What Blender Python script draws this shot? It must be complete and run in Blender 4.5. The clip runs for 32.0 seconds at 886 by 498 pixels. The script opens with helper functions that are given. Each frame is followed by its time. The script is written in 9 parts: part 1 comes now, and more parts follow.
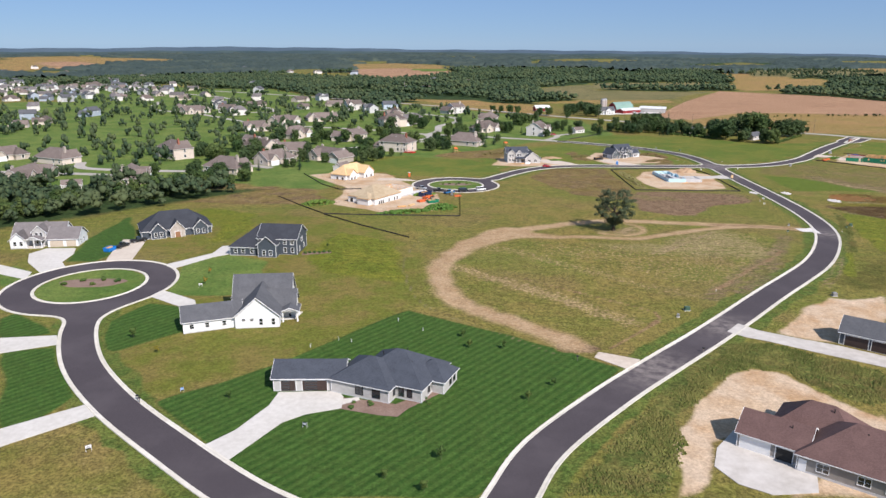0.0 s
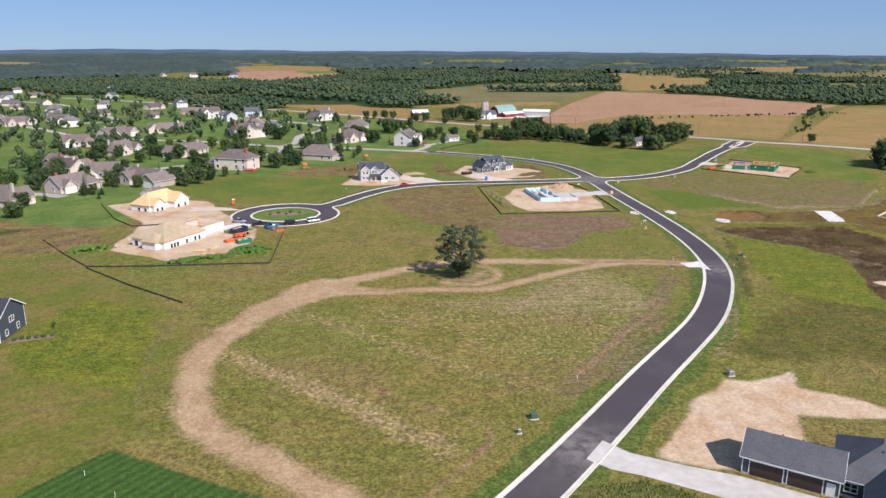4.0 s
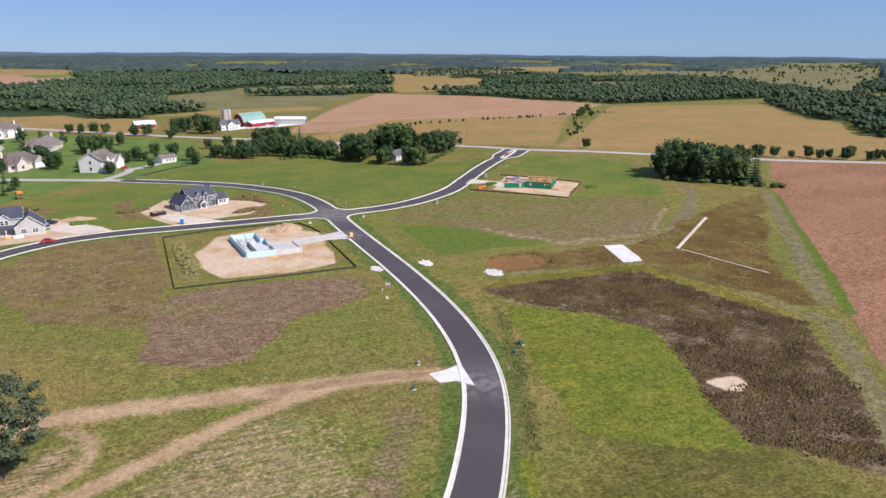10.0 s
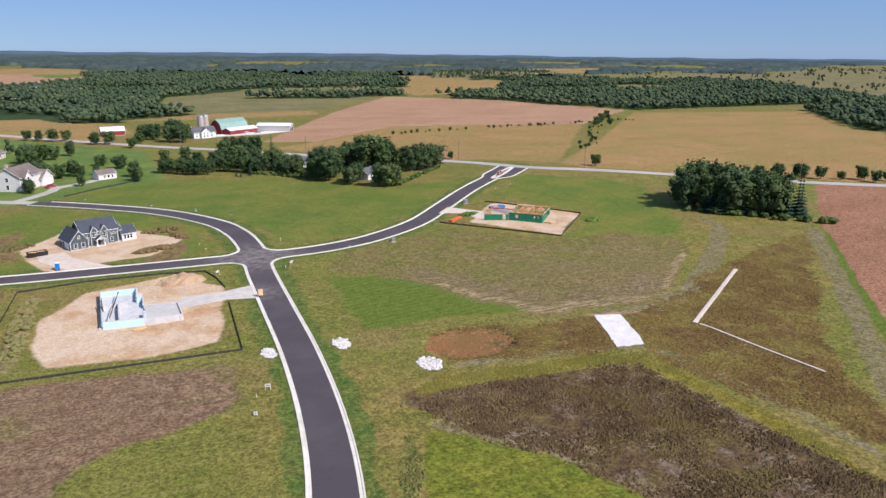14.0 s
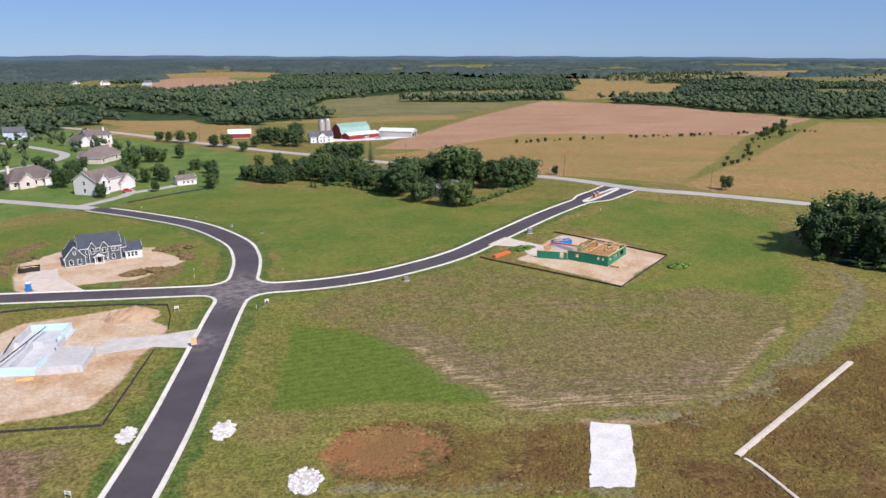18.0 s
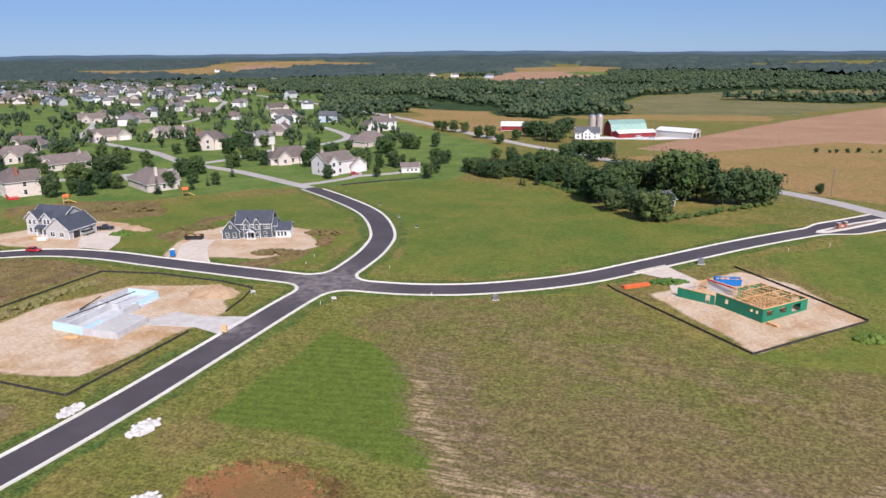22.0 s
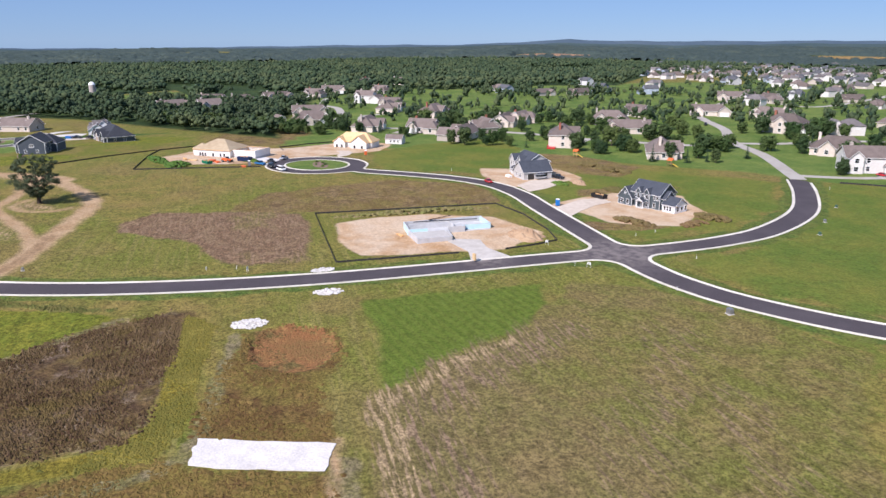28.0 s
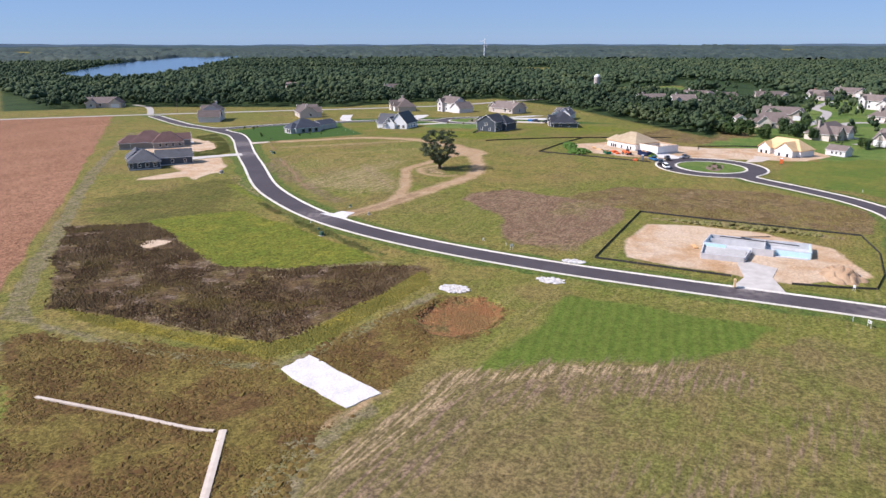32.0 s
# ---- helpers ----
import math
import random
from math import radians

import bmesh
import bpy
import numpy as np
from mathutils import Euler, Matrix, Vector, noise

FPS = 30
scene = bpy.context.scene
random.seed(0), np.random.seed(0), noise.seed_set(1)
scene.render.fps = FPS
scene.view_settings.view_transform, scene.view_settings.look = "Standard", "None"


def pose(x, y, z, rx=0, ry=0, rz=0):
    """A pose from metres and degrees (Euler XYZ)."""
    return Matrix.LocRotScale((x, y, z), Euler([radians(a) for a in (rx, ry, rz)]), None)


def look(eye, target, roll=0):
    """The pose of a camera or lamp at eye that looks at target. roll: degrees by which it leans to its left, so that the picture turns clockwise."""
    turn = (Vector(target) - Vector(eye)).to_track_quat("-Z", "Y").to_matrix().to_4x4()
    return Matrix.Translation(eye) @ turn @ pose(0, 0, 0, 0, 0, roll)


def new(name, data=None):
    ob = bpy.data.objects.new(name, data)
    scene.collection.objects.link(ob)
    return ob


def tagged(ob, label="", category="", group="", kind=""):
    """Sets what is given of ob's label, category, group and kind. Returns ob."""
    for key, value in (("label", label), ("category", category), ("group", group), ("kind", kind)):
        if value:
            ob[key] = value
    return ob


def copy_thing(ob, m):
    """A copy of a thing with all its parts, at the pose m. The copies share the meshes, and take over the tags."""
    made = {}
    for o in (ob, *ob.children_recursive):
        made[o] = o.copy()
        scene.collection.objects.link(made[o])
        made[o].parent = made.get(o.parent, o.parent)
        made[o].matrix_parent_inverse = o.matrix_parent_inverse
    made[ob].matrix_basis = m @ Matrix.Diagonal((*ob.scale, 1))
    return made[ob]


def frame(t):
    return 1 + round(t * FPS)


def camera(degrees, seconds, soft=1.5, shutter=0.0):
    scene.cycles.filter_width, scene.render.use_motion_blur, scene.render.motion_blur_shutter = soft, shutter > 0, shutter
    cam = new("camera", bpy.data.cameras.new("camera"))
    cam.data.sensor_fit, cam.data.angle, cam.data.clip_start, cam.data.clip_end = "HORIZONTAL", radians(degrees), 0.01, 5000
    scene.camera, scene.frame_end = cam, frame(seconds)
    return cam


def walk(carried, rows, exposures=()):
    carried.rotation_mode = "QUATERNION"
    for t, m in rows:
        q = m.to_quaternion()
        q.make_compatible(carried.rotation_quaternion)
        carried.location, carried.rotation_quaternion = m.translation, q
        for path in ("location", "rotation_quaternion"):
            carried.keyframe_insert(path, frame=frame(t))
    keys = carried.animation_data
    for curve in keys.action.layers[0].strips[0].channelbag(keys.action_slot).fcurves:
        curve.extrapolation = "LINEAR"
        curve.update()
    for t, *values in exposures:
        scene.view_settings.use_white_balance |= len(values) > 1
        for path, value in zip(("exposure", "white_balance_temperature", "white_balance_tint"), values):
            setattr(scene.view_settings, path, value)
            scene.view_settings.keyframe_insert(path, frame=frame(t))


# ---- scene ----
cam = camera(63.1, 32.0)
PATH = [
    (0, (-0.17, -0.09, 69.40), (1.56, 96.08, 42.06), 0.24),
    (0.5, (4.65, 7.57, 69.50), (7.01, 103.74, 42.19), 0.26),
    (1, (9.38, 15.26, 69.28), (11.87, 111.44, 42.00), 0.22),
    (1.5, (13.44, 23.06, 69.11), (16.74, 119.22, 41.86), 0.25),
    (2, (17.63, 30.89, 68.86), (22.69, 126.98, 41.63), 0.18),
    (2.5, (21.53, 38.77, 68.69), (28.88, 134.71, 41.48), 0.20),
    (3, (25.12, 46.49, 68.39), (35.19, 142.19, 41.20), 0.16),
    (3.5, (29.11, 54.37, 68.38), (41.50, 149.80, 41.16), 0.11),
    (5.5, (44.44, 83.78, 66.92), (64.72, 177.94, 40.06), 0.02),
    (6, (48.68, 91.24, 66.74), (70.92, 184.93, 39.77), 0.16),
    (6.5, (53.05, 98.75, 66.60), (77.46, 191.91, 39.68), 0.08),
    (7, (57.58, 106.28, 66.34), (83.99, 198.87, 39.34), 0.03),
    (7.5, (62.31, 113.78, 65.94), (91.06, 205.67, 38.92), 0.03),
    (8, (67.27, 121.23, 65.44), (98.60, 212.27, 38.42), 0.03),
    (8.5, (72.41, 128.59, 64.93), (106.39, 218.70, 37.98), 0.00),
    (9, (77.72, 135.81, 64.46), (114.33, 224.90, 37.58), 0.08),
    (9.5, (83.05, 142.72, 64.10), (122.36, 230.66, 37.22), 0.06),
    (10, (88.37, 149.37, 63.81), (129.32, 236.55, 36.92), 0.08),
    (10.5, (93.82, 155.85, 63.60), (135.71, 242.60, 36.80), 0.11),
    (11, (99.42, 162.19, 63.44), (141.56, 248.86, 36.74), 0.11),
    (11.5, (105.21, 168.42, 63.32), (147.46, 255.05, 36.69), 0.13),
    (12, (111.19, 174.59, 63.26), (153.44, 261.23, 36.66), 0.13),
    (12.5, (117.37, 180.75, 63.26), (159.00, 267.70, 36.69), 0.13),
    (13, (123.73, 186.85, 63.30), (164.43, 274.25, 36.77), 0.14),
    (13.5, (130.21, 192.85, 63.37), (169.37, 280.91, 36.68), 0.26),
    (15.5, (159.31, 210.88, 63.21), (189.86, 302.32, 36.62), -0.04),
    (16, (166.76, 214.61, 63.00), (193.92, 307.14, 36.55), -0.04),
    (16.5, (174.24, 218.43, 62.80), (198.01, 311.88, 36.31), -0.07),
    (17, (181.76, 222.30, 62.54), (202.24, 316.53, 36.04), -0.10),
    (17.5, (189.31, 226.30, 62.21), (206.19, 321.25, 35.76), -0.17),
    (18, (196.90, 230.47, 61.88), (209.97, 326.01, 35.44), -0.25),
    (18.5, (204.53, 234.77, 61.55), (213.50, 330.78, 35.07), -0.30),
    (19, (212.12, 239.16, 61.20), (216.66, 335.47, 34.70), -0.34),
    (19.5, (219.63, 243.39, 60.81), (219.59, 339.80, 34.23), -0.45),
    (20, (227.09, 247.47, 60.41), (221.23, 343.69, 33.81), -0.49),
    (20.5, (234.56, 251.42, 60.00), (222.21, 347.01, 33.35), -0.55),
    (21, (242.02, 255.28, 59.56), (222.89, 349.74, 32.88), -0.47),
    (21.5, (249.48, 259.12, 59.08), (223.36, 351.91, 32.47), -0.53),
    (22, (256.97, 263.02, 58.62), (223.84, 353.51, 31.91), -0.47),
    (22.5, (264.50, 267.11, 58.17), (224.50, 354.74, 31.33), -0.31),
    (23, (272.10, 271.49, 57.68), (226.24, 356.14, 30.62), -0.26),
    (23.5, (279.54, 276.19, 57.22), (228.06, 357.48, 29.98), -0.12),
    (24, (286.79, 281.00, 56.77), (229.22, 358.04, 29.41), -0.08),
    (24.5, (293.92, 285.89, 56.33), (230.62, 358.31, 28.99), -0.26),
    (26.5, (317.60, 310.12, 54.62), (235.06, 359.28, 26.87), -0.31),
    (27, (321.30, 316.91, 54.13), (235.06, 359.16, 26.24), -0.26),
    (27.5, (324.47, 323.73, 53.64), (234.76, 357.92, 25.66), -0.21),
    (28, (327.11, 330.76, 53.21), (234.37, 355.68, 25.30), -0.15),
    (28.5, (329.13, 338.36, 52.94), (234.47, 354.16, 24.84), -0.05),
    (29, (330.49, 346.23, 52.68), (234.77, 352.61, 24.46), -0.05),
    (29.5, (331.15, 354.24, 52.36), (235.26, 351.07, 24.18), -0.07),
    (30, (331.02, 362.32, 52.03), (235.79, 350.39, 23.95), -0.11),
    (30.5, (330.02, 370.20, 51.87), (236.32, 349.53, 23.72), -0.18),
    (31, (328.24, 378.05, 51.77), (236.59, 349.62, 23.62), -0.43),
    (31.5, (325.90, 385.88, 51.89), (236.90, 350.00, 23.74), -0.27),
    (32, (323.21, 393.65, 52.18), (237.66, 350.16, 24.06), -0.14),
]
walk(cam, [(t, look(eye, target, roll)) for t, eye, target, roll in PATH], [(0, 0.31, 6500, 10), (8, 0.35, 6300, 13), (16, 0.32, 6300, 13), (22, 0.29, 6300, 14), (28, 0.40, 6250, 15), (32, 0.44, 6250, 15)])

# ---- light: clear early-autumn day, sun behind the starting point ----
SUN_AZ, SUN_EL = radians(-55), radians(42)
to_sun = Vector((math.cos(SUN_AZ) * math.cos(SUN_EL), math.sin(SUN_AZ) * math.cos(SUN_EL), math.sin(SUN_EL)))
world = bpy.data.worlds.new("sky")
scene.world = world
world.use_nodes = True
wn = world.node_tree
sky = wn.nodes.new("ShaderNodeTexSky")
sky.sky_type, sky.sun_disc = "NISHITA", False
sky.sun_elevation, sky.sun_rotation = SUN_EL, radians(90) - SUN_AZ
sky.altitude, sky.air_density, sky.dust_density, sky.ozone_density = 2500, 1.0, 0.05, 3.5
wn.nodes["Background"].inputs["Strength"].default_value = 0.062
tint = wn.nodes.new("ShaderNodeMix")
tint.data_type, tint.blend_type = "RGBA", "MULTIPLY"
tint.inputs[0].default_value, tint.inputs[7].default_value = 1.0, (0.74, 0.93, 1.22, 1)
wn.links.new(sky.outputs[0], tint.inputs[6])
even = wn.nodes.new("ShaderNodeMix")
even.data_type = "RGBA"
even.inputs[0].default_value, even.inputs[7].default_value = 0.6, (3.5, 5.3, 8.7, 1)
wn.links.new(tint.outputs[2], even.inputs[6])
wn.links.new(even.outputs[2], wn.nodes["Background"].inputs["Color"])
sun = new("sun", bpy.data.lights.new("sun", "SUN"))
sun.data.energy, sun.data.angle, sun.data.color = 5.0, radians(0.5), (1.0, 0.925, 0.895)
sun.matrix_world = look(tuple(to_sun * 100), (0, 0, 0))


# ---- materials ----
def mat(name, rough=0.9, metal=0.0, spec=0.3):
    m = bpy.data.materials.new(name)
    m.use_nodes = True
    b = m.node_tree.nodes["Principled BSDF"]
    b.inputs["Roughness"].default_value, b.inputs["Metallic"].default_value = rough, metal
    b.inputs["Specular IOR Level"].default_value = spec
    return m, m.node_tree, b


def node(nt, kind, **values):
    n = nt.nodes.new(kind)
    for key, v in values.items():
        n.inputs[key.replace("_", " ")].default_value = v
    return n


def noise_fac(nt, scale, detail=4.0, where="Object", rough=0.6, stretch=(1, 1, 1), turn=0.0):
    co = nt.nodes.new("ShaderNodeTexCoord")
    mp = node(nt, "ShaderNodeMapping", Scale=stretch, Rotation=(0, 0, turn))
    n = node(nt, "ShaderNodeTexNoise", Scale=scale, Detail=detail, Roughness=rough)
    nt.links.new(co.outputs[where], mp.inputs[0])
    nt.links.new(mp.outputs[0], n.inputs["Vector"])
    return n.outputs["Fac"]


def remap(nt, fac, lo, hi, a=0.0, b=1.0):
    r = nt.nodes.new("ShaderNodeMapRange")
    r.interpolation_type = "SMOOTHSTEP"
    for n, v in enumerate((lo, hi, a, b)):
        r.inputs[n + 1].default_value = v
    nt.links.new(fac, r.inputs[0])
    return r.outputs[0]


def mix(nt, fac, a, b, how="MIX"):
    m = nt.nodes.new("ShaderNodeMix")
    m.data_type, m.blend_type = "RGBA", how
    for v, n in ((fac, 0), (a, 6), (b, 7)):
        if isinstance(v, (int, float)):
            m.inputs[n].default_value = v
        elif isinstance(v, tuple):
            m.inputs[n].default_value = (*v, 1)
        else:
            nt.links.new(v, m.inputs[n])
    return m.outputs[2]


def maths(nt, how, a, b=0.0, clamp=False):
    m = nt.nodes.new("ShaderNodeMath")
    m.operation, m.use_clamp = how, clamp
    for n, v in ((0, a), (1, b)):
        if isinstance(v, (int, float)):
            m.inputs[n].default_value = v
        else:
            nt.links.new(v, m.inputs[n])
    return m.outputs[0]


def bumped(nt, b, fac, strength, dist):
    n = node(nt, "ShaderNodeBump", Strength=strength, Distance=dist)
    nt.links.new(fac, n.inputs["Height"])
    nt.links.new(n.outputs[0], b.inputs["Normal"])


def plain(name, c1, c2, scale=2.0, rough=0.85, bump=0.0, metal=0.0, spec=0.3, spread=0.0, where="Object", stretch=(1, 1, 1)):
    """Two-tone surface with grain, wear at a second scale, and a spread from object to object."""
    m, nt, b = mat(name, rough, metal, spec)
    fine = noise_fac(nt, scale, 5.0, where, 0.65, stretch)
    broad = noise_fac(nt, scale * 0.13, 3.0, where)
    f = maths(nt, "ADD", maths(nt, "MULTIPLY", fine, 0.6), maths(nt, "MULTIPLY", broad, 0.4))
    col = mix(nt, remap(nt, f, 0.3, 0.7), c1, c2)
    if spread:
        inf = nt.nodes.new("ShaderNodeObjectInfo")
        hs = nt.nodes.new("ShaderNodeHueSaturation")
        nt.links.new(maths(nt, "ADD", maths(nt, "MULTIPLY", inf.outputs["Random"], 2 * spread), 1 - spread), hs.inputs["Value"])
        nt.links.new(maths(nt, "ADD", maths(nt, "MULTIPLY", inf.outputs["Random"], 0.04 * spread), 0.5 - 0.02 * spread), hs.inputs["Hue"])
        nt.links.new(col, hs.inputs["Color"])
        col = hs.outputs[0]
    nt.links.new(col, b.inputs["Base Color"])
    if bump:
        bumped(nt, b, fine, bump, 0.05)
    return m


def siding(name, c1, c2, spread=0.0, pitch=0.18):
    """Lapped boards: thin shade lines by relief."""
    m, nt, b = mat(name, 0.6)
    co = nt.nodes.new("ShaderNodeTexCoord")
    sx = nt.nodes.new("ShaderNodeSeparateXYZ")
    nt.links.new(co.outputs["Object"], sx.inputs[0])
    saw = maths(nt, "FRACT", maths(nt, "DIVIDE", sx.outputs[2], pitch))
    col = mix(nt, remap(nt, noise_fac(nt, 1.2), 0.3, 0.7), c1, c2)
    if spread:
        inf = nt.nodes.new("ShaderNodeObjectInfo")
        hs = nt.nodes.new("ShaderNodeHueSaturation")
        nt.links.new(maths(nt, "ADD", maths(nt, "MULTIPLY", inf.outputs["Random"], 2 * spread), 1 - spread), hs.inputs["Value"])
        nt.links.new(col, hs.inputs["Color"])
        col = hs.outputs[0]
    nt.links.new(col, b.inputs["Base Color"])
    bumped(nt, b, saw, 0.5, 0.02)
    return m


def shingles(name, c1, c2, spread=0.0):
    m, nt, b = mat(name, 0.88, spec=0.25)
    fine = noise_fac(nt, 3.5, 2.0, "Object", 0.8, (1, 1, 2.5))
    co = nt.nodes.new("ShaderNodeTexCoord")
    sx = nt.nodes.new("ShaderNodeSeparateXYZ")
    nt.links.new(co.outputs["Object"], sx.inputs[0])
    saw = maths(nt, "FRACT", maths(nt, "DIVIDE", sx.outputs[2], 0.09))
    col = mix(nt, remap(nt, fine, 0.35, 0.65), c1, c2)
    col = mix(nt, remap(nt, noise_fac(nt, 0.35), 0.35, 0.7, 0, 0.35), col, tuple(v * 1.35 for v in c2))
    if spread:
        inf = nt.nodes.new("ShaderNodeObjectInfo")
        hs = nt.nodes.new("ShaderNodeHueSaturation")
        nt.links.new(maths(nt, "ADD", maths(nt, "MULTIPLY", inf.outputs["Random"], 2 * spread), 1 - spread), hs.inputs["Value"])
        nt.links.new(col, hs.inputs["Color"])
        col = hs.outputs[0]
    nt.links.new(col, b.inputs["Base Color"])
    bumped(nt, b, maths(nt, "ADD", saw, fine), 0.35, 0.02)
    return m


def glass_pane(name):
    m, nt, b = mat(name, 0.06, 0.0, 0.9)
    b.inputs["Base Color"].default_value = (0.02, 0.026, 0.032, 1)
    return m


def asphalt_mat():
    m, nt, b = mat("asphalt", 0.85, spec=0.25)
    grain = noise_fac(nt, 6.0, 6.0, "Object", 0.75)
    broad = noise_fac(nt, 0.08, 4.0)
    streak = noise_fac(nt, 0.5, 3.0, "Object", 0.6, (1, 1, 1))
    col = mix(nt, remap(nt, grain, 0.3, 0.7), (0.052, 0.043, 0.047), (0.078, 0.066, 0.071))
    col = mix(nt, remap(nt, broad, 0.4, 0.7, 0, 0.5), col, (0.100, 0.086, 0.090))
    at = nt.nodes.new("ShaderNodeAttribute")
    at.attribute_name = "dust"
    dust = maths(nt, "MULTIPLY", at.outputs["Fac"], remap(nt, streak, 0.25, 0.7))
    col = mix(nt, dust, col, (0.30, 0.26, 0.235))
    nt.links.new(col, b.inputs["Base Color"])
    bumped(nt, b, grain, 0.3, 0.01)
    return m


def foliage(name, c1, c2, c3, spread=0.25, scale=0.55, rough=0.75):
    m, nt, b = mat(name, rough, spec=0.2)
    isl = nt.nodes.new("ShaderNodeNewGeometry")
    n = noise_fac(nt, scale, 5.0, "Object", 0.75)
    col = mix(nt, remap(nt, n, 0.3, 0.7), c1, c2)
    col = mix(nt, remap(nt, isl.outputs["Random Per Island"], 0.0, 1.0, 0, 0.4), col, c3)
    if spread:
        inf = nt.nodes.new("ShaderNodeObjectInfo")
        hs = nt.nodes.new("ShaderNodeHueSaturation")
        nt.links.new(maths(nt, "ADD", maths(nt, "MULTIPLY", inf.outputs["Random"], 2 * spread), 1 - spread), hs.inputs["Value"])
        nt.links.new(maths(nt, "ADD", maths(nt, "MULTIPLY", inf.outputs["Random"], -0.05), 0.52), hs.inputs["Hue"])
        nt.links.new(col, hs.inputs["Color"])
        col = hs.outputs[0]
    nt.links.new(col, b.inputs["Base Color"])
    bumped(nt, b, noise_fac(nt, 3.0, 4.0), 0.8, 0.25)
    return m


ASPHALT = asphalt_mat()
CONCRETE = plain("pale_concrete", (0.50, 0.47, 0.42), (0.62, 0.59, 0.54), 0.8, 0.85, 0.15)
CURB = plain("curb_concrete", (0.52, 0.48, 0.40), (0.70, 0.66, 0.58), 0.5, 0.85, 0.1)
OLD_ROAD = plain("old_concrete_road", (0.33, 0.30, 0.26), (0.43, 0.40, 0.36), 0.3, 0.9)
DUSTY = plain("dusty_pale_gravel", (0.40, 0.365, 0.32), (0.58, 0.545, 0.50), 0.35, 0.95, 0.4)
SANDY = plain("sandy_gravel", (0.47, 0.39, 0.31), (0.62, 0.54, 0.45), 0.6, 0.95, 0.5)
GRAVEL = plain("white_gravel", (0.50, 0.47, 0.44), (0.74, 0.71, 0.68), 3.0, 0.95, 0.6)
WHITE = plain("white_paint", (0.74, 0.74, 0.73), (0.83, 0.83, 0.82), 1.0, 0.6)
GLASS = glass_pane("window_glass")
BLACK = plain("black_plastic", (0.015, 0.015, 0.016), (0.03, 0.03, 0.032), 3.0, 0.6)
TIMBER = plain("new_timber", (0.60, 0.33, 0.13), (0.74, 0.47, 0.22), 1.5, 0.75)
SHEATHING = plain("plywood_sheathing", (0.56, 0.38, 0.19), (0.70, 0.50, 0.28), 0.8, 0.8)
GREEN_WRAP = plain("green_wall_sheathing", (0.012, 0.16, 0.085), (0.02, 0.21, 0.12), 0.7, 0.5)
WHITE_WRAP = plain("white_house_wrap", (0.70, 0.70, 0.68), (0.80, 0.80, 0.78), 0.6, 0.6)
FOAM_BLUE = plain("blue_foam_board", (0.44, 0.66, 0.73), (0.55, 0.74, 0.79), 0.6, 0.6)
POURED = plain("poured_wall", (0.42, 0.42, 0.42), (0.56, 0.56, 0.56), 0.7, 0.85)
BARK = plain("bark", (0.06, 0.045, 0.032), (0.12, 0.09, 0.065), 3.0, 0.95, 0.5)
POLE_WOOD = plain("grey_pole_wood", (0.13, 0.11, 0.09), (0.20, 0.17, 0.14), 2.0, 0.9)
FENCE_CLOTH = plain("black_silt_cloth", (0.02, 0.02, 0.019), (0.05, 0.048, 0.044), 2.0, 0.8)
METAL = plain("grey_metal", (0.30, 0.30, 0.31), (0.42, 0.42, 0.43), 2.0, 0.45, metal=0.7)
DARK_GLASS = glass_pane("vehicle_glass")
RED_PAINT = plain("red_paint", (0.42, 0.015, 0.02), (0.5, 0.02, 0.025), 1.0, 0.35, spec=0.5)
BLUE_PAINT = plain("blue_paint", (0.01, 0.15, 0.46), (0.015, 0.19, 0.55), 1.0, 0.4, spec=0.5)
NAVY_PAINT = plain("dark_blue_paint", (0.008, 0.02, 0.07), (0.012, 0.03, 0.09), 1.0, 0.4, spec=0.5)
ORANGE_PAINT = plain("orange_paint", (0.62, 0.12, 0.03), (0.7, 0.16, 0.05), 1.0, 0.5)
TYRE = plain("tyre_rubber", (0.012, 0.012, 0.012), (0.022, 0.022, 0.022), 3.0, 0.9)
STONE = plain("field_stone", (0.30, 0.26, 0.22), (0.50, 0.45, 0.40), 1.5, 0.9, 0.4)
BRICK_RED = plain("red_brick", (0.25, 0.09, 0.06), (0.36, 0.15, 0.10), 2.5, 0.9, 0.2)
MULCH = plain("mulch", (0.16, 0.10, 0.075), (0.27, 0.19, 0.15), 2.5, 0.95, 0.5)
LEAF = foliage("leaves_green", (0.032, 0.062, 0.018), (0.06, 0.10, 0.028), (0.085, 0.125, 0.036))
LEAF_DARK = foliage("leaves_dark", (0.026, 0.052, 0.020), (0.046, 0.080, 0.028), (0.066, 0.104, 0.034))
LEAF_OAK = foliage("leaves_oak", (0.05, 0.070, 0.036), (0.085, 0.108, 0.054), (0.115, 0.135, 0.072), 0.0)
CONIFER = foliage("needles", (0.014, 0.036, 0.018), (0.026, 0.055, 0.026), (0.035, 0.068, 0.03), 0.2)
SHRUB = foliage("shrub_leaves", (0.04, 0.08, 0.018), (0.07, 0.12, 0.028), (0.10, 0.14, 0.035), 0.2)


# ---- mesh helpers ----
def part(name, bm, material, parent=None, label=""):
    """Links a bmesh as one mesh object, under a thing or part where one is given."""
    me = bpy.data.meshes.new(name)
    bm.to_mesh(me)
    bm.free()
    for m in material if isinstance(material, (list, tuple)) else (material,):
        me.materials.append(m)
    ob = new(name, me)
    if parent:
        ob.parent = parent
    return tagged(ob, label)


def share(name, me, parent=None, m=None):
    ob = new(name, me)
    if parent:
        ob.parent = parent
    if m is not None:
        ob.matrix_basis = m
    return ob


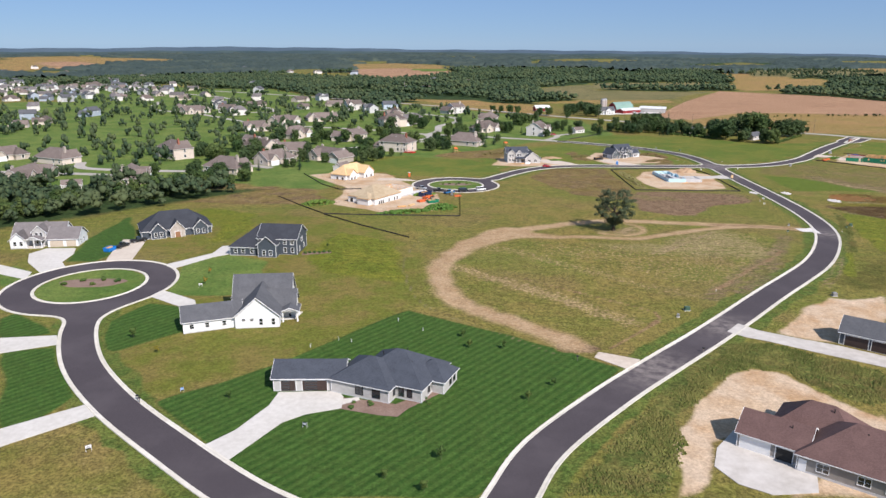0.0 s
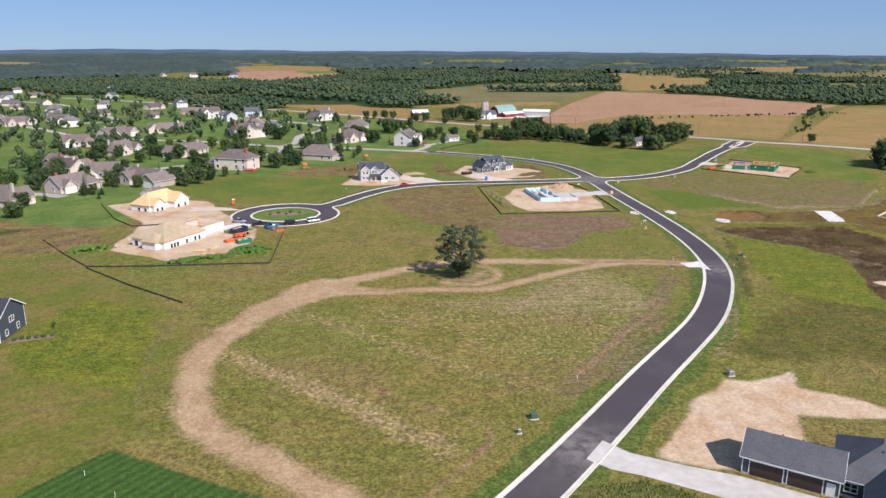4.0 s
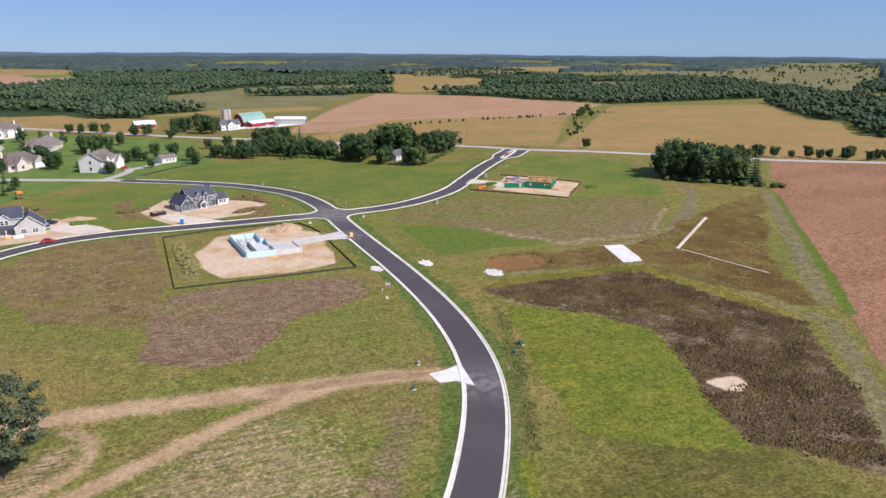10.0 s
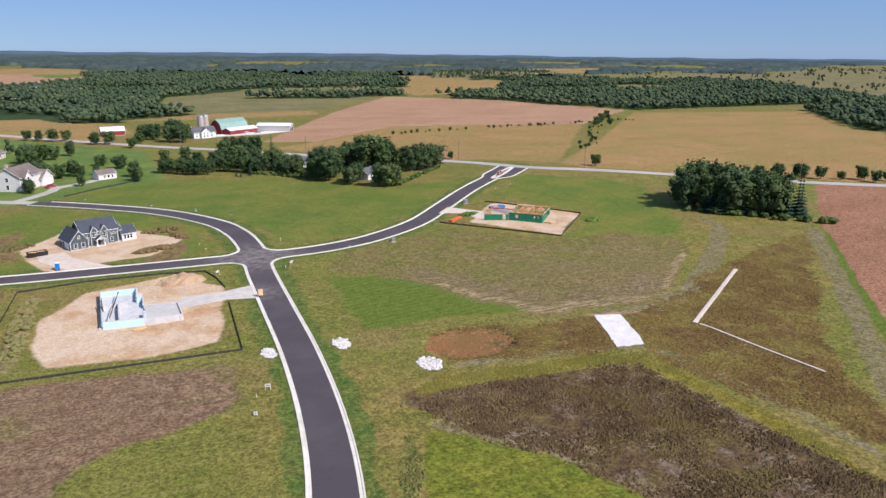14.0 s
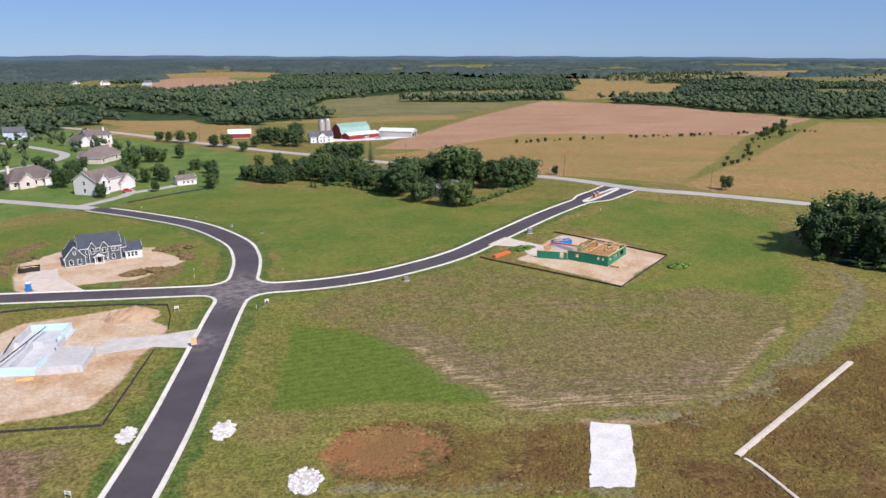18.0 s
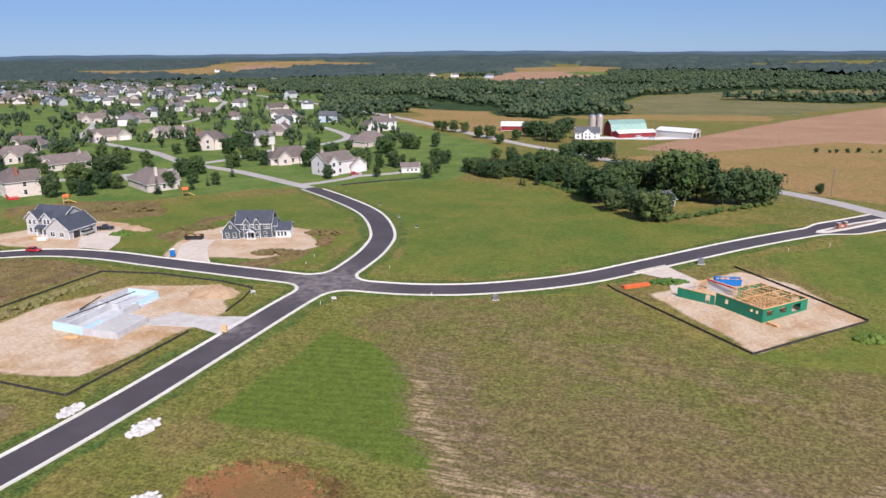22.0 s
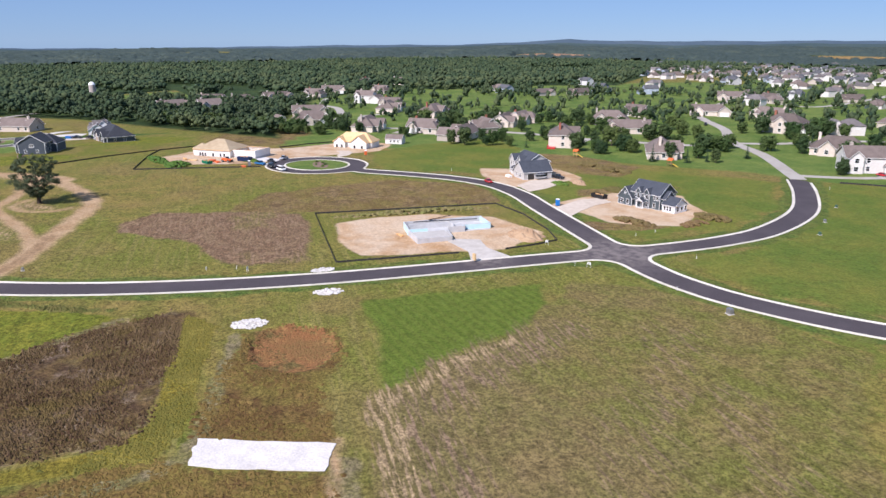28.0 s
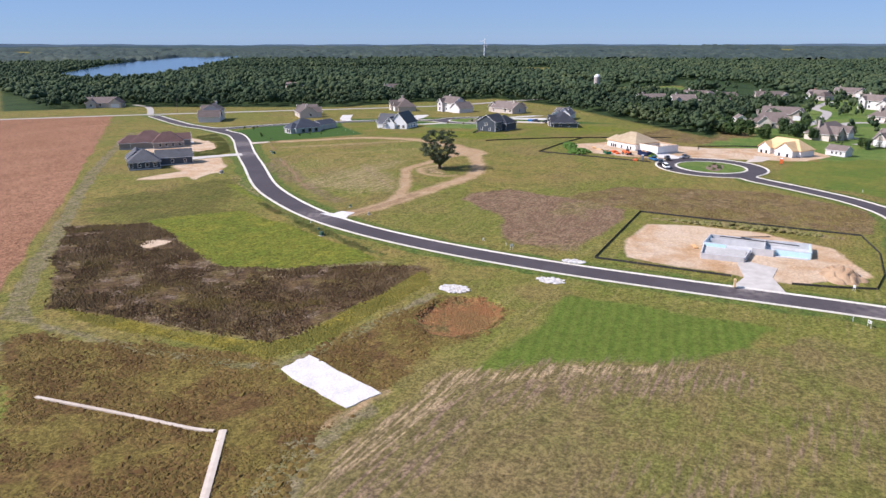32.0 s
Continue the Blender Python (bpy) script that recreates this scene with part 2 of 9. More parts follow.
def mesh_of(name, bm, *mats):
    me = bpy.data.meshes.new(name)
    bm.to_mesh(me)
    bm.free()
    for m in mats:
        me.materials.append(m)
    return me


def box(bm, x0, y0, z0, x1, y1, z1, m=None, mi=0):
    vs = [bm.verts.new((x, y, z)) for z in (z0, z1) for x, y in ((x0, y0), (x1, y0), (x1, y1), (x0, y1))]
    if m is not None:
        for v in vs:
            v.co = m @ v.co
    for q in ((3, 2, 1, 0), (4, 5, 6, 7), (0, 1, 5, 4), (1, 2, 6, 5), (2, 3, 7, 6), (3, 0, 4, 7)):
        bm.faces.new([vs[i] for i in q]).material_index = mi
    return vs


def tube(bm, a, b, r0, r1, n=6, mi=0, cap=True):
    a, b = Vector(a), Vector(b)
    ax = (b - a).normalized()
    u = ax.orthogonal().normalized()
    w = ax.cross(u)
    rings = []
    for p, r in ((a, r0), (b, r1)):
        rings.append([bm.verts.new(p + r * (math.cos(k * math.tau / n) * u + math.sin(k * math.tau / n) * w)) for k in range(n)])
    for k in range(n):
        bm.faces.new((rings[0][k], rings[0][(k + 1) % n], rings[1][(k + 1) % n], rings[1][k])).material_index = mi
    if cap:
        bm.faces.new(rings[1]).material_index = mi
        bm.faces.new(rings[0][::-1]).material_index = mi


def thing(name, label, category, x, y, z=None, turn=0.0, group="", kind=""):
    ob = new(name)
    ob.empty_display_size = 0.5
    ob.matrix_basis = pose(x, y, height(x, y) if z is None else z, 0, 0, turn)
    return tagged(ob, label, category, group, kind)


# ---- the lie of the land ----
HILLS = list(zip([-60, 40, 130, -60, 40, 150, 240, 20, 120, 230, 100, 230, 330, 0, 330],
                 [120, 150, 150, 240, 260, 260, 260, 370, 350, 330, 450, 430, 420, 480, 520],
                 [0.05, 0.81, 0.59, 1.8, 1.24, 0.3, 0.39, 0.57, -0.64, -1.33, 0.34, 1.0, -0.02, -0.5, 3.91]))


SKYLINE = ([-60, 30, 45, 60, 75, 90, 100, 110, 120, 130, 139, 147, 151, 154, 157, 162, 170, 185, 202, 225, 238, 260, 300],
           [12, 12, 14, 23, 29, 37, 42, 45, 40, 38, 40, 37, 44, 54, 41, 24, 17, 12, 10, 16, 22, 19, 12])


def skyline(degrees):
    """Height of the last hills, by the direction in which they lie."""
    return np.interp((degrees + 60) % 360 - 60, *SKYLINE)


def height(x, y):
    """Height of the ground: low swells near by, wooded ridges far off."""
    z = 0.0 * x
    for a, b, h in HILLS:
        z = z + h * np.exp(-((x - a) ** 2 + (y - b) ** 2) / 9800.0)
    far = np.sqrt((x - 150.0) ** 2 + (y - 300.0) ** 2)
    up = np.clip((far - 1300.0) / 3000.0, 0, 1)
    up = up * up * (3 - 2 * up)
    ang = np.arctan2(y - 300.0, x - 150.0)
    ridge = np.clip(0.5 * skyline(np.degrees(ang)) - 13, -6, 6) + 2 * np.sin(ang * 23 + 2.0)
    roll = np.clip((far - 700) / 900.0, 0, 1) * (4 * np.sin(x / 310.0 + 0.7) + 4 * np.sin(y / 270.0 + x / 800.0))
    hollow = 0.9 * np.clip((1.0 - np.hypot((x - 202.2) / 11.2, (y - 335.8) / 8.2)) / 0.16, 0, 1)
    out = z + up * ridge + roll - hollow
    return float(out) if np.ndim(out) == 0 else out
# ---- ground: one sheet to the horizon, with its land cover ----
def spaced(lo, hi, step, wide_lo, wide_hi, wide, end):
    a = list(np.arange(lo, hi + 0.1, step))
    a = list(np.arange(wide_lo, lo - 1, wide)) + a + list(np.arange(hi + wide, wide_hi, wide))
    for sign in (-1, 1):
        s = wide
        while abs(a[0 if sign < 0 else -1]) < end:
            s *= 1.08
            v = (a[0] - s) if sign < 0 else (a[-1] + s)
            a = [v] + a if sign < 0 else a + [v]
    return np.array(a)


GX = spaced(-150, 384, 1.4, -500, 760, 7.0, 4700)
GY = spaced(60, 600, 1.4, -160, 1200, 7.0, 4700)
XX, YY = np.meshgrid(GX, GY)
COVER = {}
LOOSE = ("dirt", "straw", "lane", "trail", "mauve", "rut", "speck")


def inside(pts, x, y):
    """Distance to the rim of a polygon: above 0 within it."""
    p = np.array(pts, float)
    q = np.roll(p, -1, 0)
    best, odd = np.full(x.shape, 1e9), np.zeros(x.shape, bool)
    for (ax, ay), (bx, by) in zip(p, q):
        dx, dy = bx - ax, by - ay
        k = np.clip(((x - ax) * dx + (y - ay) * dy) / (dx * dx + dy * dy + 1e-9), 0, 1)
        best = np.minimum(best, (x - ax - k * dx) ** 2 + (y - ay - k * dy) ** 2)
        odd ^= ((ay > y) != (by > y)) & (x < (bx - ax) * (y - ay) / (by - ay + 1e-12) + ax)
    return np.where(odd, 1, -1) * np.sqrt(best)


def window(pts, grow):
    p = np.array(pts, float)
    i0, i1 = np.searchsorted(GX, [p[:, 0].min() - grow, p[:, 0].max() + grow])
    j0, j1 = np.searchsorted(GY, [p[:, 1].min() - grow, p[:, 1].max() + grow])
    return slice(j0, j1), slice(i0, i1)


def lay(kind, w, value):
    c = COVER.setdefault(kind, np.zeros(XX.shape, np.float32))
    c[w] = np.maximum(c[w], value)
    if kind in LOOSE:
        return
    for other, a in COVER.items():
        if other != kind and other not in LOOSE:
            a[w] = np.minimum(a[w], 1 - value)


def wobble(x, y, size=7.0):
    return np.sin(x / size + 1.7 * np.sin(y / size * 0.7)) * np.sin(y / size * 1.13 + 1.3 * np.sin(x / size * 0.8))


def zone(kind, soft, pts):
    w = window(pts, 3 * soft + 8)
    d = inside(pts, XX[w], YY[w]) + 0.6 * soft * wobble(XX[w], YY[w])
    lay(kind, w, np.clip(d / (2 * soft) + 0.5, 0, 1))


def smooth_line(pts, step=2.0):
    """A Catmull-Rom line through the points, at even steps."""
    p = np.array(pts, float)
    p = np.vstack([2 * p[0] - p[1], p, 2 * p[-1] - p[-2]])
    out = []
    for i in range(1, len(p) - 2):
        n = max(2, int(np.hypot(*(p[i + 1] - p[i])) / step))
        for t in np.linspace(0, 1, n, endpoint=False):
            a, b, c, d = p[i - 1 : i + 3]
            out.append(0.5 * (2 * b + (c - a) * t + (2 * a - 5 * b + 4 * c - d) * t * t + (3 * b - a - 3 * c + d) * t ** 3))
    return np.array(out + [p[-2]])


def line_distance(line, x, y):
    best = np.full(x.shape, 1e9)
    for (ax, ay), (bx, by) in zip(line[:-1], line[1:]):
        dx, dy = bx - ax, by - ay
        k = np.clip(((x - ax) * dx + (y - ay) * dy) / (dx * dx + dy * dy + 1e-9), 0, 1)
        best = np.minimum(best, (x - ax - k * dx) ** 2 + (y - ay - k * dy) ** 2)
    return np.sqrt(best)


def track(kind, width, amount, pts):
    line = smooth_line(pts, 5.0)
    w = window(line, width + 4)
    d = width / 2 - line_distance(line, XX[w], YY[w]) + 0.25 * wobble(XX[w], YY[w], 3.0) * width * 0.5
    lay(kind, w, amount * np.clip(d / ((0.9 if kind == "trail" else 0.45) * width) + 0.5, 0, 1))


zone("mown", 5, [(-72, 190), (-80, 222), (-112, 262), (-97, 300), (-50, 286), (-10, 252), (-3, 226), (-6, 200), (-4, 180), (-30, 144), (-56, 128), (-78, 150)])
zone("lush", 1.2, [(-55.6, 129.7), (-33.0, 147.6), (-6.4, 178.3), (25.9, 155.8), (41.3, 143.2), (23.5, 121.1), (10.8, 103.8), (7.6, 97.8), (-25.9, 98.4), (-39.5, 113.0)])
zone("lush", 1.5, [(-75.8, 154.6), (-81.9, 171.8), (-76.3, 185.5), (-64.9, 180.9), (-58.5, 167.4), (-72.6, 153.0)])
zone("lush", 1.5, [(-99.5, 155.4), (-87.8, 156.6), (-71.5, 132.9), (-74.8, 123.0), (-79.4, 120.0)])
zone("lush", 1.5, [(-110.5, 174.7), (-109.4, 180.6), (-91.3, 164.9), (-102.3, 160.2)])
zone("lawn", 2, [(-74.0, 189.8), (-78.0, 221.2), (-66.4, 231.5), (-52.6, 220.1), (-48.6, 191.2)])
zone("lush", 2, [(-118.6, 223.7), (-123.8, 264.5), (-122.8, 288.3), (-104.1, 246.7), (-107.4, 223.0)])
zone("bright", 3, [(-41.2, 232.5), (-34.2, 259.2), (-12.5, 242.8), (-7.2, 200.0), (-27.5, 205.3), (-39.5, 216.7)])
zone("bright", 3, [(-107.7, 272.3), (-95.0, 303.1), (-72.7, 290.2), (-67.8, 260.5), (-75.8, 244.8), (-81.0, 270.4)])
zone("lawn", 1.5, [(-133.8, 215.7), (-131.8, 221.5), (-120.0, 209.3), (-123.9, 198.3)])
zone("sedge", 6, [(-172.9, 284.1), (-155.7, 331.4), (-105.3, 367.0), (-61.9, 349.3), (-40.8, 312.7), (-69.5, 307.6), (-116.6, 316.7), (-144.3, 300.4), (-165.7, 271.5)])
zone("fresh", 6, [(178, 432), (205, 434), (230, 450), (262, 486), (292, 516), (255, 505), (235, 512), (200, 552), (150, 575), (112, 552), (100, 542), (125, 520), (150, 496), (166, 470), (172, 450)])
zone("fresh", 3, [(-58, 452), (-40, 415), (-22, 392), (0, 384), (28, 386), (38, 402), (46, 420), (34, 428), (28, 445), (-14, 462), (-40, 462)])
zone("lawn", 1, [(12.5 + 14 * math.cos(k * 0.5236), 358.8 + 14 * math.sin(k * 0.5236)) for k in range(12)])
zone("lawn", 1, [(-98.8 + 15 * math.cos(k * 0.5236), 200.6 + 15 * math.sin(k * 0.5236)) for k in range(12)])
zone("fresh", 5, [(30, 428), (60, 424), (150, 428), (158, 436), (154, 462), (135, 495), (100, 525), (70, 505), (30, 470)])
zone("fresh", 6, [(180, 412), (205, 418), (232, 434), (268, 402), (300, 432), (275, 470), (312, 510), (350, 470), (335, 425), (310, 395), (280, 402), (215, 392)])
zone("dull", 11, [(158.8, 240.0), (188.0, 247.7), (209.9, 252.6), (215.1, 234.9), (159.7, 187.8), (114.3, 202.6), (134.7, 221.5)])
zone("dirt", 1.4, [(41.5, 104), (44.0, 114.0), (48, 120), (52.2, 126), (58, 133), (64.5, 139.3), (70, 142), (75.5, 140.5), (78.4, 133), (86.4, 121), (90, 112), (70, 108), (58.9, 116.8), (49.5, 113.9), (45.1, 100.6), (41.2, 97.4), (37.7, 97.4)])
zone("dirt", 2, [(83.0, 162.6), (103.7, 182.7), (128.2, 190.2), (109.4, 159.5), (95.4, 156.0)])
zone("dirt", 2, [(57.8, 100.4), (68.1, 105.9), (74.1, 101.8), (71.2, 97.1), (56.3, 97.2)])
zone("dirt", 2, [(78.9, 121.7), (86.9, 122.8), (83.8, 117.6), (78.8, 119.7)])
zone("rank", 1.6, [(64.7, 154.5), (73, 157.6), (79, 156.4), (90, 148.6), (96, 142.2), (99.5, 135), (94.6, 130.5), (86, 126.5), (79.5, 134.5), (76.5, 141.5), (69.5, 143.6), (63, 140.5), (56, 133.5), (51, 127.5), (46, 122), (40.5, 113.5), (36, 108), (33, 113)])
zone("rank", 3, [(19.1, 97.7), (29.1, 110.6), (47.0, 126.2), (38.6, 97.4)])
zone("dirt", 2, [(98.2, 178.0), (102.5, 182.5), (111.9, 188.3), (121.2, 184.5), (138.5, 170.8), (135.9, 168.1), (96.6, 176.6)])
zone("sedge", 2.2, [(51.3, 381.3), (60, 398), (69.5, 412), (90, 413), (100, 411.5), (100.3, 352), (97, 333), (93.7, 323.5), (81, 328), (69.1, 335.5), (57.3, 368)])
zone("redsoil", 2.2, [(90.5, 300), (93, 322), (99.5, 345.5), (117, 347.2), (150.5, 343.5), (151.3, 327), (147, 322.5), (131, 316.5), (122.8, 308.8), (112, 292.4), (100, 293)])
zone("dirt", 1.5, [(111.5, 385.4), (119.7, 402.1), (141.7, 410.2), (154.4, 395.5), (149.3, 356.1), (131.9, 351.9), (115.6, 354.6), (110.7, 368.6)])
zone("dirt", 1.5, [(98.1, 454.8), (109.4, 475.5), (134.0, 468.6), (148.0, 450.7), (137.1, 432.9), (120.1, 429.8), (113.7, 422.6), (107.4, 428.8)])
zone("dirt", 1.5, [(36.5, 425.7), (40.4, 438.2), (44.5, 457.4), (68.1, 457.8), (73.5, 444.9), (81.4, 430.5), (76.3, 423.6), (54.7, 420.9)])
zone("dirt", 1.5, [(246.9, 434.1), (256.5, 444.2), (268.0, 457.9), (280.0, 449.3), (292.0, 430.0), (269.6, 406.7)])
zone("dirt", 1.5, [(-65.2, 391.0), (-44.6, 403.3), (-24.3, 393.5), (-13.1, 364.6), (3.7, 333.6), (2.2, 296.0), (-20.5, 292.5), (-43.5, 309.4), (-41.7, 349.7)])
zone("brown", 2, [(193.8, 205.1), (179.8, 225.8), (190.0, 249.7), (201.1, 273.8), (189.3, 291.4), (178.0, 313.1), (180.5, 317.5), (194.3, 316.4), (229.6, 312.4), (237.0, 260.6), (232.0, 252.6)])
zone("weeds", 3, [(251.1, 337.3), (273.5, 346.7), (308.2, 364.6), (354.2, 377.5), (255.4, 285.2), (238.1, 290.4), (236.6, 318.5)])
zone("weeds", 3, [(253.0, 269.0), (246.9, 269.6), (240.7, 297.5), (236.1, 316.4), (247.2, 337.1), (257.0, 337.7), (268.7, 336.8), (280.9, 312.7)])
zone("weeds", 3, [(193.1, 325.9), (195.3, 344.0), (236.7, 339.1), (231.5, 320.7)])
zone("green", 2.2, [(181.5, 351.5), (182.7, 378), (184, 392), (195, 388.5), (205.2, 381.4), (208.2, 377.5), (211, 370.2), (213.5, 364.6), (217.3, 358.6), (222, 353.4), (225.2, 348), (213, 351.2), (198.3, 351.9)])
zone("dry", 2.0, [(184.6, 399), (205.4, 381.6), (208.4, 377.8), (211.2, 370.4), (213.7, 364.8), (217.4, 358.9), (222.2, 353.7), (225.2, 348), (226.5, 345.0), (245.7, 344.2), (262, 343.6), (274.6, 354.0), (296.4, 372.8), (306, 387), (290, 403), (268, 401), (236, 430), (215, 424), (192, 413)])
zone("crop_pink", 2, [(216.7, 708.7), (248.0, 777.3), (329.2, 938.5), (453.5, 1148.3), (565.3, 1038.8), (624.5, 849.7), (496.3, 737.0), (430.0, 756.9), (334.6, 776.7), (251.4, 697.8)])
zone("crop_tan", 2, [(212.8, 672.1), (251.4, 697.8), (334.6, 776.7), (430.0, 756.9), (496.3, 737.0), (346.3, 534.6), (298.0, 570.5), (259.2, 628.6)])
zone("crop_tan", 3, [(20.0, 866.9), (39.5, 923.3), (117.6, 879.3), (135.3, 791.5), (63.8, 801.8)])
zone("crop_tan", 3, [(-54.3, 971.3), (4.7, 948.9), (54.1, 940.8), (112.4, 833.3), (111.5, 810.4), (73.6, 813.3), (16.5, 886.7)])
zone("sedge", 4, [(-0.1, 460.7), (16.9, 483.9), (50.6, 493.2), (71.9, 471.2), (45.0, 451.8)])
zone("sedge", 3, [(88.3, 472.0), (96.0, 486.9), (98.8, 443.1), (90.7, 446.9)])
zone("sedge", 2, [(133.2, 427.4), (147.7, 448.2), (148.1, 435.6), (143.1, 422.9)])
zone("crop_red", 1.5, [(437,447),(364,380),(269,276),(155,158),(-27,-43),(60,-140),(700,200),(560,372)])
zone("crop_tan", 2, [(352, 514), (346, 531), (616, 824), (718, 792), (806, 774), (686, 622), (690, 590), (612, 522), (602, 440), (590, 372), (484, 432)])
zone("rust", 1.0, [(201.7, 327.8), (193.5, 329.0), (191.0, 335.5), (195.2, 342.2), (204.5, 343.8), (211.7, 339.5), (212.5, 333.6), (208.1, 328.6)])
track("trail", 5.4, 1, [(146, 269.5), (135.8, 273.3), (126, 274.3), (108.6, 276.4), (94, 278.2), (80, 279.6), (68, 278.5), (57.2, 275), (46, 268.5), (39.4, 265.2), (28, 257.5), (19.5, 249), (13, 239), (7.2, 226.5), (3.6, 216)])
track("trail", 6.2, 1, [(13, 239), (7.2, 226.5), (3, 214.9), (2.6, 205), (3.3, 196.5), (7.0, 184), (15.7, 174), (25.5, 164.4), (34, 155)])
track("trail", 3.8, 0.9, [(126.4, 273.6), (118, 272.2), (110, 269.5), (106, 268.2), (89.3, 258.8), (75, 251.3), (67, 251.8), (52, 252.8), (45.6, 251.6), (34, 252), (28, 249.5), (18, 241.5), (13, 237)])
track("speck", 8, 0.55, [(7.3, 214.9), (21.3, 200.7), (37.4, 184.3), (49.8, 169.7)])
track("speck", 8, 0.42, [(15, 238), (28, 232.5), (42, 217.5), (52, 208), (62.1, 197), (72.2, 190)])
# the mouth where both arms of the trail meet, and thin straw between them
zone("trail", 2.5, [(4, 212), (10, 230), (18, 240), (28, 249.5), (40, 252.5), (45, 253.5), (37, 258), (38, 265), (28, 265), (19, 256), (10, 244), (4, 230)])
for amount, pts in ((0.40, [(36, 246), (52, 243.5), (66, 243.5), (84, 250), (100, 262), (122, 264), (122, 240), (104, 214), (86, 196), (70, 196), (56, 212), (40, 228)]), (0.12, [(12, 235), (36, 246), (70, 205), (82, 194), (62, 176), (46, 164), (36, 160), (16, 178), (8, 196)])):
    w = window(pts, 20)
    lay("speck", w, amount * np.clip((inside(pts, XX[w], YY[w]) + 4 * wobble(XX[w], YY[w])) / 14 + 0.5, 0, 1))
track("trail", 6.0, 0.34, [(5.5, 216.5), (21.3, 200.7), (37.4, 184.3), (49.8, 169.7)])
track("trail", 5.0, 0.24, [(13, 238), (28, 232.5), (42, 217.5), (52, 208), (62.1, 197)])
track("rut", 1.3, 0.75, [(41.8, 153.6), (56.1, 168.7), (59.1, 173.6), (56.1, 178.8), (42.7, 190.1), (28, 203)])
track("rut", 1.4, 0.8, [(80.6, 194.6), (84.9, 197.5), (100.9, 215.3), (111.8, 226), (120, 236)])
track("rut", 3.4, 0.7, [(146, 269.8), (135.8, 273.3), (124, 274.6), (112, 276)])
track("redsoil", 6, 0.9, [(31.9, 154.3), (36.1, 153.7)])
track("trail", 3, 0.7, [(63.3, 258.4), (71.2, 255.4), (79.6, 260.8), (81.1, 270.0), (77.2, 274.2)])
track("mauve", 15, 0.75, [(210, 384), (216, 372), (222, 361), (230, 353), (243, 351), (258, 351), (268, 357)])
track("mauve", 9, 0.5, [(240, 400), (262, 392), (282, 384)])
track("mauve", 12, 0.45, [(218, 404), (232, 396), (247, 380), (262, 372)])
track("straw", 3.4, 1, [(209.8, 378.5), (213, 370.5), (216.5, 363.5), (221, 358), (225.6, 352.6)])
track("straw", 5.2, 1, [(224.5, 351), (228, 347.6), (236, 347.2), (246, 346.8), (254, 346.2)])
track("straw", 2.6, 0.9, [(250, 345.6), (262, 345.2), (273, 354.6), (284, 364.5), (296, 374.6)])
track("lane", 4, 0.9, [(334.0, 408.3), (327.1, 390.9), (298.0, 363.1), (274.8, 346.3), (261.7, 338.7), (243.0, 339.7)])
track("lane", 4.5, 0.9, [(33.3, 47.1), (128.0, 136.3), (193.8, 205.1), (223.6, 235.9), (243.6, 257.9)])
zone("yellow", 0.8, [(181.5, 316.5), (189, 322), (227.8, 318.3), (234.8, 314.8), (237.5, 294.4), (239.5, 275), (236.5, 262), (234.5, 275), (233.3, 293), (230.5, 310.7), (225.3, 313.8)])
track("lane", 3.0, 0.8, [(194, 325.5), (214, 323), (231, 320.4), (238.5, 316), (241, 303), (243.2, 288), (243.5, 272), (242.8, 261), (233, 245)])
track("lane", 1.8, 0.9, [(179.5, 304.4), (186.4, 296.7), (194.8, 287.8), (198.5, 281.4)])
track("straw", 2.2, 0.9, [(107.8, 264.2), (86.6, 241.7), (76.4, 230.7)])
track("straw", 1.6, 0.9, [(100.5, 260.9), (84.0, 242.2), (74.0, 231.2)])
track("lane", 1.4, 0.55, [(8.0, 268.5), (-3.5, 247.4), (-8.6, 220.9), (-7.0, 200.1)])
track("lane", 1.4, 0.6, [(-7.0, 200.1), (-2.9, 183.3), (4.6, 173.3), (14.8, 164.1), (28.4, 150.5)])
track("mauve", 6, 0.75, [(108.7, 224.3), (96.9, 210.5), (85.7, 197.6), (76.7, 187.2)])
track("mauve", 6, 0.75, [(131.9, 257.6), (104.7, 212.9), (87.8, 192.5)])
track("bright", 4, 0.8, [(155.4, 262.5), (140.7, 231.1), (129.1, 208.9)])
track("straw", 1.2, 0.8, [(137.4, 231.8), (123.4, 210.1), (114.0, 197.8)])
track("straw", 1.2, 0.8, [(139.3, 231.4), (125.7, 209.6), (116.0, 197.4)])
track("trail", 1.5, 0.8, [(236.8, 339.5), (249.8, 337.5)])
track("straw", 4, 0.8, [(107.5, 356), (107, 380), (108, 404)])
zone("bright", 1.6, [(179.0, 302.5), (186, 295), (194.6, 286.8), (200.0, 272.8), (194.2, 255), (187, 243), (179.3, 222.0), (170.4, 226.9), (156.1, 238), (163, 262), (171.8, 287)])
zone("rank", 1.5, [(175.3, 301.8), (169.1, 280.1), (146.7, 236.5), (142.8, 236.3), (157.0, 265.3)])
zone("thin", 5, [(56.4, 241.9), (68.9, 245.3), (79.5, 247.5), (95.9, 261.1), (113.0, 267.2), (114.5, 255.9), (118.8, 245.6), (117.6, 232.8), (112.4, 220.2)])
zone("dirt", 1.2, [(191.1, 245.0), (198.0, 244.6), (197.9, 240.7), (192.4, 239.1)])
track("straw", 1.6, 0.8, [(178.6, 306.4), (191.0, 298.8), (200.2, 285.9)])
zone("straw", 3, [(62.3, 262.5), (68.6, 258.6), (74.9, 257.7), (79.7, 262.1), (78.1, 269.7), (73.9, 269.5), (70.5, 264.1)])
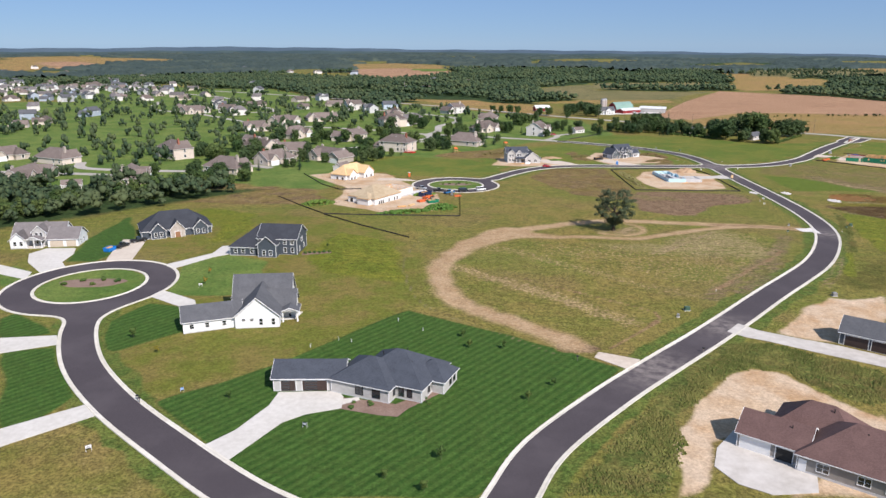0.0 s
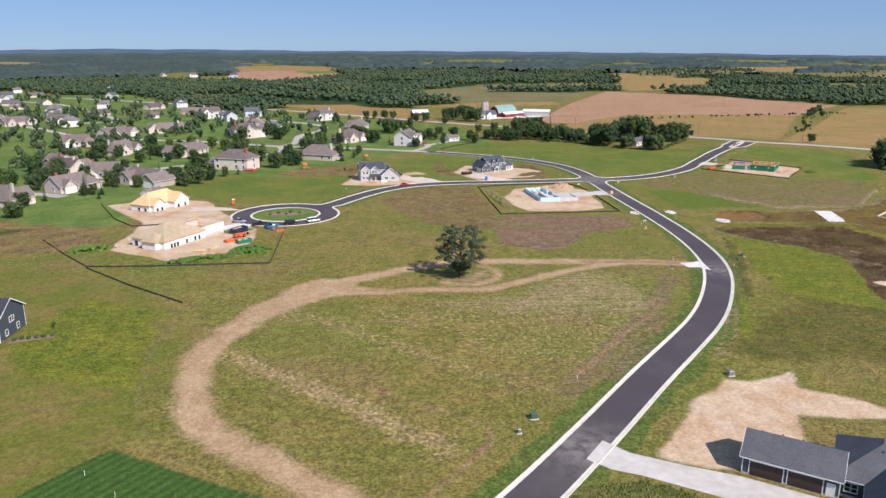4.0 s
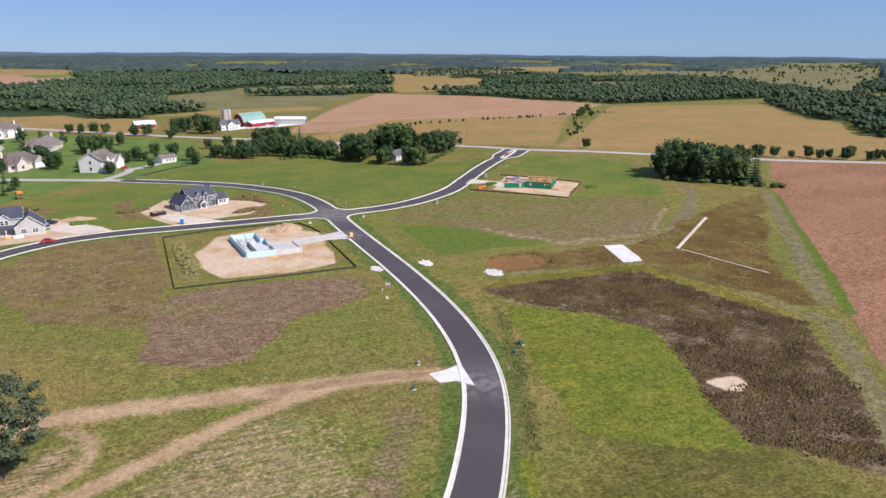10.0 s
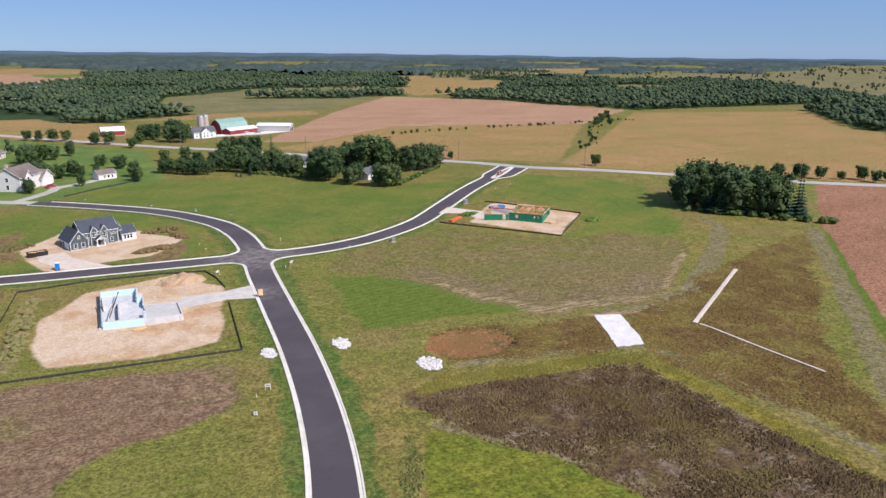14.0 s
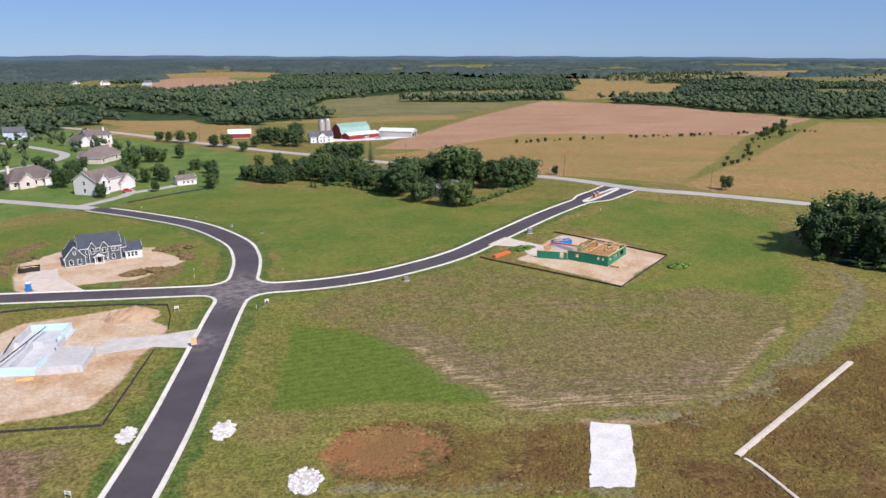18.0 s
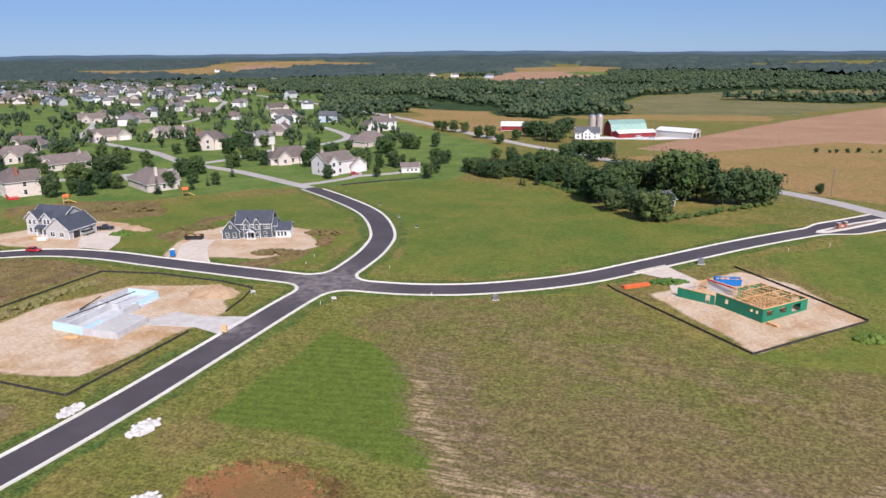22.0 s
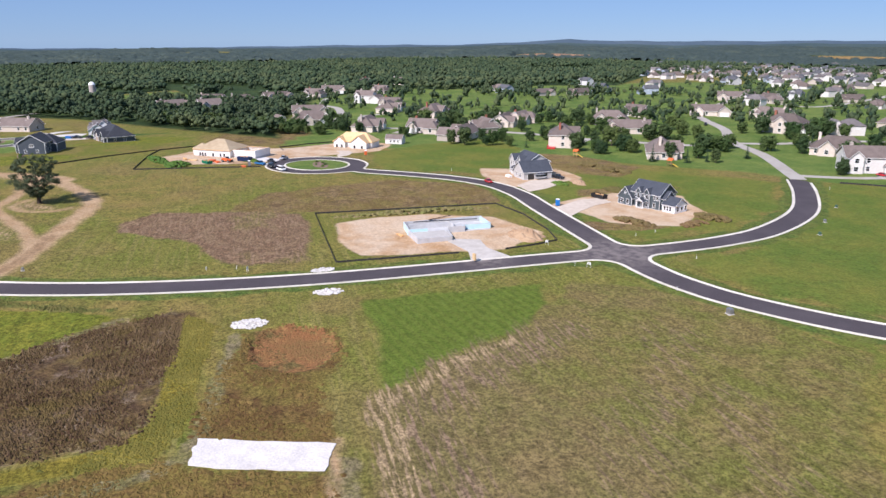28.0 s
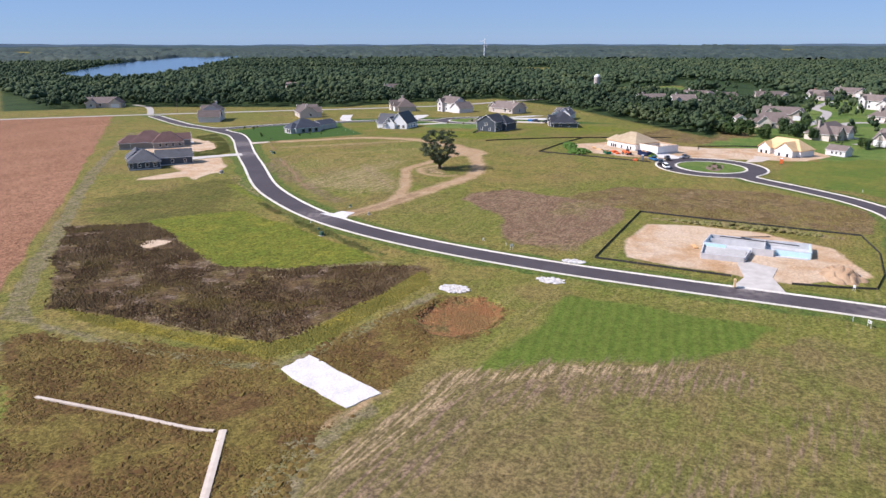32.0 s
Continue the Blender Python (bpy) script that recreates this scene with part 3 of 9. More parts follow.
track("lane", 5.5, 1, [(359.6, 380.0), (330.2, 348.3), (301.1, 316.9), (275.7, 290.4), (254.5, 267.8)])
track("green", 3.5, 0.9, [(360.5, 376.1), (323.0, 335.2), (294.5, 303.3), (272.1, 279.1), (253.8, 260.6)])
track("lane", 5, 1, [(331.8, 398.2), (318.2, 383.7), (291.6, 360.5), (271.5, 344.8), (255.8, 337.8)])

STREETS = []
STREETS.append([(-46, -28), (-26, 10), (-7.5, 47), (2, 76), (12, 97), (20, 112), (36.3, 130.5), (52, 146), (66, 159.6), (80, 174), (96, 191), (112.5, 208), (124, 220.5), (134.8, 235), (146.2, 254), (153.8, 271.5), (159.2, 292), (162.8, 316), (164.9, 344), (165.6, 372), (166.2, 402), (167.2, 420), (167.3, 436), (165.5, 453), (159.5, 472), (142.5, 498), (118, 520), (94.5, 537)])
STREETS.append([(33, 378), (43, 393), (56, 408.5), (72, 419), (91, 422.5), (110, 422), (131, 421.5), (150, 421), (166, 420.6), (181, 420.6), (194, 422.5), (209, 428), (229, 441), (247, 460), (268.5, 483.5), (290, 504), (309, 519), (318, 527)])
STREETS.append([(1, 82), (-15, 90), (-29.5, 99), (-46.5, 114), (-63, 130), (-77, 147.5), (-86.5, 166), (-90, 180)])
STREETS.append([(299, 511), (306, 518.5), (313, 526.5), (320, 535)])

# old neighbourhood: mown lawns between the houses
w = (slice(None), slice(None))
lawn = np.clip(inside([(20, 470), (75, 530), (150, 560), (140, 690), (-60, 900), (-500, 900), (-500, 250), (-180, 300), (-60, 330), (-20, 420)], XX, YY) / 12 + 0.5, 0, 1)
COVER["lawn"] = np.maximum(COVER.get("lawn", 0), lawn * (1 - np.clip(sum(COVER[k] for k in COVER if k != "lawn"), 0, 1)))
WOODS = []
FIELDS = []
WOODS.append([(-13.1, -147.4), (-82.9, -85.1), (-117.6, -11.8), (-151.7, 61.1), (-245.0, 108.4), (-280.5, 141.2), (-227.0, 220.6), (-143.5, 288.2), (-82.1, 347.3), (-143.5, 349.2), (-376.8, 270.3), (-628.9, 108.0), (-890.3, -93.4), (-473.2, -867.8)])
WOODS.append([(-241.8, 990.0), (-112.6, 884.8), (-34.4, 834.3), (-33.5, 900.2), (43.9, 936.8), (117.9, 938.2), (251.5, 1034.7), (318.2, 1264.3), (343.6, 1955.6), (16.8, 1841.0), (-90.6, 1465.5), (-619.1, 1970.0), (-692.7, 1812.9)])
WOODS.append([(-277.4, 1382.2), (-148.4, 951.3), (-65.1, 1018.7), (26.0, 919.7), (90.0, 853.1), (213.6, 965.7), (425.6, 1158.1), (723.5, 1161.3), (1481.1, 2397.0), (235.7, 2267.4), (-149.5, 1591.8)])
WOODS.append([(487.8, 1026.3), (624.1, 917.9), (635.9, 846.9), (937.6, 862.4), (792.3, 634.2), (1844.8, 1356.7), (783.5, 1561.3)])
WOODS.append([(-277.8, 155.2), (-312.5, 193.8), (-205.9, 257.6), (-140.3, 294.8), (-178.2, 354.1), (-370.1, 395.4), (-431.6, 447.7), (-696.2, 537.1), (-721.9, 715.2), (-1010.7, 820.7), (-1387.6, -151.8)])
WOODS.append([(806, 790), (690, 618), (696, 586), (620, 519), (606, 470), (660, 470), (900, 560), (1100, 700), (985, 790)])
WOODS.append([(-455, 540), (-490, 680), (-465, 760), (-640, 850), (-760, 920), (-1000, 1080), (-1400, 1100), (-1400, 480), (-700, 440), (-540, 460)])
WOODS.append([(-443.3, 691.7), (-587.9, 798.9), (-465.1, 759.2), (-861.6, 1066.8), (-1187.8, 1259.2), (-1142.9, 1112.7)])
FIELDS.append(("crop_pink", [(-160.4, 1654.3), (-123.9, 1776.1), (43.7, 1854.6), (65.0, 1693.0), (-80.3, 1489.6)]))
FIELDS.append(("scrub", [(181.0, 983.4), (275.3, 1154.6), (371.6, 1125.9), (432.7, 1130.6), (304.3, 960.2), (245.1, 900.2)]))
FIELDS.append(("crop_tan", [(596.9, 1509.2), (821.8, 1573.4), (814.4, 1417.8), (570.7, 1342.8)]))
FIELDS.append(("crop_tan", [(1043.0, 2087.7), (1769.2, 2598.1), (1450.3, 2093.2), (912.1, 1732.8)]))
FIELDS.append(("crop_pink", [(-112.9, 1521.9), (-189.5, 1828.4), (-16.8, 1971.1), (27.4, 1777.6), (-32.4, 1613.5)]))
FIELDS.append(("crop_tan", [(-1439.9, 1878.2), (-1145.4, 2500.3), (-929.3, 2159.9), (-1201.6, 1762.7)]))
FIELDS.append(("crop_pink", [(-209.9, 1928.4), (-106.3, 2212.6), (38.5, 1895.9), (-55.1, 1668.4)]))
FIELDS.append(("scrub", [(184.2, 1220.3), (291.8, 1326.3), (224.7, 1054.2), (160.1, 1005.7)]))
FIELDS.append(("crop_tan", [(-2327.8, 973.2), (-2390.6, 1076.1), (-1689.8, 883.9), (-1670.4, 814.1)]))
FIELDS.append(("crop_tan", [(513.0, 1340.4), (769.9, 1457.5), (654.8, 1211.4), (501.6, 1158.3)]))
FIELDS.append(("scrub", [(208.1, 981.1), (217.6, 1103.5), (279.2, 1149.7), (250.0, 958.9)]))
FIELDS.append(("crop_tan", [(131.3, 902.0), (206.7, 949.8), (306.5, 958.8), (304.6, 909.2), (221.0, 892.2)]))
FIELDS.append(("lawn", [(-465.2, 204.1), (-520.0, 253.4), (-388.0, 281.5), (-382.5, 226.1)]))
FIELDS.append(("crop_tan", [(1.4, 839.7), (7.8, 885.8), (40.7, 914.6), (106.5, 836.8), (121.8, 785.6), (108.2, 751.4), (73.9, 774.8)]))
FIELDS.append(("crop_tan", [(-1657.6, 2893.6), (-1809.7, 3631.9), (-1130.8, 3309.3), (-950.2, 2777.8), (-1011.1, 2379.8), (-1106.0, 2212.4), (-1326.9, 2311.6)]))
FIELDS.append(("crop_tan", [(-315.6, 2403.4), (-128.4, 2674.9), (35.1, 2236.1), (30.9, 1961.7), (-189.1, 2019.2)]))
FIELDS.append(("crop_pink", [(-1830.3, 1158.4), (-2001.6, 1323.5), (-1599.6, 1365.5), (-1412.5, 1257.1), (-1375.9, 967.9)]))
FIELDS.append(("crop_tan", [(-1628.6, 2027.6), (-1337.4, 2077.6), (-1321.9, 2435.4), (-1170.1, 2232.1), (-1448.6, 1886.2)]))
FIELDS.append(("crop_pink", [(-1243.5, 2330.3), (-1209.1, 2620.9), (-950.3, 2232.8), (-1035.8, 2052.2)]))
FIELDS.append(("crop_pink", [(-151.2, 1616.0), (-200.7, 1817.0), (-110.4, 1987.3), (5.5, 1841.6), (-43.2, 1645.9), (-113.9, 1517.9)]))
FIELDS.append(("crop_tan", [(-293.3, 2338.7), (-148.1, 2381.9), (-76.5, 2096.3), (-188.8, 2015.0)]))
FIELDS.append(("crop_pink", [(-53.7, 1887.5), (39.7, 1802.0), (46.6, 1690.1), (-33.3, 1678.0)]))
FIELDS.append(("crop_pink", [(95.6, 2123.0), (216.2, 2071.3), (208.8, 1930.7), (97.4, 1951.0)]))
FIELDS.append(("lawn", [(-55.6, 1958.5), (39.2, 1927.9), (43.8, 1819.2), (-46.6, 1864.0)]))
FIELDS.append(("crop_tan", [(208.2, 2716.9), (363.8, 2676.7), (474.1, 2289.4), (432.1, 2039.6), (310.9, 2135.9), (194.2, 2314.9)]))
FIELDS.append(("crop_tan", [(651.0, 1747.0), (852.3, 1753.6), (719.8, 1468.6), (630.7, 1489.4)]))
FIELDS.append(("crop_tan", [(1053.7, 2087.5), (1510.6, 2570.5), (1694.7, 2457.7), (1527.0, 2213.6), (1116.7, 1907.5), (912.5, 1783.3)]))
FIELDS.append(("open", [(994.2, 1365.8), (1085.3, 1342.5), (951.9, 1181.2), (862.2, 1186.1)]))
FIELDS.append(("open", [(1299.7, 1884.7), (1554.1, 1885.3), (1649.0, 1639.6), (3269.2, 2762.2), (3226.5, 2305.2), (1575.2, 1170.5), (1069.8, 862.8), (1200.5, 1060.7), (1337.6, 1340.4), (1229.0, 1478.6)]))
FIELDS.append(("scrub", [(173.1, 1137.4), (269.5, 1211.0), (237.3, 992.2), (201.4, 976.9)]))
FIELDS.append(("scrub", [(284.7, 1089.6), (334.7, 1068.5), (336.8, 974.3), (267.4, 963.6)]))
FIELDS.append(("crop_tan", [(805.8, 696.7), (848.3, 672.5), (815.8, 650.2), (780.7, 671.3)]))
FIELDS.append(("lawn", [(-428.9, 733.2), (-405.1, 924.8), (-149.8, 684.7), (-102.4, 445.2), (-138.5, 379.4), (-147.0, 352.3), (-158.7, 357.1), (-176.3, 352.9), (-204.5, 412.3), (-257.4, 432.3)]))
FIELDS.append(("lawn", [(-549.8, 1198.1), (-256.2, 1184.4), (-80.4, 847.4), (12.4, 777.6), (8.3, 513.0), (-110.9, 541.0), (-306.6, 707.7)]))
FIELDS.append(("lawn", [(-319.0, 581.8), (-277.0, 643.5), (-407.7, 940.3), (-241.7, 988.7), (24.1, 632.6), (-34.8, 484.9), (-193.9, 472.9)]))
FIELDS.append(("lawn", [(-958.1, 1364.9), (-511.1, 1349.5), (-238.2, 1063.6), (9.2, 695.3), (-295.3, 785.5)]))
FIELDS.append(("open", [(299.6, 1362.5), (528.9, 1413.8), (463.7, 1236.9), (262.8, 1192.5)]))
FIELDS.append(("open", [(947.3, 2183.2), (1416.9, 2508.4), (1376.6, 2226.6), (1018.1, 1642.5), (710.0, 1631.8)]))
for kind, pts in FIELDS:
    zone("scrub" if kind == "open" else kind, 6.0, pts)
far = np.hypot(XX - 150, YY - 300)
glade = wobble(XX, YY, 210.0) + 0.7 * wobble(XX + 300, YY, 83.0)
glade += 0.6 * np.clip((-300 - XX) / 200, 0, 1)
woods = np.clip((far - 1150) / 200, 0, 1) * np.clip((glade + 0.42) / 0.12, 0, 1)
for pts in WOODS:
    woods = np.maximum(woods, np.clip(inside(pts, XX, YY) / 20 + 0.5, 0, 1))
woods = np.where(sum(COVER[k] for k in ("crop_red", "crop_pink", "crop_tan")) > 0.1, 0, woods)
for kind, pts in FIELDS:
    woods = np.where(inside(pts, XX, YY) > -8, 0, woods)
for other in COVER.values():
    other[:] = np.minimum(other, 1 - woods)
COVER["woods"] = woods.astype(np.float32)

verge = np.full(XX.shape, 60.0)
for ln in STREETS:
    pts = smooth_line(ln, 4.0)
    for i in range(0, len(pts) - 1, 8):
        seg = pts[i : i + 9]
        w = window(seg, 12)
        verge[w] = np.minimum(verge[w], line_distance(seg, XX[w], YY[w]))
COVER["verge"] = (np.clip((8.6 - verge + 1.2 * wobble(XX, YY, 5.0)) / 2.4, 0, 1) * (1 - np.clip(COVER["dirt"] + COVER["lush"], 0, 1)) * (verge < 20)).astype(np.float32)


def ground_mat():
    m, nt, b = mat("meadow_ground", 0.95, spec=0.12)
    fine, mid, broad = noise_fac(nt, 1.6, 8.0, rough=0.85), noise_fac(nt, 0.09, 5.0, rough=0.65), noise_fac(nt, 0.013, 4.0)
    tuft = noise_fac(nt, 0.35, 5.0, rough=0.75)
    col = mix(nt, remap(nt, mid, 0.35, 0.65), (0.132, 0.126, 0.028), (0.200, 0.154, 0.046))
    col = mix(nt, remap(nt, broad, 0.44, 0.58, 0, 0.65), col, (0.112, 0.132, 0.022))
    patch = noise_fac(nt, 0.028, 4.0, rough=0.55)
    col = mix(nt, remap(nt, patch, 0.5, 0.64, 0, 0.6), col, (0.178, 0.126, 0.050))
    swath = noise_fac(nt, 0.05, 4.0, rough=0.6, stretch=(0.35, 2.2, 1), turn=0.75)
    col = mix(nt, remap(nt, swath, 0.5, 0.7, 0, 0.35), col, (0.096, 0.126, 0.022))
    lines = noise_fac(nt, 0.55, 2.0, rough=0.5, stretch=(0.06, 1.6, 1), turn=-0.85)
    col = mix(nt, maths(nt, "MULTIPLY", remap(nt, lines, 0.5, 0.68, 0, 0.5), remap(nt, broad, 0.4, 0.6)), col, (0.205, 0.172, 0.062))
    fleck = noise_fac(nt, 1.0, 3.0, rough=0.6)
    col = mix(nt, remap(nt, fleck, 0.63, 0.74, 0, 0.65), col, (0.255, 0.21, 0.10))
    col = mix(nt, remap(nt, fleck, 0.26, 0.36, 0.6, 0), col, (0.07, 0.085, 0.022))
    col = mix(nt, remap(nt, tuft, 0.45, 0.75, 0, 0.6), col, (0.19, 0.158, 0.046))
    bands = {}

    def channel(kind):
        if kind not in bands:
            a = nt.nodes.new("ShaderNodeAttribute")
            a.attribute_name = kind
            bands[kind] = a.outputs["Fac"]
        return bands[kind]

    def over(kind, colour, rag=0.5, src=None, lo=0.3, hi=0.72):
        n = maths(nt, "MULTIPLY", maths(nt, "SUBTRACT", src or tuft, 0.5), rag * 2)
        f = remap(nt, maths(nt, "ADD", channel(kind), n), lo, hi)
        f = maths(nt, "MULTIPLY", f, remap(nt, channel(kind), 0.02, 0.2))
        return mix(nt, f, col, colour)

    def tones(a, b, s=0.35, lo=0.35, hi=0.65, stretch=(1, 1, 1), turn=0.0):
        return mix(nt, remap(nt, noise_fac(nt, s, 5.0, rough=0.7, stretch=stretch, turn=turn), lo, hi), a, b)

    def stripes(a, b, angle, width):
        co = nt.nodes.new("ShaderNodeTexCoord")
        mp = node(nt, "ShaderNodeMapping", Rotation=(0, 0, angle))
        wv = node(nt, "ShaderNodeTexWave", Scale=0.314 / width, Distortion=1.2)
        wv.inputs["Detail Scale"].default_value = 0.3
        nt.links.new(co.outputs["Object"], mp.inputs[0])
        nt.links.new(mp.outputs[0], wv.inputs[0])
        return mix(nt, remap(nt, wv.outputs["Fac"], 0.25, 0.75), a, b)

    col = over("lawn", tones((0.080, 0.135, 0.028), (0.140, 0.180, 0.044), 0.05), 0.3)
    col = over("mown", mix(nt, remap(nt, mid, 0.4, 0.62), tones((0.112, 0.126, 0.022), (0.138, 0.138, 0.026), 0.3), (0.170, 0.138, 0.040)), 0.5)
    col = over("bright", mix(nt, remap(nt, noise_fac(nt, 0.8, 4.0, rough=0.7, stretch=(0.35, 1.5, 1), turn=0.5), 0.48, 0.66, 0, 0.6), tones((0.108, 0.130, 0.016), (0.158, 0.155, 0.022), 0.12), (0.074, 0.098, 0.016)), 0.5)
    col = over("dull", mix(nt, remap(nt, noise_fac(nt, 0.9, 3.0, rough=0.6, stretch=(0.25, 1.6, 1), turn=-0.5), 0.46, 0.62, 0, 0.5), tones((0.092, 0.096, 0.020), (0.128, 0.110, 0.028), 0.1), (0.072, 0.065, 0.020)), 0.7)
    col = over("fresh", tones((0.090, 0.130, 0.022), (0.146, 0.150, 0.030), 0.04), 0.6)
    col = over("green", mix(nt, remap(nt, tuft, 0.4, 0.7, 0, 0.5), stripes((0.086, 0.124, 0.018), (0.103, 0.137, 0.022), radians(80), 2.2), (0.102, 0.124, 0.022)), 0.5)
    col = over("thin", tones((0.27, 0.21, 0.105), (0.125, 0.128, 0.032), 0.45, 0.42, 0.6, stretch=(0.12, 2.6, 1), turn=-0.896), 0.9, None, 0.2, 1.3)
    col = over("lush", mix(nt, remap(nt, tuft, 0.4, 0.7, 0, 0.4), stripes((0.034, 0.078, 0.014), (0.055, 0.106, 0.021), radians(42), 1.9), (0.06, 0.09, 0.02)), 0.15)
    col = over("verge", tones((0.070, 0.108, 0.022), (0.115, 0.128, 0.030), 0.25), 0.5)
    col = over("weeds", mix(nt, remap(nt, mid, 0.42, 0.58, 0, 0.85), tones((0.092, 0.052, 0.021), (0.140, 0.092, 0.031), 0.3), (0.148, 0.118, 0.030)), 0.7)
    col = over("rank", tones((0.070, 0.092, 0.022), (0.140, 0.125, 0.036), 0.18), 0.7)
    col = over("brown", mix(nt, remap(nt, mid, 0.45, 0.65, 0, 0.65), mix(nt, remap(nt, noise_fac(nt, 0.14, 5.0, rough=0.7), 0.47, 0.6, 0, 0.75), tones((0.066, 0.040, 0.023), (0.112, 0.074, 0.032), 0.3), (0.185, 0.138, 0.098)), (0.135, 0.108, 0.030)), 0.6)
    col = over("sedge", mix(nt, remap(nt, mid, 0.42, 0.62, 0, 0.7), tones((0.115, 0.076, 0.036), (0.190, 0.135, 0.068), 0.25), (0.160, 0.132, 0.036)), 0.6)
    col = over("rust", tones((0.235, 0.115, 0.048), (0.125, 0.095, 0.034), 0.16, 0.42, 0.6), 0.9)
    col = over("yellow", tones((0.128, 0.112, 0.018), (0.185, 0.148, 0.024), 0.3), 0.5)
    col = over("redsoil", mix(nt, remap(nt, noise_fac(nt, 0.7, 4.0, rough=0.7, stretch=(0.2, 1.8, 1), turn=0.75), 0.48, 0.6, 0, 0.6), mix(nt, remap(nt, patch, 0.54, 0.62, 0, 0.6), tones((0.140, 0.086, 0.050), (0.182, 0.124, 0.070), 0.2), (0.140, 0.128, 0.036)), (0.225, 0.152, 0.096)), 0.6)
    rows = noise_fac(nt, 1.1, 4.0, rough=0.65, stretch=(0.16, 1.4, 1), turn=0.62)
    thatch = mix(nt, remap(nt, mid, 0.38, 0.62), (0.156, 0.124, 0.044), (0.124, 0.124, 0.029))
    thatch = mix(nt, remap(nt, rows, 0.52, 0.68, 0, 0.45), thatch, (0.205, 0.158, 0.080))
    thatch = mix(nt, remap(nt, broad, 0.47, 0.62, 0, 0.45), thatch, (0.168, 0.118, 0.060))
    col = over("dry", thatch, 0.6)
    col = over("mauve", mix(nt, remap(nt, rows, 0.46, 0.6), (0.128, 0.108, 0.042), (0.205, 0.142, 0.090)), 0.9, rows, 0.25, 1.0)
    col = over("scrub", tones((0.125, 0.122, 0.050), (0.190, 0.158, 0.070), 0.02), 0.5)
    col = over("straw", mix(nt, remap(nt, rows, 0.44, 0.56), (0.135, 0.108, 0.044), (0.300, 0.220, 0.125)), 0.9, rows, 0.3, 1.1)
    col = over("lane", tones((0.185, 0.152, 0.085), (0.135, 0.122, 0.044), 0.3), 0.5)
    col = over("crop_red", tones((0.270, 0.142, 0.082), (0.225, 0.114, 0.063), 0.012, stretch=(1, 2.5, 1), turn=0.7), 0.1)
    col = over("crop_pink", tones((0.355, 0.215, 0.128), (0.295, 0.172, 0.10), 0.012, stretch=(1, 2.5, 1), turn=0.7), 0.1)
    col = over("crop_tan", mix(nt, remap(nt, patch, 0.5, 0.62, 0, 0.55), tones((0.290, 0.180, 0.074), (0.240, 0.165, 0.055), 0.012, stretch=(1, 2, 1), turn=0.7), (0.205, 0.172, 0.050)), 0.1)
    col = over("trail", mix(nt, remap(nt, fleck, 0.45, 0.65, 0, 0.3), tones((0.315, 0.205, 0.108), (0.395, 0.275, 0.160), 0.12), (0.43, 0.33, 0.21)), 0.16, None, 0.1, 0.8)
    col = over("speck", (0.325, 0.232, 0.122), 1.3, fleck, 0.42, 0.86)
    col = over("rut", tones((0.200, 0.125, 0.066), (0.265, 0.178, 0.100), 0.3), 0.6, None, 0.2, 0.9)
    col = over("dirt", mix(nt, remap(nt, noise_fac(nt, 0.12, 5.0, rough=0.55), 0.35, 0.65, 0, 0.8), tones((0.40, 0.245, 0.125), (0.50, 0.37, 0.245), 0.05), (0.53, 0.415, 0.30)), 0.35)
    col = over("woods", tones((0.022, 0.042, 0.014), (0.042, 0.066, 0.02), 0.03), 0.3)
    dark = maths(nt, "MULTIPLY", remap(nt, fine, 0.36, 0.64, 0.42, 1.58), remap(nt, noise_fac(nt, 0.55, 5.0, rough=0.8), 0.33, 0.67, 0.74, 1.26))
    bare = maths(nt, "MAXIMUM", remap(nt, channel("dirt"), 0.2, 0.7), remap(nt, channel("trail"), 0.2, 0.8, 0, 0.85))
    dark = maths(nt, "ADD", maths(nt, "MULTIPLY", dark, maths(nt, "SUBTRACT", 1.0, maths(nt, "MULTIPLY", bare, 0.65))), maths(nt, "MULTIPLY", bare, 0.65))
    calm = maths(nt, "MULTIPLY", maths(nt, "MAXIMUM", maths(nt, "MAXIMUM", channel("mown"), channel("lush")), maths(nt, "MAXIMUM", channel("green"), maths(nt, "MAXIMUM", channel("fresh"), channel("lawn")))), 0.45)
    dark = maths(nt, "ADD", maths(nt, "MULTIPLY", dark, maths(nt, "SUBTRACT", 1.0, calm)), calm)
    vm = nt.nodes.new("ShaderNodeVectorMath")
    vm.operation = "SCALE"
    nt.links.new(col, vm.inputs[0])
    nt.links.new(dark, vm.inputs["Scale"])
    nt.links.new(vm.outputs[0], b.inputs["Base Color"])
    bumped(nt, b, maths(nt, "MULTIPLY", maths(nt, "ADD", fine, tuft), maths(nt, "SUBTRACT", 1.0, maths(nt, "MULTIPLY", bare, 0.7))), 0.5, 0.25)
    return m


ZZ = height(XX, YY)
rows, cols = XX.shape
me = bpy.data.meshes.new("ground")
n = np.arange(rows * cols).reshape(rows, cols)
quads = np.stack([n[:-1, :-1], n[:-1, 1:], n[1:, 1:], n[1:, :-1]], -1).reshape(-1, 4)
me.vertices.add(rows * cols)
me.vertices.foreach_set("co", np.stack([XX, YY, ZZ], -1).astype(np.float32).ravel())
me.loops.add(quads.size)
me.loops.foreach_set("vertex_index", quads.astype(np.int32).ravel())
me.polygons.add(len(quads))
me.polygons.foreach_set("loop_start", (np.arange(len(quads)) * 4).astype(np.int32))
me.polygons.foreach_set("loop_total", np.full(len(quads), 4, np.int32))
me.update()
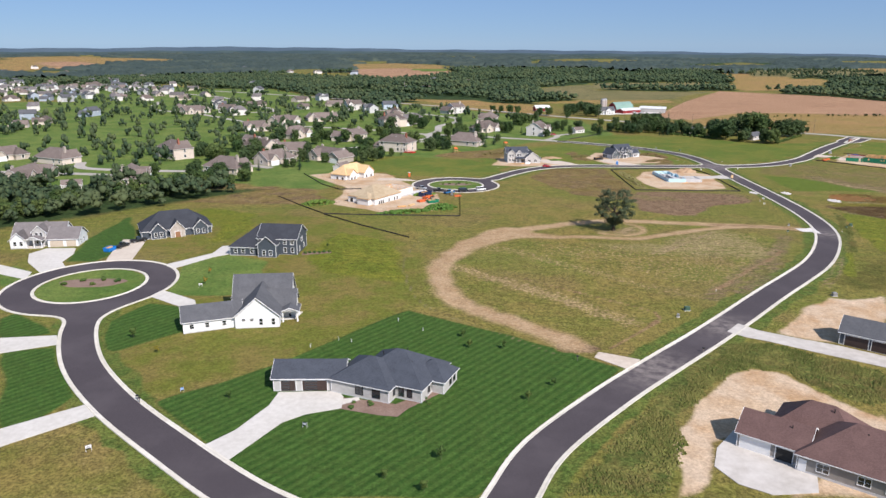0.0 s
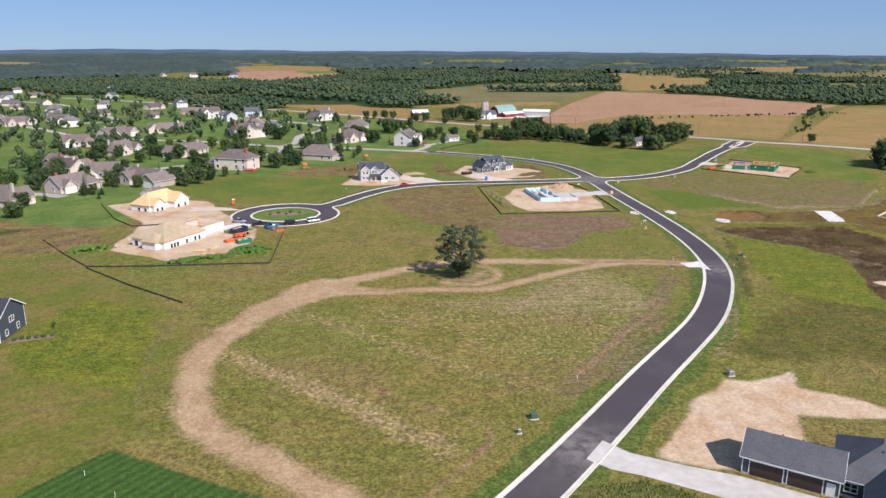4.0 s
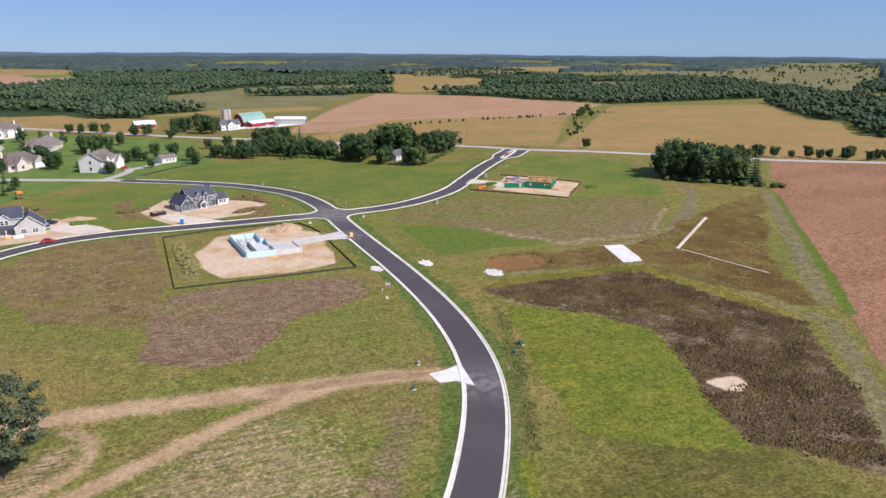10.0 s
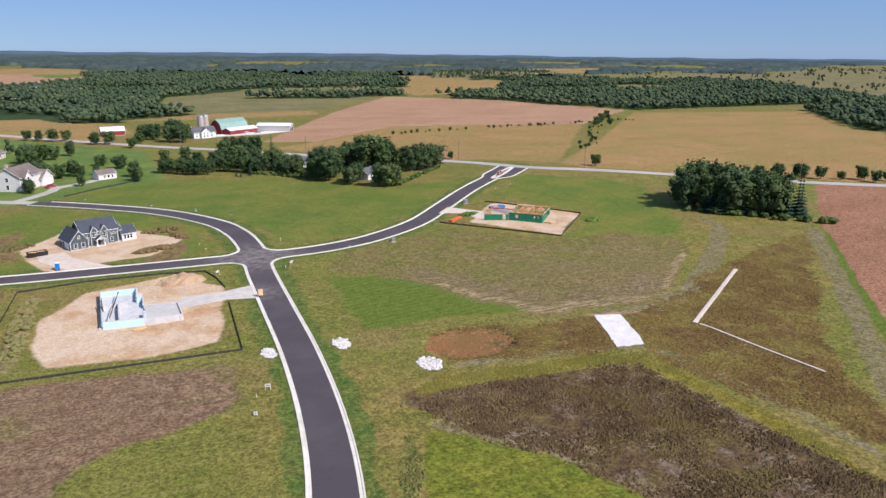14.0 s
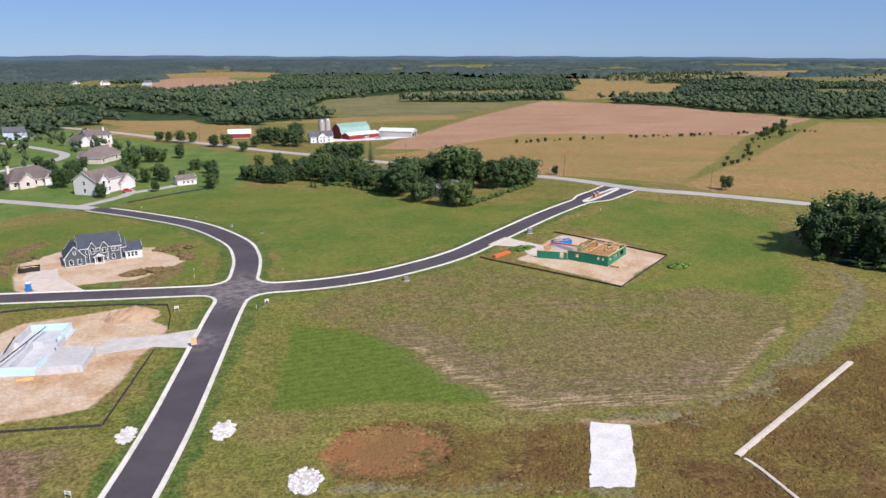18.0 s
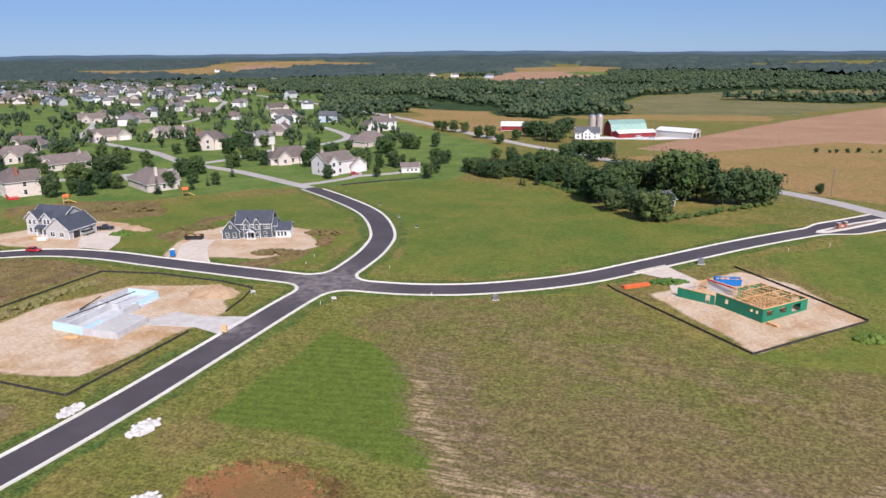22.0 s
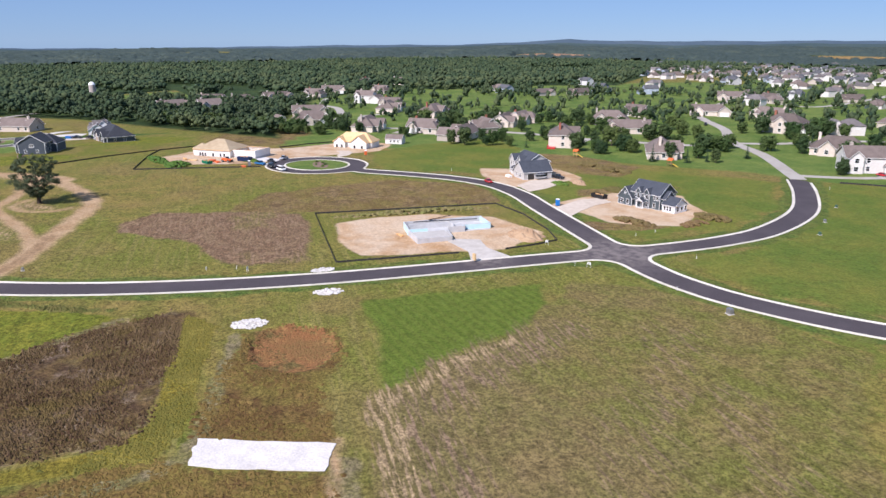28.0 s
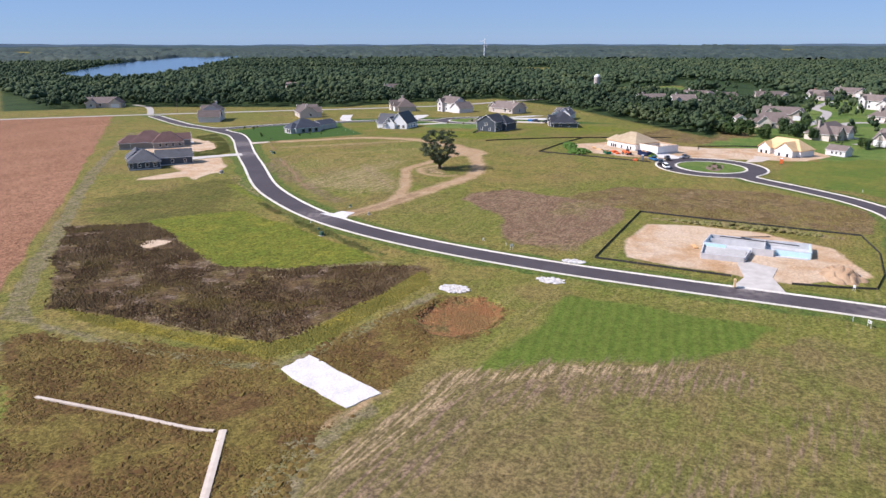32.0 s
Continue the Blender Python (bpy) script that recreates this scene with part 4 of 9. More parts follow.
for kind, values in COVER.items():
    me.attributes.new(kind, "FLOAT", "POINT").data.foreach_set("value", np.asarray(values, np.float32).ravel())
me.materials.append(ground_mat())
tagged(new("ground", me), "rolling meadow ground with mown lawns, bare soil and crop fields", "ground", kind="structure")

# ---- new asphalt streets, their kerbs and islands ----
WIDTHS = [3.5, 3.45, 3.6, 6.6]
RINGS = [((12.5, 358.8), 21.3, 14.2), ((-98.8, 200.6), 23.4, 15.6)]


def ring_shape(c, r, x, y):
    return np.hypot(x - c[0], y - c[1]) - r


def street_field(x, y):
    """Below 0 on the asphalt; corners where two streets meet are rounded."""
    best = np.full(x.shape, 60.0)
    for line, half in zip(STREETS, WIDTHS):
        pts = smooth_line(line, 3.0)
        d = np.full(x.shape, 60.0)
        for i in range(0, len(pts) - 1, 8):
            seg = pts[i : i + 9]
            lo, hi = seg.min(0) - 30, seg.max(0) + 30
            i0, i1 = np.searchsorted(x[0], [lo[0], hi[0]])
            j0, j1 = np.searchsorted(y[:, 0], [lo[1], hi[1]])
            w = (slice(j0, j1), slice(i0, i1))
            d[w] = np.minimum(d[w], line_distance(seg, x[w], y[w]))
        d = d - half
        k = 6.5
        best = np.maximum(k, np.minimum(best, d)) - np.hypot(np.maximum(k - best, 0), np.maximum(k - d, 0))
    for c, r, _ in RINGS:
        d = ring_shape(c, r, x, y)
        k = 9.0
        h = np.clip(0.5 + 0.5 * (best - d) / k, 0, 1)
        best = best * (1 - h) + d * h - k * h * (1 - h)
    for c, _, r in RINGS:
        best = np.maximum(best, -ring_shape(c, r, x, y))
    return best


def contours(f, xs, ys, level):
    """Closed and open level lines of a field on a grid."""
    g = f - level
    nxt = {}
    pos = g > 0

    def cross(a, b):
        (j, i), (jj, ii) = a, b
        t = g[j, i] / (g[j, i] - g[jj, ii])
        return (xs[i] + t * (xs[ii] - xs[i]), ys[j] + t * (ys[jj] - ys[j]))

    case = pos[:-1, :-1] * 1 + pos[:-1, 1:] * 2 + pos[1:, 1:] * 4 + pos[1:, :-1] * 8
    where = {}
    for j, i in zip(*np.nonzero((case > 0) & (case < 15))):
        c = [(j, i), (j, i + 1), (j + 1, i + 1), (j + 1, i)]
        cut = []
        for e in range(4):
            a, b = c[e], c[(e + 1) % 4]
            if pos[a] != pos[b]:
                key = (a, b) if a < b else (b, a)
                where[key] = cross(*key)
                cut.append((key, pos[a]))
        for n in range(0, len(cut), 2):
            (k0, up), (k1, _) = cut[n], cut[n + 1]
            a, b = (k0, k1) if up else (k1, k0)
            nxt[a] = b
    starts = set(nxt) - set(nxt.values())
    lines, left = [], dict(nxt)
    for s in list(starts) + list(nxt):
        if s not in left:
            continue
        line, k = [where[s]], s
        while k in left:
            k = left.pop(k)
            line.append(where[k])
        lines.append(np.array(line))
    return [ln for ln in lines if len(ln) > 6]


def thin(line, step):
    keep = [line[0]]
    for p in line[1:]:
        if np.hypot(*(p - keep[-1])) >= step:
            keep.append(p)
    return np.array(keep)


rx, ry = np.arange(-140, 330, 1.0), np.arange(-30, 545, 1.0)
FX, FY = np.meshgrid(rx, ry)
field = street_field(FX, FY)
field = np.maximum(field, (FX * 0.73 + FY * 0.68) - (316.5 * 0.73 + 529.5 * 0.68))
field = np.maximum(field, -(FX * 0.49 + FY * 0.87) + (-40 * 0.49 - 18 * 0.87))
field = np.maximum(field, (540 - 0.65 * (FX - 95)) * 0 + np.where(FX < 110, FY - 536.5 - (FX - 94.5) * 0.6, -9))
from mathutils.geometry import delaunay_2d_cdt

rims = contours(field, rx, ry, 0.0)
verts, edges = [], []
for ln in rims:
    ln = thin(ln, 1.6)
    n0, closed = len(verts), np.hypot(*(ln[0] - ln[-1])) < 3
    if closed and np.hypot(*(ln[0] - ln[-1])) < 0.8:
        ln = ln[:-1]
    verts += [Vector(p) for p in ln]
    edges += [(n0 + i, n0 + i + 1) for i in range(len(ln) - 1)] + [(n0 + len(ln) - 1, n0)]
vo, eo, fo, *_ = delaunay_2d_cdt(verts, edges, [], 1, 1e-4)


def in_island(f):
    c = sum((vo[k] for k in f), Vector((0, 0))) / len(f)
    return any(math.dist(c, rc) < r for rc, _, r in RINGS)


fo = [f for f in fo if not in_island(f)]
me = bpy.data.meshes.new("street")
vz = [(v.x, v.y, height(v.x, v.y) + 0.07) for v in vo]
me.from_pydata(vz, [], fo)
hub = np.array([(167.5, 420, 13.0), (48, 143, 9.0), (150, 263, 6.0), (163, 386, 5), (74, 166, 7)])
dust = np.zeros(len(vz), np.float32)
va = np.array(vz)
for hx, hy, hr in hub:
    dust = np.maximum(dust, 0.75 * np.exp(-((va[:, 0] - hx) ** 2 + (va[:, 1] - hy) ** 2) / (hr * hr)))
me.attributes.new("dust", "FLOAT", "POINT").data.foreach_set("value", dust)
me.materials.append(ASPHALT)
tagged(new("road", me), "dark new asphalt street with pale tyre dust at junctions", "road", kind="structure")

bm = bmesh.new()
for ln in rims:
    ln = thin(ln, 1.6)
    closed = np.hypot(*(ln[0] - ln[-1])) < 3
    tan = np.gradient(ln, axis=0)
    if closed:
        tan[0] = tan[-1] = ln[1] - ln[-2]
    tan /= np.hypot(*tan.T)[:, None] + 1e-9
    out = np.stack([tan[:, 1], -tan[:, 0]], -1)
    j = np.clip(np.searchsorted(ry, ln[:, 1]), 1, len(ry) - 2)
    i = np.clip(np.searchsorted(rx, ln[:, 0]), 1, len(rx) - 2)
    grad = np.stack([field[j, i + 1] - field[j, i - 1], field[j + 1, i] - field[j - 1, i]], -1)
    if (grad * out).sum() < 0:
        out = -out
    prof = [(-0.12, 0.05), (0.0, 0.085), (0.50, 0.06), (0.57, 0.16), (0.86, 0.17), (0.90, -0.15)]
    ring = []
    for p, o in zip(ln, out):
        z = height(p[0], p[1])
        ring.append([bm.verts.new((p[0] + o[0] * d, p[1] + o[1] * d, z + h)) for d, h in prof])
    for a, b in list(zip(ring[:-1], ring[1:])) + ([(ring[-1], ring[0])] if closed else []):
        if a[0].co.x * 0.73 + a[0].co.y * 0.68 > 590 or (a[0].co.x < 100 and a[0].co.y > 534):
            continue
        for k in range(len(prof) - 1):
            bm.faces.new((a[k], a[k + 1], b[k + 1], b[k]))
bmesh.ops.delete(bm, geom=[v for v in bm.verts if not v.link_faces], context="VERTS")
bmesh.ops.recalc_face_normals(bm, faces=bm.faces)
tagged(part("kerb", bm, CURB), "pale concrete kerb and gutter along the asphalt", "kerb", kind="structure")


def ribbon(name, pts, width, material, label, category="road", lift=0.08, step=6.0, kind="structure"):
    line = smooth_line(pts, step)
    tan = np.gradient(line, axis=0)
    tan /= np.hypot(*tan.T)[:, None]
    bm = bmesh.new()
    ring = []
    for (x, y), (tx, ty) in zip(line, tan):
        row = []
        for d, dz in ((-0.5, -0.25), (-0.5, 0), (0, 0.05), (0.5, 0), (0.5, -0.25)):
            px, py = x + ty * d * width, y - tx * d * width
            row.append(bm.verts.new((px, py, height(x, y) + lift + dz)))
        ring.append(row)
    for a, b in zip(ring[:-1], ring[1:]):
        for k in range(4):
            bm.faces.new((a[k], b[k], b[k + 1], a[k + 1]))
    bmesh.ops.recalc_face_normals(bm, faces=bm.faces)
    return tagged(part(name, bm, material), label, category, kind=kind)


ribbon("county_road", [(-330, 1130), (-180, 1010), (-33, 887), (33, 827), (87, 770), (146, 712), (200, 665), (287, 575), (321, 526), (346, 508.5), (385, 484.5), (440, 450), (484, 423), (700, 288), (1100, 40)], 7.6, OLD_ROAD,
       "pale worn county road past the fields")


def slab(name, pts, material, label, category="driveway", lift=0.09, thick=0.25, kind="structure", step=4.0):
    """A flat poured piece that follows the ground, its edge subdivided."""
    p = [Vector(q) for q in pts]
    rim = []
    for a, b in zip(p, p[1:] + p[:1]):
        n = max(1, int((b - a).length / step))
        rim += [a.lerp(b, k / n) for k in range(n)]
    bm = bmesh.new()
    top = [bm.verts.new((v.x, v.y, height(v.x, v.y) + lift)) for v in rim]
    low = [bm.verts.new((v.x, v.y, height(v.x, v.y) + lift - thick)) for v in rim]
    f = bm.faces.new(top)
    if f.normal_update() or f.normal.z < 0:
        f.normal_flip()
    for k in range(len(rim)):
        bm.faces.new((top[k], top[(k + 1) % len(rim)], low[(k + 1) % len(rim)], low[k]))
    bmesh.ops.triangulate(bm, faces=[f])
    bmesh.ops.recalc_face_normals(bm, faces=bm.faces)
    return tagged(part(name, bm, material), label, category, kind=kind)

# ---- buildings ----
def prism(bm, x0, y0, x1, y1, h, kind, rise, z0=-0.4, mi=0):
    """Walls of one volume, with its gable ends."""
    c = [(x0, y0), (x1, y0), (x1, y1), (x0, y1)]
    lo = [bm.verts.new((x, y, z0)) for x, y in c]
    hi = [bm.verts.new((x, y, h)) for x, y in c]
    for k in range(4):
        bm.faces.new((lo[k], lo[(k + 1) % 4], hi[(k + 1) % 4], hi[k])).material_index = mi
    if kind == "gx":
        m = (y0 + y1) / 2
        a, b = bm.verts.new((x0, m, h + rise)), bm.verts.new((x1, m, h + rise))
        bm.faces.new((hi[3], hi[0], a)).material_index = mi
        bm.faces.new((hi[1], hi[2], b)).material_index = mi
    elif kind == "gy":
        m = (x0 + x1) / 2
        a, b = bm.verts.new((m, y0, h + rise)), bm.verts.new((m, y1, h + rise))
        bm.faces.new((hi[0], hi[1], a)).material_index = mi
        bm.faces.new((hi[2], hi[3], b)).material_index = mi


def sheet(bm, pts, thick, mi=0):
    """A sloping slab on a flat polygon of points."""
    up = [bm.verts.new(p) for p in pts]
    dn = [bm.verts.new((p[0], p[1], p[2] - thick)) for p in pts]
    n = len(pts)
    bm.faces.new(up).material_index = mi
    bm.faces.new(dn[::-1]).material_index = mi
    for k in range(n):
        bm.faces.new((up[k], dn[k], dn[(k + 1) % n], up[(k + 1) % n])).material_index = mi


def shell(bm, tops, faces, thick, mi=0):
    """One closed roof shell: shared upper points, the faces over them, and the same faces below."""
    up = [bm.verts.new(p) for p in tops]
    dn = [bm.verts.new((p[0], p[1], p[2] - thick)) for p in tops]
    seen = {}
    for f in faces:
        bm.faces.new([up[k] for k in f]).material_index = mi
        bm.faces.new([dn[k] for k in reversed(f)]).material_index = mi
        for a, b in zip(f, f[1:] + f[:1]):
            seen[(a, b)] = True
    for a, b in seen:
        if (b, a) not in seen:
            bm.faces.new((up[b], up[a], dn[a], dn[b])).material_index = mi


def roof_on(bm, x0, y0, x1, y1, h, kind, rise, over=0.45, thick=0.2, mi=0):
    if kind == "none":
        return
    o = over
    c = [(x0 - o, y0 - o), (x1 + o, y0 - o), (x1 + o, y1 + o), (x0 - o, y1 + o)]
    w, d = x1 - x0, y1 - y0
    t = h + rise + thick
    if kind == "flat":
        shell(bm, [(x, y, h + thick) for x, y in c], [[0, 1, 2, 3]], thick, mi)
        return
    s = rise / ((w if kind == "gy" else d if kind == "gx" else min(w, d)) / 2)
    e = h - o * s + thick
    base = [(x, y, e) for x, y in c]
    mx, my = (x0 + x1) / 2, (y0 + y1) / 2
    if kind == "gy":
        shell(bm, base + [(mx, y0 - o, t), (mx, y1 + o, t)], [[0, 4, 5, 3], [4, 1, 2, 5]], thick, mi)
    elif kind == "gx":
        shell(bm, base + [(x0 - o, my, t), (x1 + o, my, t)], [[0, 1, 5, 4], [4, 5, 2, 3]], thick, mi)
    elif w >= d:
        shell(bm, base + [(x0 + d / 2, my, t), (x1 - d / 2, my, t)], [[0, 1, 5, 4], [1, 2, 5], [2, 3, 4, 5], [3, 0, 4]], thick, mi)
    else:
        shell(bm, base + [(mx, y0 + w / 2, t), (mx, y1 - w / 2, t)], [[0, 1, 4], [1, 2, 5, 4], [2, 3, 5], [3, 0, 4, 5]], thick, mi)


def rake_boards(bm, x0, y0, x1, y1, h, kind, rise, over=0.45):
    """Pale boards under the gable edges."""
    if kind == "gy":
        m, s = (x0 + x1) / 2, rise / ((x1 - x0) / 2)
        for y, o in ((y0, -over - 0.04), (y1, over)):
            for xa, xb in ((x0 - over, m), (x1 + over, m)):
                za, zb = h - over * s, h + rise
                v = [bm.verts.new(p) for p in ((xa, y + o, za), (xb, y + o, zb), (xb, y + o, zb + 0.24), (xa, y + o, za + 0.24))]
                u = [bm.verts.new((w.co.x, w.co.y + 0.045, w.co.z)) for w in v]
                for q in ((0, 1, 2, 3), (7, 6, 5, 4), (0, 4, 5, 1), (2, 6, 7, 3), (1, 5, 6, 2), (3, 7, 4, 0)):
                    bm.faces.new([(v + u)[i] for i in q])
    elif kind == "gx":
        m, s = (y0 + y1) / 2, rise / ((y1 - y0) / 2)
        for x, o in ((x0, -over - 0.04), (x1, over)):
            for ya, yb in ((y0 - over, m), (y1 + over, m)):
                za, zb = h - over * s, h + rise
                v = [bm.verts.new(p) for p in ((x + o, ya, za), (x + o, yb, zb), (x + o, yb, zb + 0.24), (x + o, ya, za + 0.24))]
                u = [bm.verts.new((w.co.x + 0.045, w.co.y, w.co.z)) for w in v]
                for q in ((0, 1, 2, 3), (7, 6, 5, 4), (0, 4, 5, 1), (2, 6, 7, 3), (1, 5, 6, 2), (3, 7, 4, 0)):
                    bm.faces.new([(v + u)[i] for i in q])
    e = 0.16
    if kind in ("gx", "hip"):
        s = rise / ((min(x1 - x0, y1 - y0) if kind == "hip" else (y1 - y0)) / 2)
        for y in (y0 - over - 0.03, y1 + over):
            box(bm, x0 - over, y, h - over * s - 0.02, x1 + over, y + 0.03, h - over * s + e)
    if kind in ("gy", "hip"):
        s = rise / ((min(x1 - x0, y1 - y0) if kind == "hip" else (x1 - x0)) / 2)
        for x in (x0 - over - 0.03, x1 + over):
            box(bm, x, y0 - over, h - over * s - 0.02, x + 0.03, y1 + over, h - over * s + e)


def corner_boards(bm, x0, y0, x1, y1, h):
    for x in (x0, x1):
        for y in (y0, y1):
            sx, sy = (-0.03 if x == x0 else -0.11), (-0.03 if y == y0 else -0.11)
            box(bm, x + sx, y + sy, -0.3, x + sx + 0.14, y + sy + 0.14, h - 0.02)


MESHES = {}


def window_mesh(w, h, trim):
    key = ("window", round(w, 2), round(h, 2), trim.name)
    if key not in MESHES:
        bm = bmesh.new()
        t, d = 0.11, 0.07
        xs = [-w / 2 - t, -w / 2] + ([-0.05, 0.05] if w > 1.3 else []) + [w / 2, w / 2 + t]
        zs = [-t - 0.04, 0, h * 0.5 - 0.03, h * 0.5 + 0.03, h, h + t]
        grid = [[[bm.verts.new((x, y, z)) for z in zs] for x in xs] for y in (-d, 0.0)]
        solid = {(i, k) for i in range(len(xs) - 1) for k in range(5) if i % 2 == 0 or k % 2 == 0}
        for i, k in solid:
            for y, order in ((0, 1), (1, -1)):
                g = grid[y]
                bm.faces.new([g[i][k], g[i + 1][k], g[i + 1][k + 1], g[i][k + 1]][::order])
            for (di, dk), (p, q) in (((-1, 0), ((i, k), (i, k + 1))), ((1, 0), ((i + 1, k + 1), (i + 1, k))), ((0, -1), ((i + 1, k), (i, k))), ((0, 1), ((i, k + 1), (i + 1, k + 1)))):
                if (i + di, k + dk) not in solid:
                    bm.faces.new([grid[0][p[0]][p[1]], grid[0][q[0]][q[1]], grid[1][q[0]][q[1]], grid[1][p[0]][p[1]]])
        bmesh.ops.delete(bm, geom=[v for v in bm.verts if not v.link_faces], context="VERTS")
        bmesh.ops.recalc_face_normals(bm, faces=bm.faces)
        a = mesh_of("window_frame", bm, trim)
        bm = bmesh.new()
        box(bm, -w / 2, -0.025, 0, w / 2, 0.0, h)
        MESHES[key] = (a, mesh_of("pane", bm, GLASS))
    return MESHES[key]


SIDES = {"S": 0, "E": 90, "N": 180, "W": 270}


def on_side(vol, side, u):
    x0, y0, x1, y1 = vol[:4]
    return {"S": (u, y0), "N": (u, y1), "E": (x1, u), "W": (x0, u)}[side]


def swing(vol):
    """A wing may stand turned to the rest: dx, dy, degrees."""
    return pose(vol[7], vol[8], 0, 0, 0, vol[9]) if len(vol) > 7 else Matrix()


def add_window(home, vol, side, u, z, w=1.0, h=1.4, trim=None, pane=True):
    fr, pn = window_mesh(w, h, trim or WHITE)
    x, y = on_side(vol, side, u)
    f = share("window", fr, home, swing(vol) @ pose(x, y, z, 0, 0, SIDES[side]))
    if pane:
        share("pane", pn, f)
    return f


def add_panel_door(home, vol, side, u, w, h, material, name="garage_door", rows=4, lites=False):
    key = (name, w, h, material.name, rows, lites)
    if key not in MESHES:
        bm = bmesh.new()
        for k in range(rows):
            box(bm, -w / 2, -0.05, h * k / rows + 0.012, w / 2, 0.0, h * (k + 1) / rows - 0.012)
        box(bm, -w / 2, -0.02, 0, w / 2, 0.0, h)
        fr = bmesh.new()
        t = 0.14
        box(fr, -w / 2 - t, -0.07, 0, -w / 2, 0.0, h + t)
        box(fr, w / 2, -0.07, 0, w / 2 + t, 0.0, h + t)
        box(fr, -w / 2, -0.07, h, w / 2, 0.0, h + t)
        gl = None
        if lites:
            g = bmesh.new()
            for k in range(rows):
                box(g, -w * 0.42, -0.06, h * (k + 0.25) / rows, w * 0.1, -0.04, h * (k + 0.75) / rows)
            gl = mesh_of("lites", g, GLASS)
        MESHES[key] = (mesh_of(name, bm, material), mesh_of("door_frame", fr, WHITE), gl)
    d, f, g = MESHES[key]
    x, y = on_side(vol, side, u)
    ob = share(name, d, home, swing(vol) @ pose(x, y, 0.02, 0, 0, SIDES[side]))
    share("door_frame", f, ob)
    if g:
        share("lites", g, ob)
    return ob


def vent_stack(home, x, y, z, material=None):
    bm = bmesh.new()
    tube(bm, (0, 0, -0.3), (0, 0, 0.45), 0.09, 0.09, 8)
    tube(bm, (0, 0, 0.45), (0, 0, 0.55), 0.13, 0.1, 8)
    ob = part("roof_vent", bm, material or BLACK, home)
    ob.matrix_basis = pose(x, y, z)


def chimney(home, x, y, z0, z1, material, w=1.0, d=0.9):
    bm = bmesh.new()
    box(bm, -w / 2, -d / 2, z0, w / 2, d / 2, z1)
    box(bm, -w / 2 - 0.1, -d / 2 - 0.1, z1, w / 2 + 0.1, d / 2 + 0.1, z1 + 0.14)
    tube(bm, (0, 0, z1 + 0.14), (0, 0, z1 + 0.5), 0.16, 0.13, 8)
    ob = part("chimney", bm, material, home)
    ob.matrix_basis = pose(x, y, 0)


def house(label, x, y, turn, vols, wall, roof, trim=None, walls=None, z=None, boards=True, name="house", category="house", over=0.45, group=""):
    """vols: x0, y0, x1, y1, eaves, roof kind, rise. Its front faces local -y."""
    home = thing(name, label, category, x, y, z, turn, group)
    trim = trim or WHITE
    for n, v in enumerate(vols):
        bm = bmesh.new()
        prism(bm, *v[:7])
        made = [part("wall", bm, (walls or {}).get(n, wall), home)]
        bm = bmesh.new()
        roof_on(bm, *v[:7], over=over)
        made.append(part("roof", bm, roof, home))
        bm = bmesh.new()
        rake_boards(bm, *v[:7], over=over)
        if boards:
            corner_boards(bm, *v[:5])
        made.append(part("trim", bm, trim, home))
        bm = bmesh.new()
        x0, y0, x1, y1 = v[:4]
        e = 0.035
        for a in ((x0 - e, y0 - e, x1 + e, y0), (x0 - e, y1, x1 + e, y1 + e), (x0 - e, y0, x0, y1), (x1, y0, x1 + e, y1)):
            box(bm, a[0], a[1], -0.5, a[2], a[3], 0.25)
        made.append(part("foundation", bm, POURED, home))
        for ob in made:
            ob.matrix_basis = swing(v)
    return home


def row_of_windows(home, vol, side, us, z=0.9, w=1.0, h=1.4, trim=None):
    for u in us:
        add_window(home, vol, side, u, z, w, h, trim)


def porch(home, x0, y0, x1, y1, h, posts, roof=None, rise=1.2, kind="gy"):
    bm = bmesh.new()
    box(bm, x0, y0, -0.3, x1, y1, 0.16)
    part("porch_floor", bm, CONCRETE, home)
    for px, py in posts:
        bm = bmesh.new()
        box(bm, px - 0.12, py - 0.12, 0.16, px + 0.12, py + 0.12, h)
        box(bm, px - 0.18, py - 0.18, 0.16, px + 0.18, py + 0.18, 0.9)
        part("porch_post", bm, WHITE, home)
    if roof:
        bm = bmesh.new()
        roof_on(bm, x0, y0, x1, y1, h, kind, rise, over=0.25)
        part("porch_roof", bm, roof, home)
        if kind == "gy":
            bm = bmesh.new()
            m = (x0 + x1) / 2
            sheet(bm, [(x0, y0, h), (x1, y0, h), (m, y0, h + rise)], 0.001)
            rake_boards(bm, x0, y0, x1, y1, h, kind, rise, over=0.25)
            part("porch_gable", bm, WHITE, home)


def lawn_shrubs(x, y, n, spread, seed, tall=0.9):
    r = random.Random(seed)
    for _ in range(n):
        a, d = r.uniform(0, math.tau), r.uniform(0.2, 1) * spread
        small_bush(x + math.cos(a) * d, y + math.sin(a) * d, r.uniform(0.7, 1.2) * tall)


